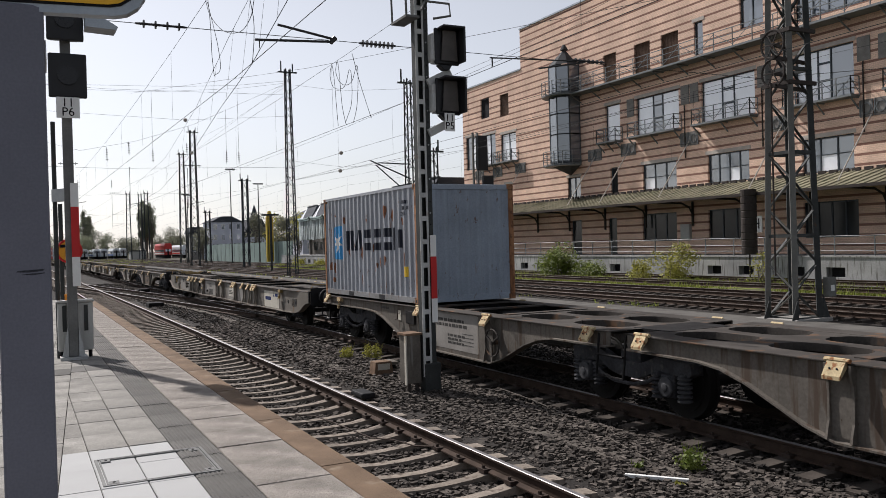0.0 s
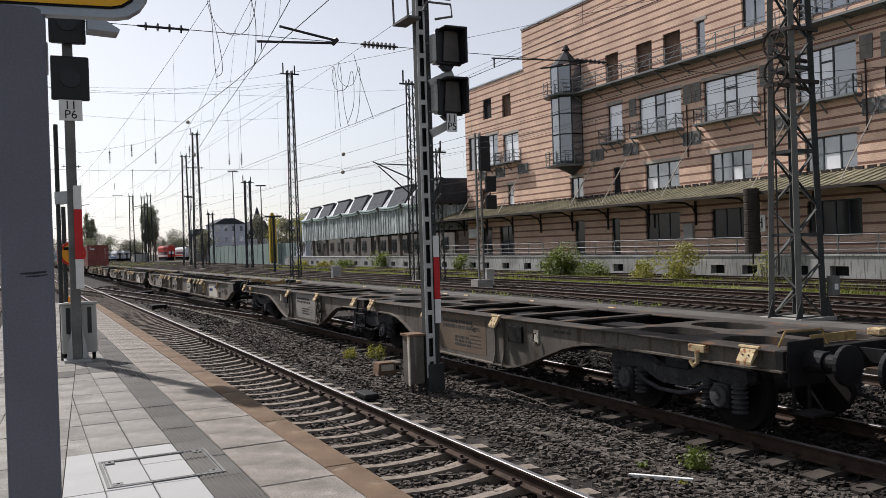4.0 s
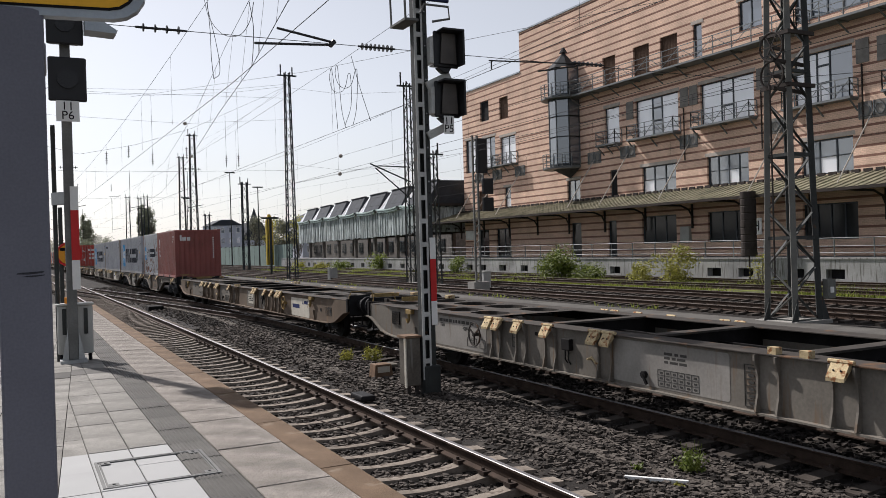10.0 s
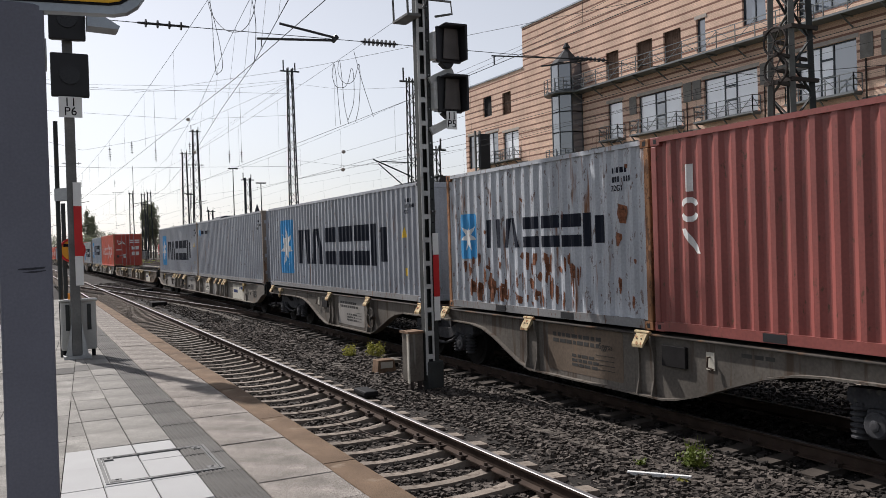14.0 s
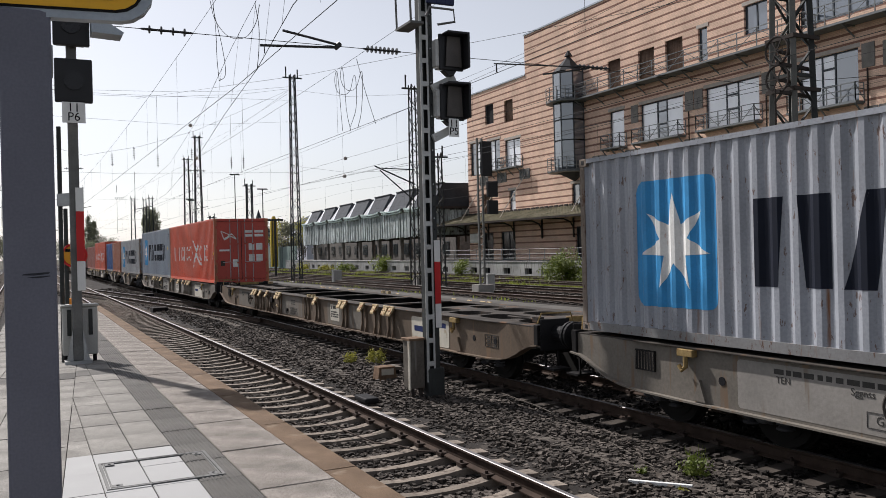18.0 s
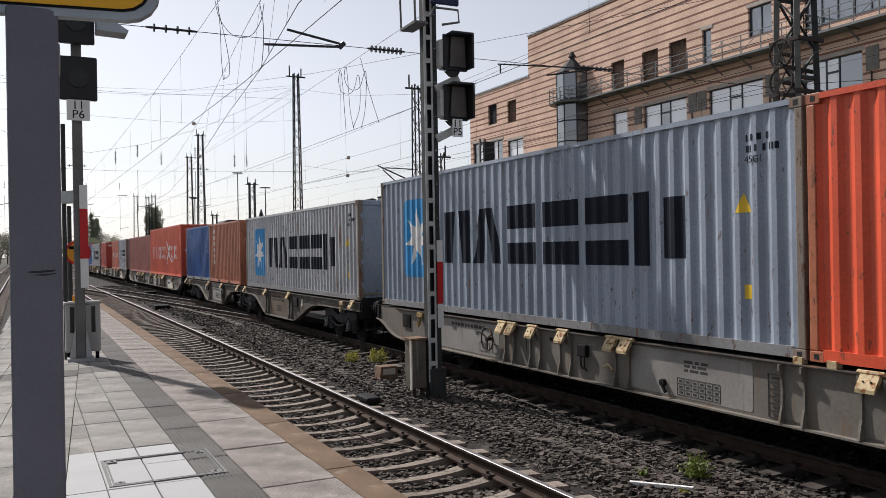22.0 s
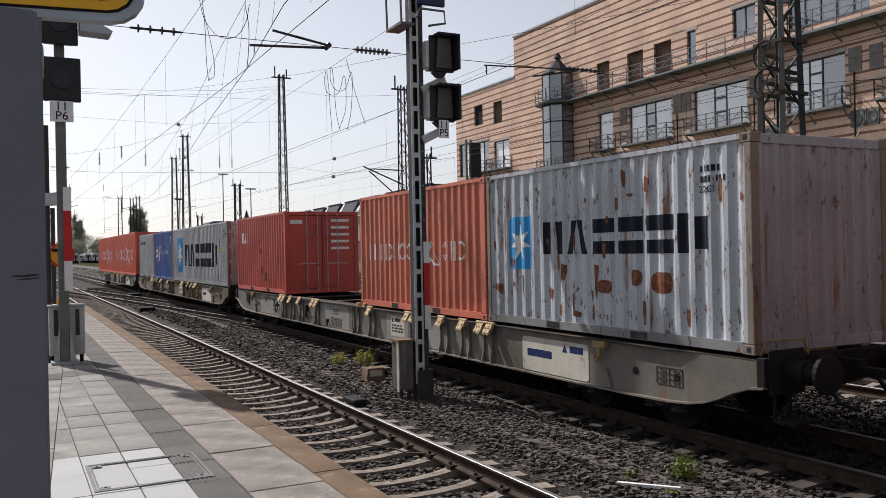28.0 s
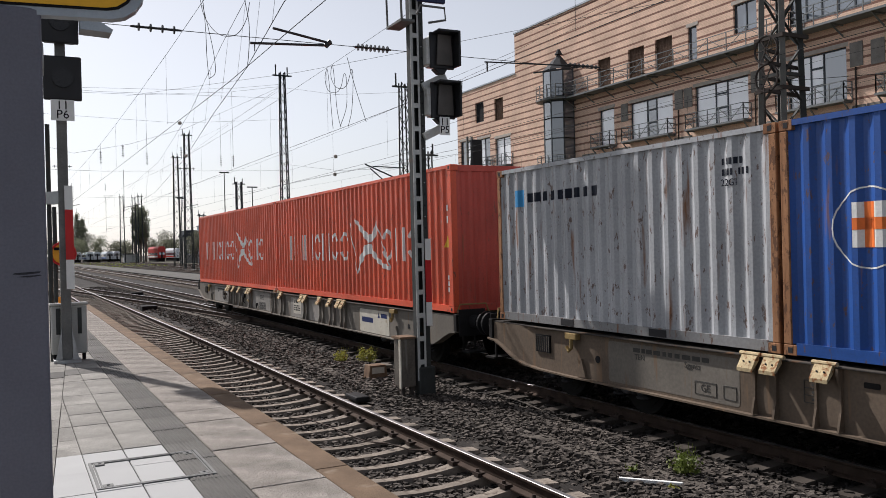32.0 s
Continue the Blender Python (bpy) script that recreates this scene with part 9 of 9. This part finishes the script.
def blades(name, n, box, h, seed, mat_, label, z=-0.42):
    rng = np.random.default_rng(seed)
    x = rng.uniform(box[0], box[1], n)
    y = box[2] + (box[3] - box[2]) * rng.random(n) ** 1.4
    # tufts with bare ground between
    keep = np.sin(x * 1.1 + 2 * np.sin(y * 0.31)) + np.sin(y * 0.55 + np.sin(x * 0.9)) + rng.normal(0, 0.5, n) > -0.1
    x, y = x[keep], y[keep]
    n = len(x)
    hh = h * rng.uniform(0.4, 1.2, n) * (0.6 + 0.8 * (np.sin(x * 1.3) * np.sin(y * 0.7) > 0))
    a = rng.random(n) * 6.28
    w = 0.02 + y * 0.0006
    dx, dy = np.cos(a) * w, np.sin(a) * w
    lx, ly = rng.normal(0, 0.35, n) * hh, rng.normal(0, 0.35, n) * hh
    v = np.stack([np.stack([x - dx, y - dy, np.full(n, z)], 1), np.stack([x + dx, y + dy, np.full(n, z)], 1), np.stack([x + lx, y + ly, z + hh], 1)], 1)
    me = bpy.data.meshes.new(name)
    me.from_pydata(v.reshape(-1, 3).tolist(), [], np.arange(3 * n).reshape(-1, 3).tolist())
    me.materials.append(mat_)
    return tagged(new(name, me), label, "grass", kind="stuff")


gs = MB()
strip(gs, 32.2, 38.5, -0.4, [y for y in LONG if y <= 100] + [118])
tagged(part("grass_strip", gs, M_TURF), "green grass strip before the loading dock", "grass", kind="structure")
blades("grass", 46000, (31.6, 38.3, 20, 120), 0.3, 11, M_GRASS, "uneven spring grass before the loading dock", -0.4)
blades("grass", 6000, (35.6, 38.3, 84, 131), 0.32, 15, M_GRASS, "tall rank grass along the shed plinth", -0.4)
blades("grass", 500, (20.8, 22.0, 25, 110), 0.14, 12, M_GRASS, "sparse grass between the yard tracks", -0.2)
blades("grass", 1800, (29.6, 31.5, 18, 120), 0.25, 13, M_GRASS, "sparse grass beside the yard track", -0.3)
blades("grass", 4000, (19, 31, 190, 330), 0.35, 14, M_GRASS, "far grass patches in the yard", -0.4)


def weed(x, y, h, n, seed, leaf, label):
    rng = random.Random(seed)
    t = thing("weed", label, "weed")
    st, lf = MB(), MB()
    for i in range(n):
        a = rng.uniform(0, 6.28)
        tip = (x + math.cos(a) * h * rng.uniform(0.1, 0.6), y + math.sin(a) * h * rng.uniform(0.1, 0.6), -0.18 + h * rng.uniform(0.5, 1.0))
        foot = (x + math.cos(a) * 0.05, y + math.sin(a) * 0.05, -0.2)
        st.cyl(foot, tip, 0.004, 4, 0.002)
        leaves(lf, rng, [(p + q) / 2 for p, q in zip(foot, tip)], (h * 0.2, h * 0.2, h * 0.35), 14, 0.026)
    tagged(part("stalk_tuft", st, leaf, t), kind="stuff")
    tagged(part("foliage", lf, leaf, t), kind="stuff")


weed(6.71, 18.5, 0.38, 22, 1, M_LEAFY, "yellow-green weed tuft on the ballast")
weed(7.2, 18.1, 0.5, 26, 2, M_LEAFY, "yellow-green weed tuft on the ballast")
weed(6.6, 7.1, 0.4, 22, 3, M_LEAF, "low dark green weed on the ballast")
weed(6.15, 7.5, 0.15, 8, 4, M_LEAF, "low dark green weed on the ballast")
weed(6.1, 6.75, 0.1, 8, 5, M_LEAFY, "tiny yellow-green weed by the white strip")
wb = thing("white_strip", "white painted wooden strip lying on the ballast", "wooden strip")
part("plank", MB().bar((5.8, 7.28, -0.12), (6.23, 6.76, -0.12), 0.05, 0.045), M_WHITE, wb, bevel=0.006)
cbl = thing("ground_cable", "thin dusty brown cable lying loosely on the ballast", "cable")
part("cable", MB().tube([(7.5, 12.9, -0.13), (7.4, 11.6, -0.14), (7.18, 10.4, -0.14), (6.9, 9.3, -0.13), (6.66, 8.4, -0.13), (6.45, 7.6, -0.13), (6.2, 6.9, -0.13), (6.1, 5.6, -0.13), (6.15, 4.0, -0.13)], 0.009, 6), M_TROUGH, cbl)


# ---- what moves ----
def place_at(u, t):
    """How far along the line a point of the train is at any time."""
    i = min(31, int(t))
    return u - S_TABLE[i] - (S_TABLE[i + 1] - S_TABLE[i]) * (t - i)


def roll_wheels(ob, u):
    """Turn the wheelsets of a wagon while it rolls past the platform."""
    for wh in [o for o in ob.children_recursive if o.name.startswith("wheelset")]:
        home = Matrix.Translation(wh.location)
        yw = u + wh.location.y
        rows, turn = [(0.0, home)], 0.0
        for f in range(1, 961):
            t = f / FPS
            y = place_at(yw, t)
            if -1.0 < y < 30.0:
                turn += (place_at(yw, t - 1 / FPS) - y) / 0.46
                rows.append((t, home @ Matrix.Rotation(turn, 4, "X")))
        rows.append((32.0, home @ Matrix.Rotation(turn, 4, "X")))
        walk(wh, rows)


def motions():
    for ob, u, length, z in MOVERS:
        walk(ob, [(t, ride(u, length, t, z)) for t in range(33)])
        if z == 0.0:
            roll_wheels(ob, u)


motions()
